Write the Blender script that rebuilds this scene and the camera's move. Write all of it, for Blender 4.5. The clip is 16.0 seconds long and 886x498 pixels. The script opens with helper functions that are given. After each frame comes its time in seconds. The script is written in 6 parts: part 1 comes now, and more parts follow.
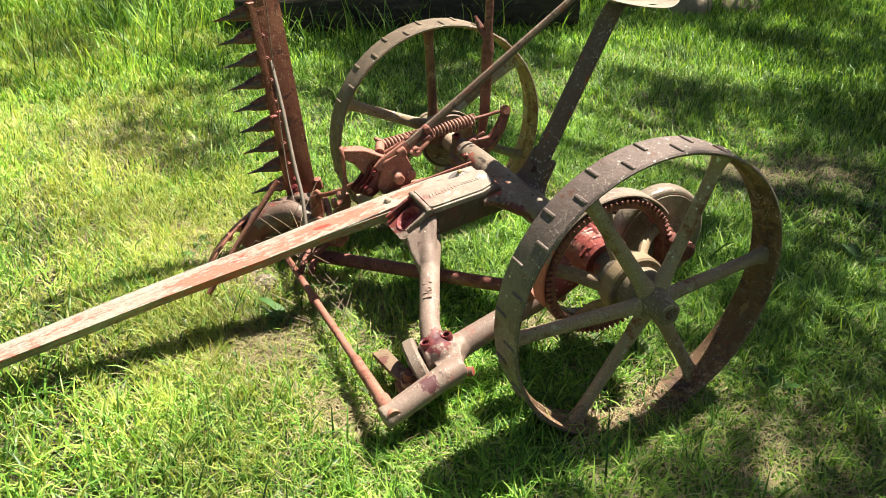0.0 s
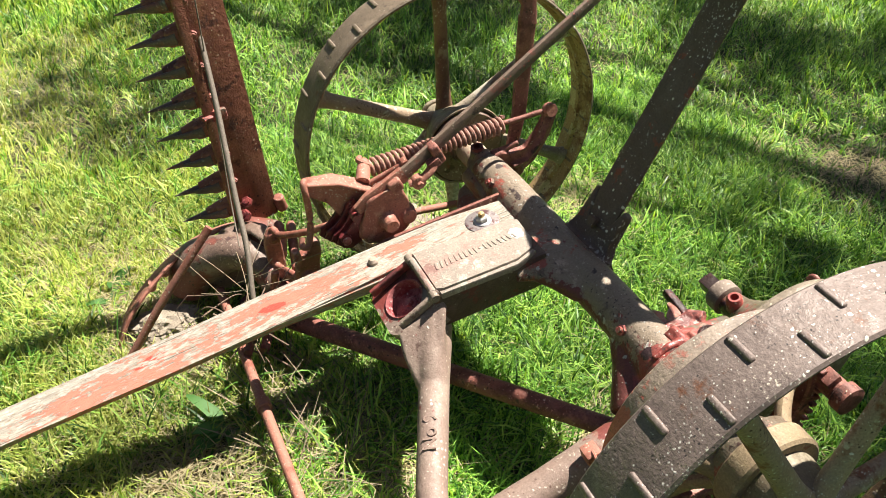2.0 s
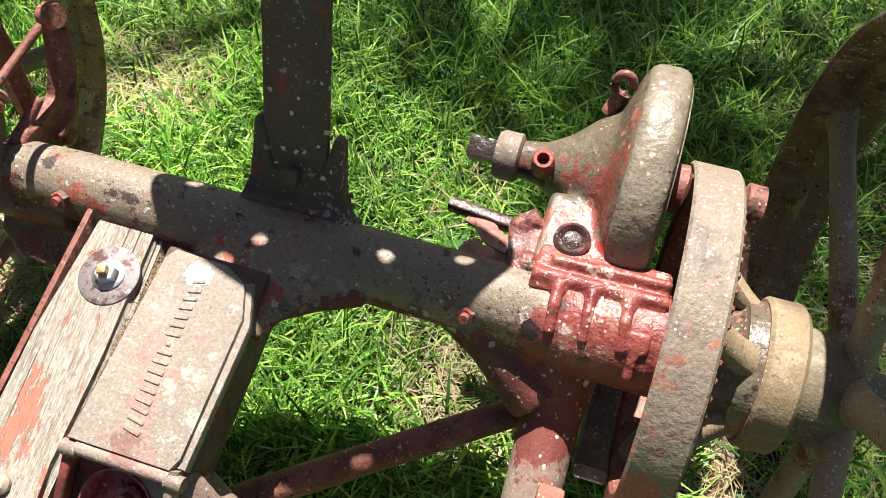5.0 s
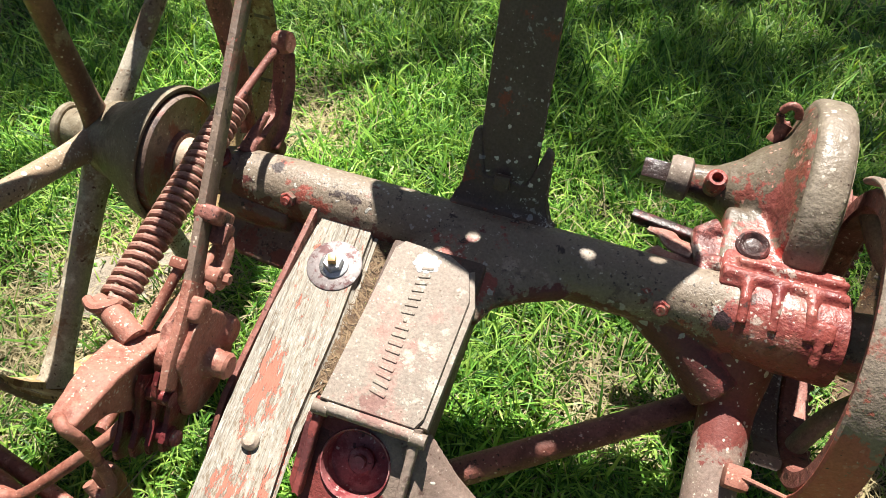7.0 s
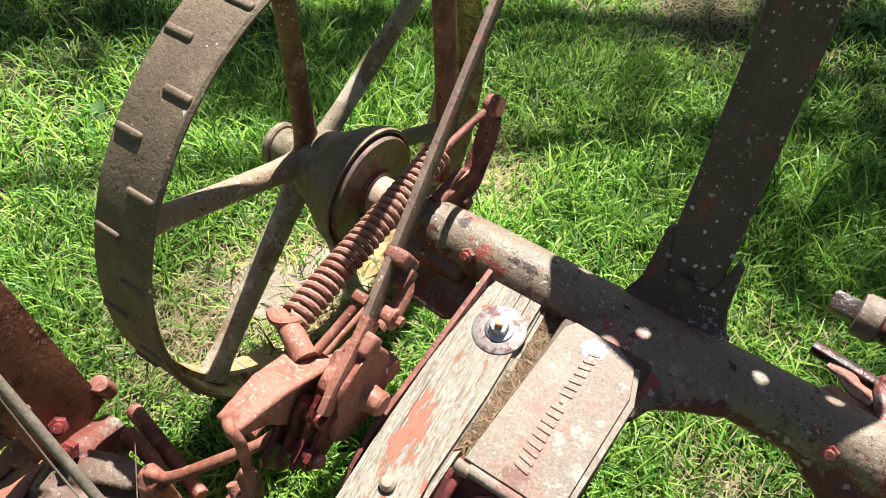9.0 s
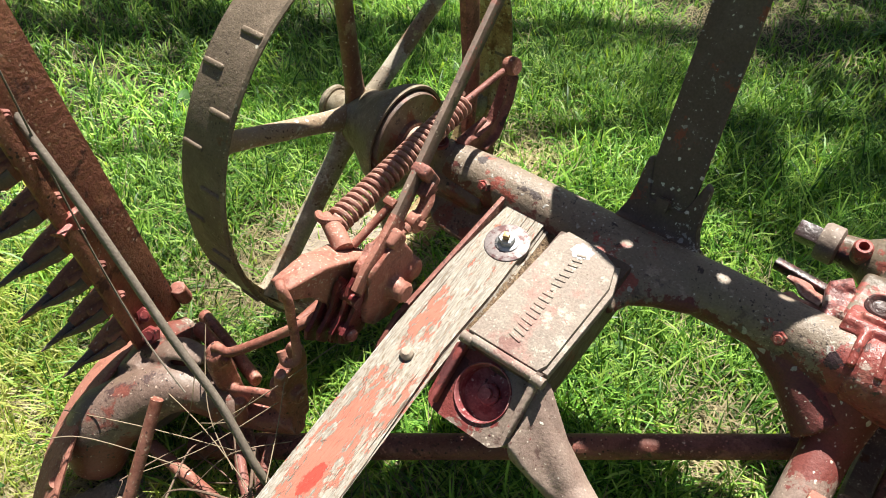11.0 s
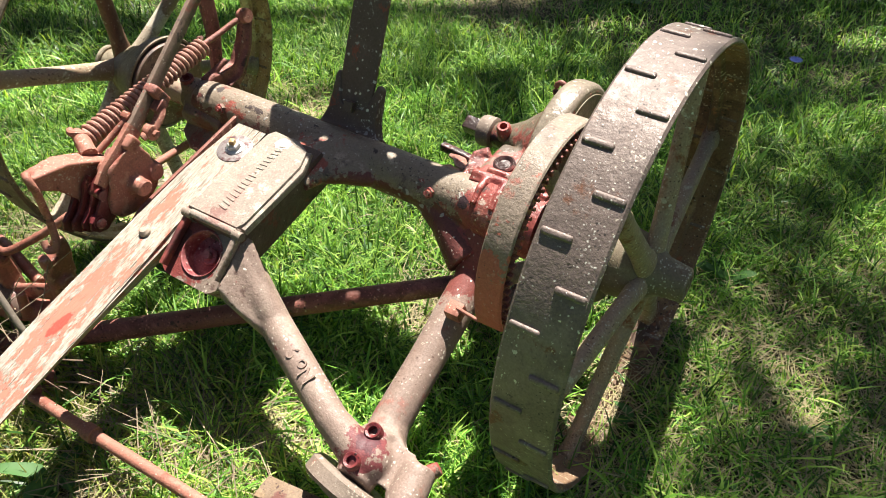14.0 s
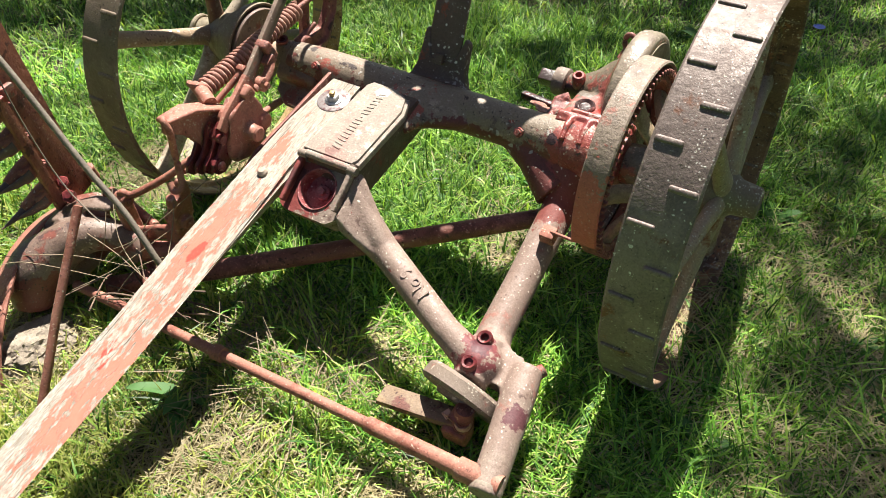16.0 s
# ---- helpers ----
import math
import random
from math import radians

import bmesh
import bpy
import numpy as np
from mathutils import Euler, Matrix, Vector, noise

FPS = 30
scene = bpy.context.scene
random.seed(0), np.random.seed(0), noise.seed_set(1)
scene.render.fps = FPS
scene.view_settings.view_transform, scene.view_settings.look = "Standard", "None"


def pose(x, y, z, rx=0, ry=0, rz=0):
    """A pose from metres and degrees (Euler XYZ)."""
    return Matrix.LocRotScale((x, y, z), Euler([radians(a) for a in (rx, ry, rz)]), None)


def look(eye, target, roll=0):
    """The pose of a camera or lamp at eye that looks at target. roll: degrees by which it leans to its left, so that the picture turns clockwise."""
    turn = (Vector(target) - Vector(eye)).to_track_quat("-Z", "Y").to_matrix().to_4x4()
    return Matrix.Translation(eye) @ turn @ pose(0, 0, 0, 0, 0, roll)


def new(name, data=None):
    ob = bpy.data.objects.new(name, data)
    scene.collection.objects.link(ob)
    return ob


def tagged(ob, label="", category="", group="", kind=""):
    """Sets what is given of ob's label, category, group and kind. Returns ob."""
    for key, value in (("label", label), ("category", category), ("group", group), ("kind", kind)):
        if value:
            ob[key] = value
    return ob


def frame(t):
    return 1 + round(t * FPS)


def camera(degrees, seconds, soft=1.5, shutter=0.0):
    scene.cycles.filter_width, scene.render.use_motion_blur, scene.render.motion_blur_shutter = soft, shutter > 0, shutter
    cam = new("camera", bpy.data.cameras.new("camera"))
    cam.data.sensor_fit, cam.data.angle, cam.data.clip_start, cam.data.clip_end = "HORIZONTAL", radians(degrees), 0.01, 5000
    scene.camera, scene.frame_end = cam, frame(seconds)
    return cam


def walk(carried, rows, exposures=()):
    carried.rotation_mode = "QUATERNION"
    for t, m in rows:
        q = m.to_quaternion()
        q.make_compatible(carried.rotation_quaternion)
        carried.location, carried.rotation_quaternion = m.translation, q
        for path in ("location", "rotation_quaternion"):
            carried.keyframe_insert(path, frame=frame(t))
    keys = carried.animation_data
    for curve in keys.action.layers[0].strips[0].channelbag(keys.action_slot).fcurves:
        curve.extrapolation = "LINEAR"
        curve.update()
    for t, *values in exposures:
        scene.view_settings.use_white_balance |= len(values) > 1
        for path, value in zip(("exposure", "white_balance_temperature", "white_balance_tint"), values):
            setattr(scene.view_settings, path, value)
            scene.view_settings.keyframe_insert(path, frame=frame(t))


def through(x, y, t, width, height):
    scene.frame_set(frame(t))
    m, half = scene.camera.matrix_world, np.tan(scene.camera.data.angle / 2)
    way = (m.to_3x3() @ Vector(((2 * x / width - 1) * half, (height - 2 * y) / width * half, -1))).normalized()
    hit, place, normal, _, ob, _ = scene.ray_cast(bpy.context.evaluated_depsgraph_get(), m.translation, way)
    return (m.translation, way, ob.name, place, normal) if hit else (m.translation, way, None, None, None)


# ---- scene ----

cam = camera(57.3, 16.0, soft=0.45)
PATH = [
    (0, (1.975, -1.241, 1.471), (0.408, -0.463, 0.503), 2.1),
    (0.5, (1.821, -1.18, 1.443), (0.264, -0.421, 0.442), 2.0),
    (1, (1.553, -1.113, 1.442), (0.025, -0.364, 0.392), 2.5),
    (1.5, (1.346, -0.992, 1.41), (-0.141, -0.262, 0.288), 2.5),
    (2, (1.095, -0.836, 1.407), (-0.346, -0.129, 0.213), 3.0),
    (2.5, (0.841, -0.746, 1.347), (-0.481, -0.02, 0.033), 2.6),
    (3, (0.589, -0.671, 1.308), (-0.44, 0.253, -0.136), 2.5),
    (3.5, (0.472, -0.555, 1.263), (-0.353, 0.383, -0.299), 0.7),
    (4, (0.41, -0.448, 1.239), (-0.276, 0.496, -0.385), -1.6),
    (4.2, (0.393, -0.427, 1.229), (-0.205, 0.529, -0.423), -1.6),
    (6.3, (0.266, -0.652, 1.261), (0.058, 0.501, -0.36), -0.6),
    (6.5, (0.236, -0.671, 1.267), (-0.025, 0.512, -0.324), -0.1),
    (7, (0.17, -0.708, 1.27), (-0.243, 0.485, -0.281), 0.9),
    (7.5, (0.144, -0.719, 1.272), (-0.342, 0.453, -0.274), 1.5),
    (8, (0.121, -0.729, 1.279), (-0.496, 0.415, -0.241), 1.9),
    (8.5, (0.103, -0.732, 1.29), (-0.587, 0.409, -0.201), 2.7),
    (9, (0.103, -0.73, 1.294), (-0.626, 0.407, -0.18), 3.0),
    (9.5, (0.115, -0.75, 1.291), (-0.634, 0.383, -0.177), 3.0),
    (10, (0.157, -0.794, 1.292), (-0.615, 0.319, -0.18), 2.6),
    (10.2, (0.189, -0.813, 1.296), (-0.613, 0.284, -0.171), 2.4),
    (12.3, (0.548, -1.079, 1.342), (-0.445, 0.104, 0.071), -1.4),
    (12.5, (0.575, -1.076, 1.341), (-0.393, 0.121, 0.065), -1.2),
    (13, (0.72, -1.052, 1.334), (-0.179, 0.178, 0.039), -0.9),
    (13.5, (0.86, -1.03, 1.336), (0.034, 0.226, 0.017), 0.4),
    (14, (0.912, -1.051, 1.351), (0.112, 0.208, 0.019), -0.0),
    (14.5, (0.92, -1.085, 1.345), (0.118, 0.166, 0.006), -0.7),
    (15, (0.899, -1.156, 1.346), (0.1, 0.093, 0.004), -0.8),
    (15.5, (0.858, -1.268, 1.351), (0.075, -0.006, 0.012), -0.6),
    (16, (0.848, -1.354, 1.354), (0.07, -0.072, 0.03), -0.3),
]
walk(cam, [(t, look(eye, target, roll)) for t, eye, target, roll in PATH], [(0, 1.62, 7200, 10), (2, 1.58, 6850, 10), (4, 1.49, 6600, 10), (10, 1.44, 6600, 10), (12.5, 1.42, 6750, 10), (13.2, 1.66, 6750, 10), (16, 1.63, 6700, 10)])

# ---- light ----
SUN_FROM = Vector((-0.14, 0.50, 1.0)).normalized()
world = bpy.data.worlds.new("sky")
scene.world = world
world.use_nodes = True
sky = world.node_tree.nodes.new("ShaderNodeTexSky")
sky.sky_type, sky.sun_disc = "NISHITA", False
sky.air_density, sky.dust_density = 1.0, 2.0
sky.sun_elevation = math.asin(SUN_FROM.z)
sky.sun_rotation = math.atan2(SUN_FROM.x, SUN_FROM.y)
background = world.node_tree.nodes["Background"]
world.node_tree.links.new(sky.outputs[0], background.inputs[0])
background.inputs[1].default_value = 0.028
sun = new("sun", bpy.data.lights.new("sun", "SUN"))
sun.data.energy, sun.data.angle, sun.data.color = 5.0, radians(0.55), (1.0, 0.965, 0.90)
sun.matrix_world = look(SUN_FROM * 30, (0, 0, 0))


# ---- materials ----
def material(name, base, layers=(), rough=0.75, metal=0.0, bumps=((90, 0.4),), vary=0.0, island=0.0, streak=None, gloss=(), fade=None, specks=(), stains=(), crusty=(0.45, 0.0012), worn=None):
    """base colour, then layers of (colour, scale, threshold, softness) laid over it by noise; bumps of (scale, strength); specks of (colour, cells a metre, share, size): crusty round spots; stains of (colour, place, radius, scale): ragged patches round a place; worn: the colour of rubbed outer edges."""
    m = bpy.data.materials.new(name)
    m.use_nodes = True
    nodes, link = m.node_tree.nodes, m.node_tree.links.new
    bsdf = nodes["Principled BSDF"]
    coord = nodes.new("ShaderNodeTexCoord").outputs["Object"]
    if streak:
        stretch = nodes.new("ShaderNodeMapping")
        stretch.inputs["Scale"].default_value = streak
        link(coord, stretch.inputs[0])
        grain = stretch.outputs[0]
    else:
        grain = coord

    def cloud(scale, detail=8.0, rough_=0.7, where=coord, seed=0.0):
        n = nodes.new("ShaderNodeTexNoise")
        n.noise_dimensions = "4D"
        n.inputs["Scale"].default_value, n.inputs["Detail"].default_value = scale, detail
        n.inputs["Roughness"].default_value, n.inputs["W"].default_value = rough_, seed
        link(where, n.inputs["Vector"])
        return n.outputs["Fac"]

    def remap(value, low, high, to_low=0.0, to_high=1.0):
        n = nodes.new("ShaderNodeMapRange")
        for k, v in zip(("From Min", "From Max", "To Min", "To Max"), (low, high, to_low, to_high)):
            n.inputs[k].default_value = v
        link(value, n.inputs["Value"])
        return n.outputs[0]

    def mix(fac, a, b, how="MIX"):
        n = nodes.new("ShaderNodeMix")
        n.data_type, n.blend_type = "RGBA", how
        for socket, v in ((n.inputs[0], fac), (n.inputs[6], a), (n.inputs[7], b)):
            if isinstance(v, (float, int)):
                socket.default_value = v
            elif isinstance(v, tuple):
                socket.default_value = (*v, 1.0)
            else:
                link(v, socket)
        return n.outputs[2]

    base = tuple(0.92 * c for c in base)
    layers = [(tuple(0.92 * k for k in c), *rest) for c, *rest in layers]
    colour = mix(0.0, base, base)
    for i, (c, scale, at, soft) in enumerate(layers):
        where = grain if streak and i % 2 == 0 else coord
        value = cloud(scale, seed=3.1 * i + 1.7, where=where)
        if scale >= 48:
            gather = nodes.new("ShaderNodeMath")
            gather.operation = "ADD"
            link(value, gather.inputs[0])
            link(remap(cloud(7, 3.0, seed=40.0 + i), 0.3, 0.7, -0.085, 0.055), gather.inputs[1])
            value = gather.outputs[0]
        colour = mix(remap(value, at, at + soft), colour, c)
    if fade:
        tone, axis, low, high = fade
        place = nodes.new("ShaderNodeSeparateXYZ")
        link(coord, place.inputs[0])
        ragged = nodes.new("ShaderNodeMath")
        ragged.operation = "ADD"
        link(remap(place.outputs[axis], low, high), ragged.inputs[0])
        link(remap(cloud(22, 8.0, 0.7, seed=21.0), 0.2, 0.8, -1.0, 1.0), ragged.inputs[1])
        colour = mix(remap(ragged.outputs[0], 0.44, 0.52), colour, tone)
    crust, crust_lift = None, crusty
    for i, (c, cells, share, size) in enumerate(specks):
        wobble = nodes.new("ShaderNodeTexNoise")
        wobble.inputs["Scale"].default_value, wobble.inputs["Detail"].default_value = cells * 1.7, 3.0
        link(coord, wobble.inputs["Vector"])
        shift = nodes.new("ShaderNodeVectorMath")
        shift.operation = "MULTIPLY_ADD"
        link(wobble.outputs["Color"], shift.inputs[0])
        shift.inputs[1].default_value = (0.9 / cells,) * 3
        link(coord, shift.inputs[2])
        spot = nodes.new("ShaderNodeTexVoronoi")
        spot.inputs["Scale"].default_value = cells
        link(shift.outputs[0], spot.inputs["Vector"])
        pick = nodes.new("ShaderNodeSeparateColor")
        link(spot.outputs["Color"], pick.inputs[0])
        crowd = nodes.new("ShaderNodeMath")
        crowd.operation = "ADD"
        link(pick.outputs[0], crowd.inputs[0])
        link(remap(cloud(6, 4.0, seed=60.0 + i), 0.35, 0.65, -0.34, 0.28), crowd.inputs[1])
        reach = remap(crowd.outputs[0], 1 - share, 1.15, 0.0, size)
        over = nodes.new("ShaderNodeMath")
        over.operation = "SUBTRACT"
        link(reach, over.inputs[0])
        link(spot.outputs["Distance"], over.inputs[1])
        crust = remap(over.outputs[0], 0.0, 0.05)
        colour = mix(crust, colour, tuple(0.92 * k for k in c))
    for i, (c, place_of, radius, ragged_scale) in enumerate(stains):
        away = nodes.new("ShaderNodeVectorMath")
        away.operation = "DISTANCE"
        link(coord, away.inputs[0])
        away.inputs[1].default_value = place_of
        edge = nodes.new("ShaderNodeMath")
        edge.operation = "ADD"
        link(away.outputs["Value"], edge.inputs[0])
        link(remap(cloud(ragged_scale, 8.0, 0.72, seed=80.0 + i), 0.3, 0.7, -0.75 * radius, 0.75 * radius), edge.inputs[1])
        colour = mix(remap(edge.outputs[0], radius * 1.04, radius * 0.92), colour, tuple(0.92 * k for k in c))
    if worn:
        edge = nodes.new("ShaderNodeMath")
        edge.operation = "ADD"
        link(nodes.new("ShaderNodeNewGeometry").outputs["Pointiness"], edge.inputs[0])
        link(remap(cloud(60, 6.0, 0.7, seed=71.0), 0.3, 0.7, -0.05, 0.05), edge.inputs[1])
        colour = mix(remap(edge.outputs[0], 0.54, 0.60), colour, tuple(0.92 * k for k in worn))
    shade = remap(cloud(260, 3.0, 0.6, seed=9.0, where=grain), 0.3, 0.7, 0.62, 1.35)
    tint = nodes.new("ShaderNodeCombineColor")
    for k in range(3):
        link(shade, tint.inputs[k])
    colour = mix(0.6, colour, tint.outputs[0], "MULTIPLY")
    if vary or island:
        info = nodes.new("ShaderNodeObjectInfo").outputs["Random"] if vary else nodes.new("ShaderNodeNewGeometry").outputs["Random Per Island"]
        amount = vary or island
        v = remap(info, 0, 1, 1 - amount, 1 + amount)
        t2 = nodes.new("ShaderNodeCombineColor")
        for k in range(3):
            link(v, t2.inputs[k])
        colour = mix(1.0, colour, t2.outputs[0], "MULTIPLY")
    link(colour, bsdf.inputs["Base Color"])
    bsdf.inputs["Metallic"].default_value = metal
    bsdf.inputs["Specular IOR Level"].default_value = 0.42
    low, high = gloss or (rough - 0.12, min(1.0, rough + 0.15))
    link(remap(cloud(35, seed=5.0), 0.35, 0.65, low, high), bsdf.inputs["Roughness"])
    normal = None
    for i, (scale, strength) in enumerate(bumps):
        b = nodes.new("ShaderNodeBump")
        b.inputs["Strength"].default_value, b.inputs["Distance"].default_value = strength, 0.35 / scale
        link(cloud(scale, 4.0, 0.6, seed=2.0 + i, where=grain), b.inputs["Height"])
        if normal:
            link(normal, b.inputs["Normal"])
        normal = b.outputs[0]
    if crust:
        b = nodes.new("ShaderNodeBump")
        b.inputs["Strength"].default_value, b.inputs["Distance"].default_value = crust_lift
        link(crust, b.inputs["Height"])
        if normal:
            link(normal, b.inputs["Normal"])
        normal = b.outputs[0]
    if normal:
        link(normal, bsdf.inputs["Normal"])
    return m


LICHEN = (0.60, 0.57, 0.48)
CREAM = (0.52, 0.46, 0.37)
iron_grey = material("weathered_iron", (0.150, 0.113, 0.078), [
    ((0.205, 0.155, 0.11), 11, 0.49, 0.10), ((0.16, 0.080, 0.042), 18, 0.58, 0.06), (CREAM, 190, 0.63, 0.03), ((0.06, 0.042, 0.032), 140, 0.62, 0.04)],
    rough=0.6, bumps=((60, 0.35), (300, 0.8)), metal=0.1, specks=(((0.42, 0.36, 0.28), 210, 0.26, 0.40), ((0.045, 0.032, 0.026), 230, 0.34, 0.40), ((0.60, 0.55, 0.45), 90, 0.06, 0.40)))
iron_dark = material("dark_wheel_iron", (0.142, 0.106, 0.092), [
    ((0.195, 0.148, 0.128), 9, 0.49, 0.10), ((0.13, 0.055, 0.030), 16, 0.59, 0.06), (LICHEN, 75, 0.635, 0.02), (CREAM, 160, 0.60, 0.03), ((0.04, 0.03, 0.028), 120, 0.61, 0.04)],
    rough=0.55, bumps=((55, 0.35), (300, 0.6)), metal=0.15, specks=(((0.50, 0.47, 0.42), 230, 0.42, 0.42), ((0.03, 0.024, 0.022), 200, 0.30, 0.42), ((0.58, 0.55, 0.48), 105, 0.34, 0.44)))
spoke_iron = material("rusty_spoke_iron", (0.30, 0.215, 0.14), [
    ((0.29, 0.225, 0.16), 12, 0.49, 0.10), ((0.18, 0.07, 0.032), 11, 0.55, 0.06), ((0.42, 0.39, 0.27), 34, 0.60, 0.04), (LICHEN, 130, 0.60, 0.03), ((0.07, 0.04, 0.025), 150, 0.61, 0.04)],
    rough=0.64, bumps=((60, 0.35), (300, 0.5)), vary=0.12, specks=(((0.60, 0.56, 0.45), 240, 0.55, 0.46), ((0.07, 0.04, 0.025), 190, 0.34, 0.42), ((0.64, 0.62, 0.52), 100, 0.24, 0.42)))
yellow_rust = material("ochre_rusted_iron", (0.33, 0.22, 0.10), [
    ((0.17, 0.080, 0.036), 14, 0.53, 0.06), ((0.46, 0.38, 0.20), 24, 0.53, 0.05), (CREAM, 100, 0.61, 0.03), ((0.06, 0.035, 0.02), 130, 0.6, 0.04)],
    rough=0.75, bumps=((70, 0.5), (300, 0.6)), specks=(((0.60, 0.55, 0.36), 170, 0.40, 0.42), ((0.06, 0.03, 0.02), 140, 0.36, 0.45)))
rim_rust = material("brown_ochre_rim_rust", (0.175, 0.105, 0.060), [
    ((0.095, 0.055, 0.038), 10, 0.50, 0.06), ((0.30, 0.20, 0.095), 16, 0.555, 0.05), ((0.24, 0.10, 0.05), 28, 0.585, 0.04), (CREAM, 110, 0.61, 0.03), ((0.05, 0.03, 0.02), 140, 0.60, 0.03)],
    rough=0.72, bumps=((60, 0.5), (280, 0.7)), specks=(((0.55, 0.46, 0.32), 190, 0.36, 0.42), ((0.04, 0.025, 0.018), 130, 0.34, 0.45)))
casting = material("dusty_faded_casting", (0.198, 0.152, 0.120), [
    ((0.25, 0.20, 0.155), 9, 0.50, 0.10), ((0.24, 0.11, 0.085), 12, 0.595, 0.05), ((0.11, 0.065, 0.052), 24, 0.62, 0.05),
    (LICHEN, 70, 0.655, 0.02), (CREAM, 150, 0.595, 0.03), ((0.13, 0.085, 0.065), 170, 0.61, 0.04)], rough=0.64, bumps=((70, 0.3), (350, 0.6)), specks=(((0.54, 0.47, 0.38), 240, 0.45, 0.42), ((0.10, 0.055, 0.042), 210, 0.30, 0.40), ((0.62, 0.57, 0.48), 100, 0.16, 0.40)))
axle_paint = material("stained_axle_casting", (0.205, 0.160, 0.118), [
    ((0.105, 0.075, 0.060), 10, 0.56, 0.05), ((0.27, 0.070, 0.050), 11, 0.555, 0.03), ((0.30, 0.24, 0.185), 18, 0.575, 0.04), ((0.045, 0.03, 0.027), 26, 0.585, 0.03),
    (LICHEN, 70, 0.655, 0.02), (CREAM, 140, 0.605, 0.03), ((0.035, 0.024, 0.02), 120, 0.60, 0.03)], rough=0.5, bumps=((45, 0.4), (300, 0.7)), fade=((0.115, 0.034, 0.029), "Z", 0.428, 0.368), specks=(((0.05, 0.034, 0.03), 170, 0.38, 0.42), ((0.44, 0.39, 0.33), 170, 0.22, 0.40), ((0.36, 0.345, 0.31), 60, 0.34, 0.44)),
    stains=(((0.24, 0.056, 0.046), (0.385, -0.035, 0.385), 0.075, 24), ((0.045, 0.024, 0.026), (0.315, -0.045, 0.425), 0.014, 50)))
shoe_iron = material("brown_shoe_casting", (0.150, 0.098, 0.076), [
    ((0.195, 0.140, 0.110), 10, 0.50, 0.08), ((0.065, 0.036, 0.032), 14, 0.57, 0.02), ((0.165, 0.052, 0.038), 9, 0.53, 0.03), (CREAM, 120, 0.62, 0.03)], rough=0.5, bumps=((60, 0.4), (280, 0.6)), specks=(((0.40, 0.30, 0.24), 180, 0.34, 0.40), ((0.04, 0.026, 0.022), 150, 0.34, 0.42)))
red_paint = material("faded_red_oxide_paint", (0.285, 0.062, 0.050), [
    ((0.42, 0.165, 0.135), 16, 0.52, 0.04), ((0.165, 0.112, 0.082), 11, 0.525, 0.03), ((0.22, 0.165, 0.12), 24, 0.575, 0.04),
    ((0.070, 0.034, 0.030), 34, 0.585, 0.03), (CREAM, 120, 0.605, 0.03), ((0.46, 0.085, 0.065), 50, 0.625, 0.02), ((0.05, 0.03, 0.026), 150, 0.60, 0.03)], rough=0.5, bumps=((45, 0.5), (260, 0.8)), specks=(((0.07, 0.03, 0.027), 170, 0.34, 0.42), ((0.56, 0.40, 0.33), 210, 0.40, 0.42), ((0.60, 0.53, 0.46), 90, 0.16, 0.42)))
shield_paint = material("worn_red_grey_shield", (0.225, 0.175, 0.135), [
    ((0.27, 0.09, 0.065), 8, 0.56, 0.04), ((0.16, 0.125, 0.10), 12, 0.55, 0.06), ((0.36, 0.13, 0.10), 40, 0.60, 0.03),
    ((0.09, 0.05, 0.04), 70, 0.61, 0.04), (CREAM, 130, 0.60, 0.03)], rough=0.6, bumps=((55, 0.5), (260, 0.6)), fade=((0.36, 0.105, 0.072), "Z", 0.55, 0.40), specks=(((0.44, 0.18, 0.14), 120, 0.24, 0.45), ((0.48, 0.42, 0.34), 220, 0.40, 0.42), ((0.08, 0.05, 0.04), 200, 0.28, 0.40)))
red_brown = material("rusty_red_brown_steel", (0.215, 0.078, 0.060), [
    ((0.125, 0.040, 0.028), 10, 0.50, 0.08), ((0.31, 0.125, 0.088), 17, 0.555, 0.06), ((0.062, 0.028, 0.023), 36, 0.585, 0.05),
    ((0.46, 0.27, 0.20), 110, 0.605, 0.03), ((0.05, 0.022, 0.018), 170, 0.60, 0.04)], rough=0.58, bumps=((60, 0.5), (280, 0.7)), specks=(((0.40, 0.16, 0.12), 190, 0.42, 0.42), ((0.04, 0.018, 0.015), 170, 0.36, 0.42), ((0.52, 0.36, 0.28), 120, 0.16, 0.40)))
orange_rust = material("orange_rusted_iron", (0.315, 0.130, 0.092), [
    ((0.20, 0.065, 0.042), 12, 0.50, 0.08), ((0.36, 0.17, 0.118), 20, 0.555, 0.07), ((0.12, 0.05, 0.035), 45, 0.60, 0.05), (CREAM, 140, 0.61, 0.03)],
    rough=0.68, bumps=((70, 0.35), (300, 0.6)), specks=(((0.50, 0.34, 0.25), 200, 0.42, 0.42), ((0.10, 0.04, 0.03), 170, 0.34, 0.42)))
dark_maroon = material("oily_maroon_paint", (0.12, 0.020, 0.022), [
    ((0.22, 0.045, 0.042), 18, 0.52, 0.08), ((0.04, 0.014, 0.014), 30, 0.56, 0.06), ((0.34, 0.16, 0.14), 100, 0.60, 0.04)],
    rough=0.36, bumps=((60, 0.5), (260, 0.6)), specks=(((0.34, 0.09, 0.085), 130, 0.34, 0.44), ((0.02, 0.008, 0.008), 120, 0.32, 0.42)))
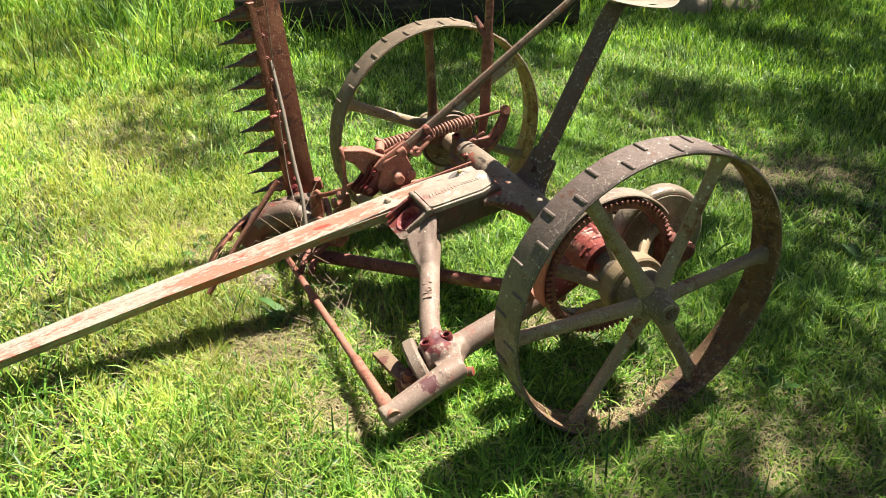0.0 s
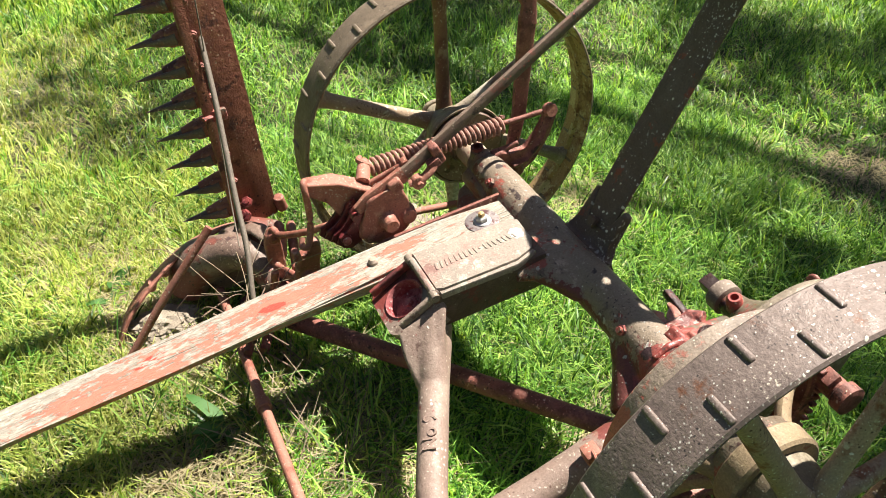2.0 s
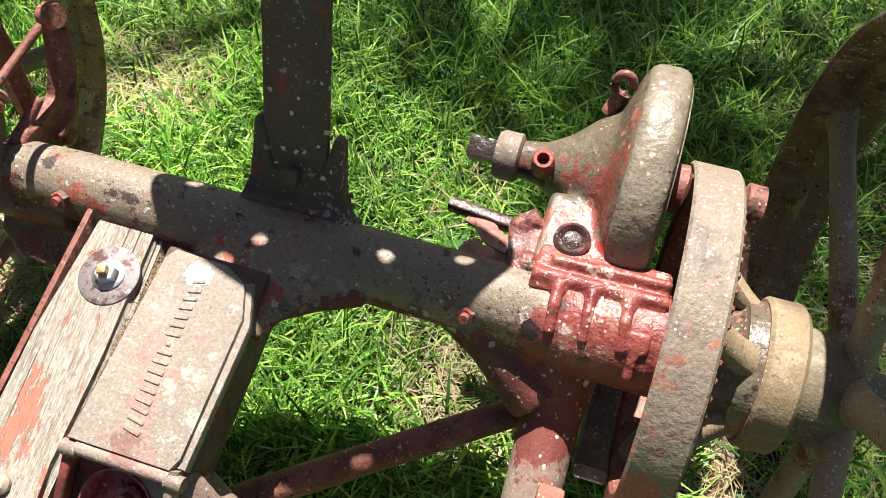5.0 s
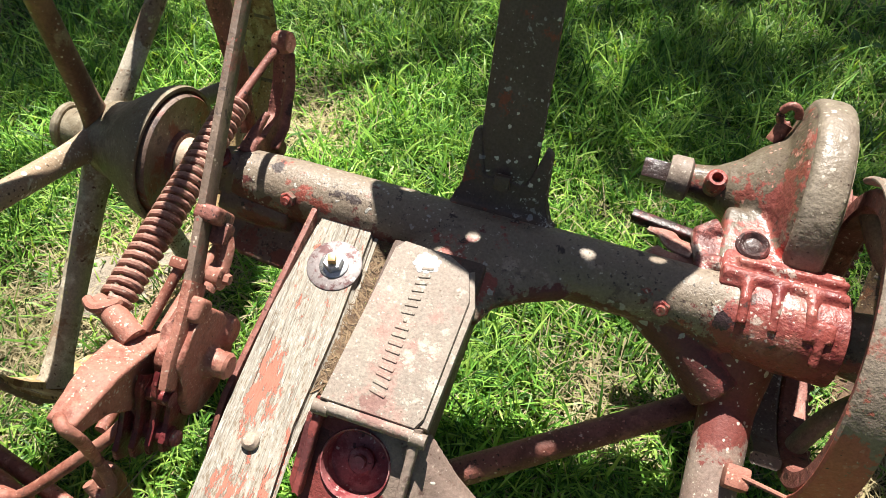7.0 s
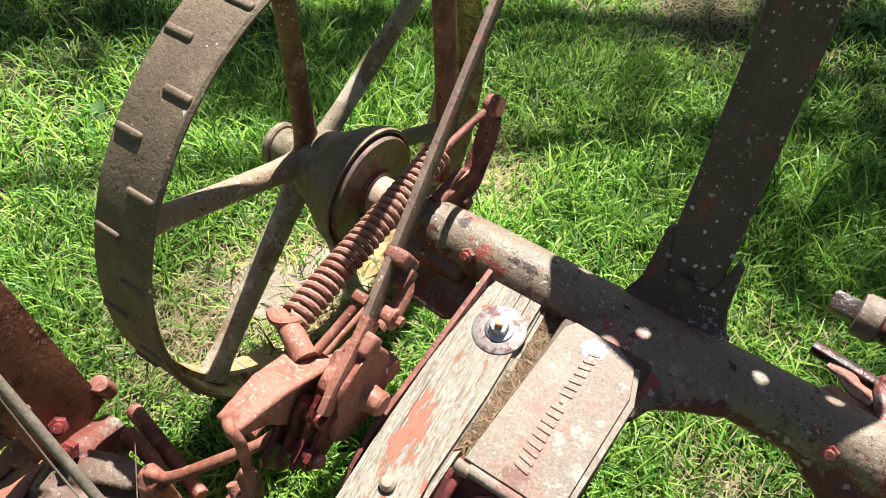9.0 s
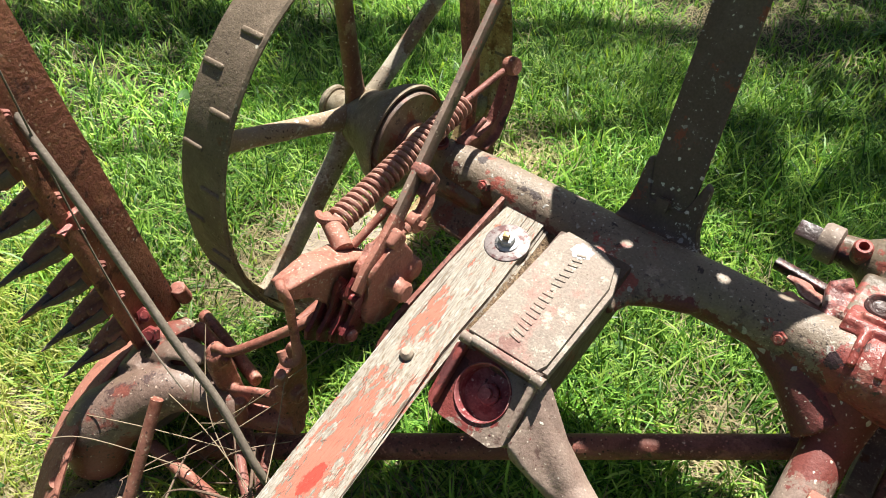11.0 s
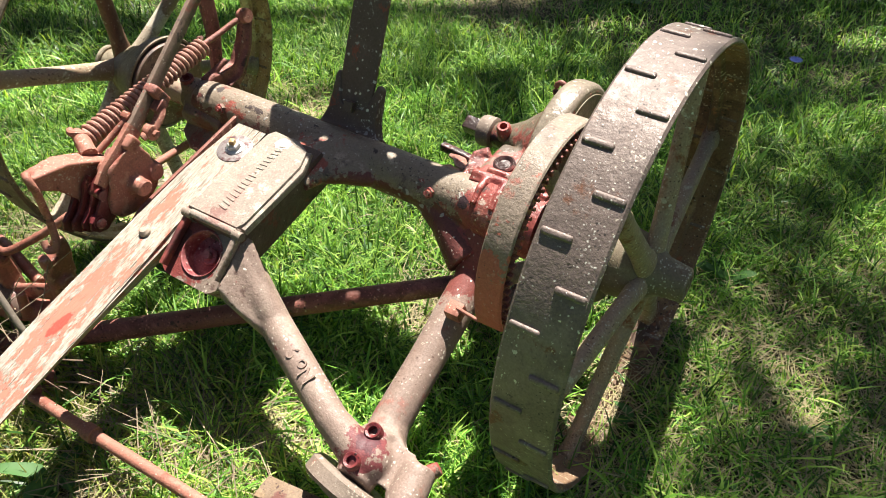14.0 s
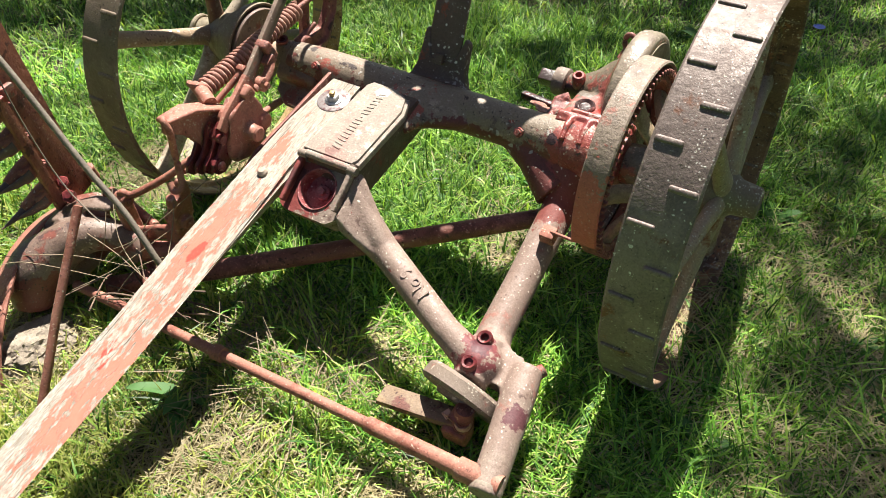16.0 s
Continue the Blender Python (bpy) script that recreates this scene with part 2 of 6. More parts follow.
seat_steel = material("dark_lichened_seat_steel", (0.098, 0.066, 0.050), [
    ((0.120, 0.084, 0.066), 14, 0.50, 0.10), ((0.22, 0.06, 0.035), 17, 0.585, 0.04), (LICHEN, 70, 0.645, 0.02), ((0.36, 0.33, 0.29), 120, 0.60, 0.03)],
    rough=0.58, bumps=((80, 0.3), (300, 0.5)), specks=(((0.50, 0.47, 0.42), 190, 0.26, 0.40), ((0.27, 0.25, 0.235), 60, 0.40, 0.42), ((0.58, 0.55, 0.49), 110, 0.34, 0.40)))
seat_pan = material("grey_lichened_seat_pan", (0.26, 0.215, 0.165), [
    ((0.18, 0.14, 0.11), 16, 0.52, 0.1), (LICHEN, 60, 0.60, 0.05)], rough=0.7, bumps=((80, 0.3),))
guard_iron = material("blackened_guard_iron", (0.098, 0.066, 0.055), [
    ((0.17, 0.065, 0.05), 16, 0.53, 0.08), ((0.19, 0.16, 0.14), 45, 0.57, 0.06), ((0.30, 0.16, 0.12), 130, 0.61, 0.03)], rough=0.46, bumps=((90, 0.3), (300, 0.4)), metal=0.2, vary=0.15, specks=(((0.30, 0.17, 0.13), 200, 0.30, 0.40),))
tan_paint = material("tan_dusty_drum", (0.26, 0.19, 0.115), [
    ((0.19, 0.13, 0.085), 12, 0.52, 0.08), ((0.34, 0.27, 0.17), 32, 0.55, 0.08), ((0.19, 0.08, 0.05), 24, 0.61, 0.04), ((0.12, 0.08, 0.05), 150, 0.61, 0.04)], rough=0.72, bumps=((80, 0.3), (300, 0.6)), specks=(((0.46, 0.38, 0.25), 190, 0.38, 0.42), ((0.12, 0.075, 0.045), 170, 0.34, 0.42)))

def tongue_material():
    """Grey weathered wood; the salmon paint has flaked away most towards the mower."""
    m = bpy.data.materials.new("flaked_tongue_wood")
    m.use_nodes = True
    nodes, link = m.node_tree.nodes, m.node_tree.links.new
    bsdf = nodes["Principled BSDF"]
    place = nodes.new("ShaderNodeTexCoord").outputs["Object"]
    # shear the coordinates so that the grain runs along the sloping tongue
    shear = nodes.new("ShaderNodeVectorMath")
    shear.operation = "DOT_PRODUCT"
    shear.inputs[1].default_value = (0.0, -0.175, 1.0)
    link(place, shear.inputs[0])
    split, merge = nodes.new("ShaderNodeSeparateXYZ"), nodes.new("ShaderNodeCombineXYZ")
    link(place, split.inputs[0])
    straight = nodes.new("ShaderNodeVectorMath")
    straight.operation = "DOT_PRODUCT"
    straight.inputs[1].default_value = (1.0, 0.083, 0.0)
    link(place, straight.inputs[0])
    link(straight.outputs["Value"], merge.inputs["X"])
    link(split.outputs["Y"], merge.inputs["Y"])
    link(shear.outputs["Value"], merge.inputs["Z"])
    coord = merge.outputs[0]

    def cloud(scale, stretch, detail=6.0, seed=0.0, rough_=0.65):
        p = nodes.new("ShaderNodeMapping")
        p.inputs["Scale"].default_value = stretch
        link(coord, p.inputs[0])
        n = nodes.new("ShaderNodeTexNoise")
        n.noise_dimensions = "4D"
        n.inputs["Scale"].default_value, n.inputs["Detail"].default_value, n.inputs["W"].default_value = scale, detail, seed
        n.inputs["Roughness"].default_value = rough_
        link(p.outputs[0], n.inputs["Vector"])
        return n.outputs["Fac"]

    def remap(value, low, high, a=0.0, b=1.0):
        n = nodes.new("ShaderNodeMapRange")
        for k, v in zip(("From Min", "From Max", "To Min", "To Max"), (low, high, a, b)):
            n.inputs[k].default_value = v
        link(value, n.inputs["Value"])
        return n.outputs[0]

    def sums(a, b, how="ADD"):
        n = nodes.new("ShaderNodeMath")
        n.operation = how
        for socket, v in zip(n.inputs, (a, b)):
            if isinstance(v, (int, float)):
                socket.default_value = v
            else:
                link(v, socket)
        return n.outputs[0]

    def mix(fac, a, b):
        n = nodes.new("ShaderNodeMix")
        n.data_type = "RGBA"
        link(fac, n.inputs[0])
        for socket, v in ((n.inputs[6], a), (n.inputs[7], b)):
            if isinstance(v, tuple):
                socket.default_value = (*v, 1.0)
            else:
                link(v, socket)
        return n.outputs[2]

    fine = cloud(420, (1.5, 0.035, 0.8), 4, 1.0)
    coarse = cloud(60, (1.4, 0.05, 0.6), 4, 2.0)
    fleck = cloud(330, (1.0, 0.28, 0.6), 3, 8.0)
    colour = mix(remap(fine, 0.40, 0.58), (0.185, 0.16, 0.13), (0.335, 0.31, 0.262))
    colour = mix(remap(coarse, 0.48, 0.60), colour, (0.33, 0.29, 0.235))
    colour = mix(remap(fleck, 0.56, 0.62), colour, (0.43, 0.405, 0.35))
    colour = mix(remap(fleck, 0.43, 0.38), colour, (0.19, 0.145, 0.10))
    colour = mix(remap(cloud(150, (1.3, 0.02, 0.6), 3, 7.0), 0.615, 0.64), colour, (0.07, 0.05, 0.035))
    # paint is kept longest along the middle of the top, away from the mower, and torn into long flakes
    along, across = split.outputs["Y"], straight.outputs["Value"]
    kept = sums(remap(along, -0.44, -0.26, -0.066, -0.18), remap(along, -1.0, -1.4, 0.0, -0.07))
    left = sums(remap(across, -0.270, -0.236, -0.12, 0.0), remap(across, -0.184, -0.168, 0.0, -0.06))
    patch = sums(cloud(13, (1.0, 0.24, 0.8), 5, 3.0, 0.6), 0.62, "MULTIPLY")
    tear = sums(cloud(85, (1.0, 0.30, 0.8), 8, 5.0, 0.78), 1.0, "MULTIPLY")
    flakes = sums(sums(patch, tear), sums(kept, sums(left, sums(sums(fine, fleck), 0.13, "MULTIPLY"))))
    paint = mix(cloud(30, (1, 1, 1), 4, 4.0), (0.40, 0.108, 0.070), (0.47, 0.168, 0.116))
    # two places where the first bright red coat still shows
    flat = nodes.new("ShaderNodeCombineXYZ")
    link(across, flat.inputs["X"])
    link(sums(along, 0.42, "MULTIPLY"), flat.inputs["Y"])
    for u, v, radius in ((-0.2225, -0.590, 0.013), (-0.2285, -0.838, 0.0145)):
        away = nodes.new("ShaderNodeVectorMath")
        away.operation = "DISTANCE"
        link(flat.outputs[0], away.inputs[0])
        away.inputs[1].default_value = (u, v * 0.42, 0.0)
        ragged = sums(away.outputs["Value"], remap(cloud(60, (1, 0.5, 1), 5, 15.0), 0.3, 0.7, -0.006, 0.006))
        paint = mix(remap(ragged, radius, radius - 0.0015), paint, (0.46, 0.045, 0.028))
    # a round patch of paint left above the carriage bolt
    left_over = nodes.new("ShaderNodeVectorMath")
    left_over.operation = "DISTANCE"
    link(flat.outputs[0], left_over.inputs[0])
    left_over.inputs[1].default_value = (-0.236, -0.300 * 0.42, 0.0)
    flakes = sums(flakes, remap(left_over.outputs["Value"], 0.012, 0.036, 0.15, 0.0))
    mask = remap(flakes, 0.862, 0.872)
    rim = sums(remap(flakes, 0.834, 0.852), remap(flakes, 0.871, 0.861), "MULTIPLY")
    colour = mix(sums(rim, 0.55, "MULTIPLY"), colour, (0.20, 0.13, 0.085))
    colour = mix(mask, colour, paint)
    colour = mix(remap(cloud(38, (1, 1, 1), 3, 12.0), 0.735, 0.75), colour, (0.52, 0.40, 0.08))
    link(colour, bsdf.inputs["Base Color"])
    bsdf.inputs["Roughness"].default_value = 0.8
    first = nodes.new("ShaderNodeBump")
    first.inputs["Strength"].default_value, first.inputs["Distance"].default_value = 0.8, 0.004
    link(fine, first.inputs["Height"])
    second = nodes.new("ShaderNodeBump")
    second.inputs["Strength"].default_value, second.inputs["Distance"].default_value = 0.6, 0.003
    link(mask, second.inputs["Height"])
    link(first.outputs[0], second.inputs["Normal"])
    link(second.outputs[0], bsdf.inputs["Normal"])
    return m


tongue_wood = tongue_material()
lid_paint = material("faded_pink_grey_lid", (0.265, 0.218, 0.180), [
    ((0.29, 0.25, 0.205), 12, 0.50, 0.08), ((0.31, 0.195, 0.162), 8, 0.53, 0.06), ((0.38, 0.35, 0.29), 50, 0.56, 0.05), ((0.19, 0.150, 0.120), 110, 0.585, 0.05)],
    rough=0.8, bumps=((90, 0.5), (300, 0.6)), specks=(((0.16, 0.12, 0.092), 210, 0.44, 0.42), ((0.40, 0.37, 0.305), 230, 0.55, 0.46)),
    stains=(((0.23, 0.13, 0.11), (-0.055, -0.30, 0.40), 0.018, 60),))
zinc = material("bright_zinc", (0.62, 0.62, 0.60), [((0.4, 0.38, 0.34), 60, 0.55, 0.1)], rough=0.35, metal=0.9, bumps=((120, 0.1),))
grease = material("white_grease_speck", (0.75, 0.74, 0.72), [((0.25, 0.12, 0.12), 40, 0.55, 0.1)], rough=0.5)
cable_steel = material("grey_braided_cable", (0.145, 0.118, 0.092), [((0.22, 0.185, 0.145), 60, 0.5, 0.2)], rough=0.6, bumps=((250, 0.8),))
straw = material("dry_straw", (0.25, 0.195, 0.13), [((0.16, 0.115, 0.075), 14, 0.5, 0.2)], rough=0.85, island=0.3, bumps=())
blackened = material("dark_old_timber", (0.050, 0.040, 0.031), [((0.10, 0.082, 0.062), 14, 0.52, 0.1), ((0.022, 0.017, 0.013), 9, 0.56, 0.06)], rough=0.9, streak=(2.0, 0.15, 2.0), bumps=((30, 0.8), (120, 0.6)))
stone = material("beige_field_stone", (0.34, 0.27, 0.19), [((0.24, 0.19, 0.14), 9, 0.5, 0.1), ((0.42, 0.37, 0.28), 30, 0.56, 0.06), ((0.12, 0.10, 0.07), 60, 0.6, 0.05)], rough=0.85, bumps=((20, 0.6), (120, 0.6)))
soil = material("thatch_and_soil", (0.036, 0.034, 0.016), [
    ((0.050, 0.062, 0.02), 3, 0.46, 0.2), ((0.13, 0.115, 0.055), 5, 0.58, 0.12), ((0.28, 0.235, 0.13), 60, 0.60, 0.06), ((0.05, 0.055, 0.02), 90, 0.56, 0.1)],
    rough=0.95, bumps=((60, 0.8), (200, 0.8)))


def far_lawn(m, centre, near, far):
    """Past the built blades the ground itself takes the mottled green of a mown lawn."""
    nodes, link = m.node_tree.nodes, m.node_tree.links.new
    bsdf = nodes["Principled BSDF"]
    base = bsdf.inputs["Base Color"].links[0].from_socket
    coord = nodes.new("ShaderNodeTexCoord").outputs["Object"]
    away = nodes.new("ShaderNodeVectorMath")
    away.operation = "DISTANCE"
    link(coord, away.inputs[0])
    away.inputs[1].default_value = centre
    reach = nodes.new("ShaderNodeMapRange")
    for k, v in zip(("From Min", "From Max"), (near, far)):
        reach.inputs[k].default_value = v
    link(away.outputs["Value"], reach.inputs["Value"])
    mottle = nodes.new("ShaderNodeTexNoise")
    mottle.inputs["Scale"].default_value, mottle.inputs["Detail"].default_value = 14, 10
    link(coord, mottle.inputs["Vector"])
    greens = nodes.new("ShaderNodeValToRGB")
    for e, (at, c) in zip(greens.color_ramp.elements, ((0.36, (0.035, 0.075, 0.014)), (0.66, (0.16, 0.27, 0.05)))):
        e.position, e.color = at, (*c, 1)
    link(mottle.outputs["Fac"], greens.inputs[0])
    blend = nodes.new("ShaderNodeMix")
    blend.data_type = "RGBA"
    link(reach.outputs[0], blend.inputs[0])
    link(base, blend.inputs[6])
    link(greens.outputs[0], blend.inputs[7])
    link(blend.outputs[2], bsdf.inputs["Base Color"])


far_lawn(soil, (-0.4, 0.4, 0.0), 1.9, 3.0)


def leaf_material(name, colours, rough=0.55, through=0.45, glow_tint=(1.0, 1.0, 1.0)):
    """Thin blades: each island takes one of the colours, and some light comes through."""
    m = bpy.data.materials.new(name)
    m.use_nodes = True
    nodes, link = m.node_tree.nodes, m.node_tree.links.new
    bsdf = nodes["Principled BSDF"]
    ramp = nodes.new("ShaderNodeValToRGB")
    link(nodes.new("ShaderNodeNewGeometry").outputs["Random Per Island"], ramp.inputs[0])
    ramp.color_ramp.elements[0].position, ramp.color_ramp.elements[0].color = 0.0, (*colours[0], 1)
    ramp.color_ramp.elements[1].position, ramp.color_ramp.elements[1].color = 1.0, (*colours[-1], 1)
    for i, c in enumerate(colours[1:-1], 1):
        ramp.color_ramp.elements.new(i / (len(colours) - 1)).color = (*c, 1)
    patch = nodes.new("ShaderNodeTexNoise")
    patch.inputs["Scale"].default_value, patch.inputs["Detail"].default_value = 1.6, 3
    link(nodes.new("ShaderNodeTexCoord").outputs["Object"], patch.inputs["Vector"])
    lift = nodes.new("ShaderNodeMapRange")
    for k, v in zip(("From Min", "From Max", "To Min", "To Max"), (0.32, 0.68, 0.62, 1.42)):
        lift.inputs[k].default_value = v
    link(patch.outputs["Fac"], lift.inputs["Value"])
    grey = nodes.new("ShaderNodeCombineColor")
    for k in range(3):
        link(lift.outputs[0], grey.inputs[k])
    mul = nodes.new("ShaderNodeMix")
    mul.data_type, mul.blend_type = "RGBA", "MULTIPLY"
    mul.inputs[0].default_value = 1.0
    link(ramp.outputs[0], mul.inputs[6])
    link(grey.outputs[0], mul.inputs[7])
    link(mul.outputs[2], bsdf.inputs["Base Color"])
    bsdf.inputs["Roughness"].default_value = rough
    bsdf.inputs["Specular IOR Level"].default_value = 0.35
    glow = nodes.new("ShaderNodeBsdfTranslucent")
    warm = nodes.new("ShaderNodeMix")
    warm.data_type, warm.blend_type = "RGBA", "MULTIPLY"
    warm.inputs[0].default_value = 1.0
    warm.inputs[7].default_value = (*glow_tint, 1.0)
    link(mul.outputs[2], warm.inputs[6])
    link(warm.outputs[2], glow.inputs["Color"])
    blend = nodes.new("ShaderNodeMixShader")
    blend.inputs[0].default_value = through
    link(bsdf.outputs[0], blend.inputs[1])
    link(glow.outputs[0], blend.inputs[2])
    link(blend.outputs[0], nodes["Material Output"].inputs["Surface"])
    return m


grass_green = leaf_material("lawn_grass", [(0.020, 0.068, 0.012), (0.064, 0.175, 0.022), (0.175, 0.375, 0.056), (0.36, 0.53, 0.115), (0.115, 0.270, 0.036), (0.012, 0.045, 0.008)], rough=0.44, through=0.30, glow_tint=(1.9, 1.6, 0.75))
grass_dry = leaf_material("dry_grass", [(0.40, 0.33, 0.17), (0.47, 0.40, 0.24), (0.27, 0.22, 0.11), (0.42, 0.37, 0.23)], rough=0.7, through=0.3)
broad_leaf = leaf_material("broad_weed_leaf", [(0.045, 0.13, 0.028), (0.065, 0.165, 0.036), (0.085, 0.19, 0.05)], rough=0.6, through=0.3)
tree_leaf = leaf_material("tree_leaf", [(0.05, 0.12, 0.02), (0.07, 0.16, 0.03), (0.09, 0.19, 0.035)], rough=0.45, through=0.35)
galvanised = material("mottled_galvanised_washer", (0.22, 0.19, 0.185), [((0.11, 0.05, 0.05), 40, 0.50, 0.05), ((0.46, 0.44, 0.42), 90, 0.56, 0.05)], rough=0.55, metal=0.3, bumps=((150, 0.3),))
brass_bolt = material("golden_bolt_end", (0.52, 0.38, 0.17), [((0.34, 0.22, 0.10), 120, 0.55, 0.05)], rough=0.5, metal=0.3, bumps=((200, 0.3),))
litter_brown = leaf_material("brown_litter", [(0.07, 0.042, 0.025), (0.13, 0.08, 0.045), (0.22, 0.155, 0.09), (0.04, 0.025, 0.018)], rough=0.8, through=0.1)
case_paint = material("olive_brown_case_with_red_flakes", (0.120, 0.092, 0.064), [
    ((0.165, 0.135, 0.098), 9, 0.52, 0.06), ((0.22, 0.065, 0.050), 10, 0.535, 0.02), ((0.36, 0.16, 0.125), 34, 0.585, 0.02), ((0.06, 0.036, 0.03), 30, 0.590, 0.03)],
    rough=0.36, bumps=((40, 0.5), (240, 0.3)), crusty=(0.9, 0.003), specks=(((0.46, 0.22, 0.17), 110, 0.36, 0.44), ((0.05, 0.025, 0.022), 150, 0.34, 0.42), ((0.44, 0.30, 0.24), 180, 0.24, 0.42)),
    stains=(((0.215, 0.062, 0.050), (0.362, 0.140, 0.465), 0.032, 26), ((0.24, 0.045, 0.036), (0.405, 0.09, 0.36), 0.062, 22), ((0.30, 0.04, 0.03), (0.345, 0.06, 0.44), 0.030, 40), ((0.11, 0.085, 0.062), (0.315, 0.140, 0.44), 0.022, 40), ((0.05, 0.02, 0.022), (0.262, 0.190, 0.40), 0.024, 40)))
# oily iron; it also colours the painted dark of the hub's pin holes
oil_and_hole_black = material("oil_blackened_iron_and_hole_dark", (0.035, 0.022, 0.020), [((0.09, 0.03, 0.028), 30, 0.52, 0.06), ((0.30, 0.28, 0.27), 70, 0.64, 0.03)], rough=0.3, bumps=((80, 0.6), (280, 0.6)))
greased = material("whitish_grease_on_red", (0.27, 0.085, 0.072), [((0.42, 0.33, 0.28), 30, 0.50, 0.03), ((0.13, 0.045, 0.04), 22, 0.56, 0.03), ((0.62, 0.59, 0.57), 60, 0.60, 0.02), ((0.05, 0.03, 0.028), 70, 0.58, 0.03)], rough=0.38, bumps=((60, 0.9), (200, 0.9)))
plug_tar = material("tarry_black_plug", (0.05, 0.026, 0.024), [((0.16, 0.05, 0.045), 40, 0.53, 0.04), ((0.62, 0.60, 0.58), 70, 0.585, 0.02)], rough=0.3, bumps=((90, 0.9), (220, 0.8)))
hub_olive = material("grey_olive_hub_iron", (0.180, 0.142, 0.092), [
    ((0.28, 0.24, 0.17), 10, 0.50, 0.08), ((0.15, 0.075, 0.04), 14, 0.58, 0.05), ((0.36, 0.34, 0.24), 30, 0.61, 0.04)],
    rough=0.62, bumps=((60, 0.4), (300, 0.6)), specks=(((0.50, 0.47, 0.37), 220, 0.42, 0.42), ((0.05, 0.036, 0.025), 190, 0.30, 0.42)))
pale_spoke = material("pale_lichened_spoke_iron", (0.32, 0.27, 0.20), [
    ((0.47, 0.42, 0.33), 12, 0.50, 0.05), ((0.24, 0.16, 0.10), 16, 0.54, 0.04), ((0.40, 0.38, 0.18), 20, 0.59, 0.04)],
    rough=0.7, bumps=((60, 0.4), (300, 0.6)), specks=(((0.56, 0.51, 0.42), 150, 0.45, 0.46), ((0.12, 0.075, 0.045), 170, 0.42, 0.44), ((0.10, 0.055, 0.035), 90, 0.22, 0.42)))
rusty_spoke = material("red_brown_spoke_iron", (0.205, 0.105, 0.062), [
    ((0.14, 0.065, 0.04), 10, 0.50, 0.08), ((0.27, 0.20, 0.12), 15, 0.57, 0.05)],
    rough=0.6, bumps=((60, 0.4), (300, 0.6)), specks=(((0.55, 0.48, 0.38), 200, 0.34, 0.42), ((0.06, 0.03, 0.02), 180, 0.36, 0.42)))
spring_rust = material("pale_red_spring_rust", (0.33, 0.165, 0.125), [((0.22, 0.09, 0.065), 20, 0.52, 0.06), ((0.42, 0.28, 0.22), 40, 0.56, 0.06)], rough=0.6, bumps=((90, 0.4), (300, 0.6)),
    specks=(((0.52, 0.40, 0.33), 220, 0.4, 0.42), ((0.12, 0.05, 0.04), 200, 0.34, 0.42)))
white_lichen = material("white_crusty_lichen", (0.46, 0.46, 0.45), [((0.12, 0.10, 0.09), 60, 0.58, 0.04), ((0.40, 0.39, 0.37), 120, 0.54, 0.05)], rough=0.9, bumps=((150, 0.6),))
pale_casting = material("worn_pale_casting", (0.34, 0.27, 0.21), [((0.24, 0.17, 0.13), 30, 0.54, 0.08), (CREAM, 110, 0.58, 0.04)], rough=0.65, bumps=((200, 0.4),))
cup_pink = material("faded_pink_maroon_cup", (0.30, 0.10, 0.10), [((0.20, 0.035, 0.04), 18, 0.50, 0.06), ((0.42, 0.21, 0.20), 26, 0.56, 0.05)], rough=0.5, bumps=((60, 0.4), (260, 0.5)), specks=(((0.52, 0.38, 0.35), 160, 0.35, 0.42), ((0.08, 0.02, 0.02), 150, 0.3, 0.42)))
pitman_tan = material("dull_tan_brown_iron", (0.17, 0.115, 0.072), [((0.24, 0.165, 0.095), 14, 0.53, 0.06), ((0.12, 0.045, 0.034), 18, 0.55, 0.05)], rough=0.65, bumps=((70, 0.5), (280, 0.7)), specks=(((0.40, 0.30, 0.21), 180, 0.28, 0.42), ((0.06, 0.03, 0.025), 160, 0.34, 0.42)))
bar_rust = material("crusty_red_brown_bar", (0.215, 0.075, 0.044), [
    ((0.29, 0.115, 0.066), 10, 0.50, 0.08), ((0.085, 0.03, 0.022), 18, 0.56, 0.05)], rough=0.6, bumps=((70, 0.6), (200, 0.9)), crusty=(0.9, 0.003),
    specks=(((0.05, 0.02, 0.015), 130, 0.40, 0.44), ((0.46, 0.29, 0.20), 110, 0.55, 0.40), ((0.56, 0.42, 0.32), 80, 0.24, 0.38)))
yellow_green = leaf_material("sun_bleached_grass", [(0.21, 0.31, 0.05), (0.36, 0.44, 0.10), (0.48, 0.50, 0.17), (0.30, 0.40, 0.07)], rough=0.4, through=0.34, glow_tint=(1.6, 1.4, 0.8))
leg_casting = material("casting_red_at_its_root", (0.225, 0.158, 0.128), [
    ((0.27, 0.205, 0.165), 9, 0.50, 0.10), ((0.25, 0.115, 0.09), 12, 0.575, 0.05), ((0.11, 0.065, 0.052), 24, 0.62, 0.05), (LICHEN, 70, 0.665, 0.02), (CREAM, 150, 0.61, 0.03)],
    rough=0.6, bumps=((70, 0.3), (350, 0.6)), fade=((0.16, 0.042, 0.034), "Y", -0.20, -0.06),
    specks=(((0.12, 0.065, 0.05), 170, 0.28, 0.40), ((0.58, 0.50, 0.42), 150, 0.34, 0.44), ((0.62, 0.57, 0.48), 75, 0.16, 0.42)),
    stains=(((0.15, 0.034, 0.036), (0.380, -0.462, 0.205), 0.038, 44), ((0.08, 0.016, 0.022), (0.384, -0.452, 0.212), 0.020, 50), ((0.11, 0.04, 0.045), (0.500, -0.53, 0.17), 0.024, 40)))
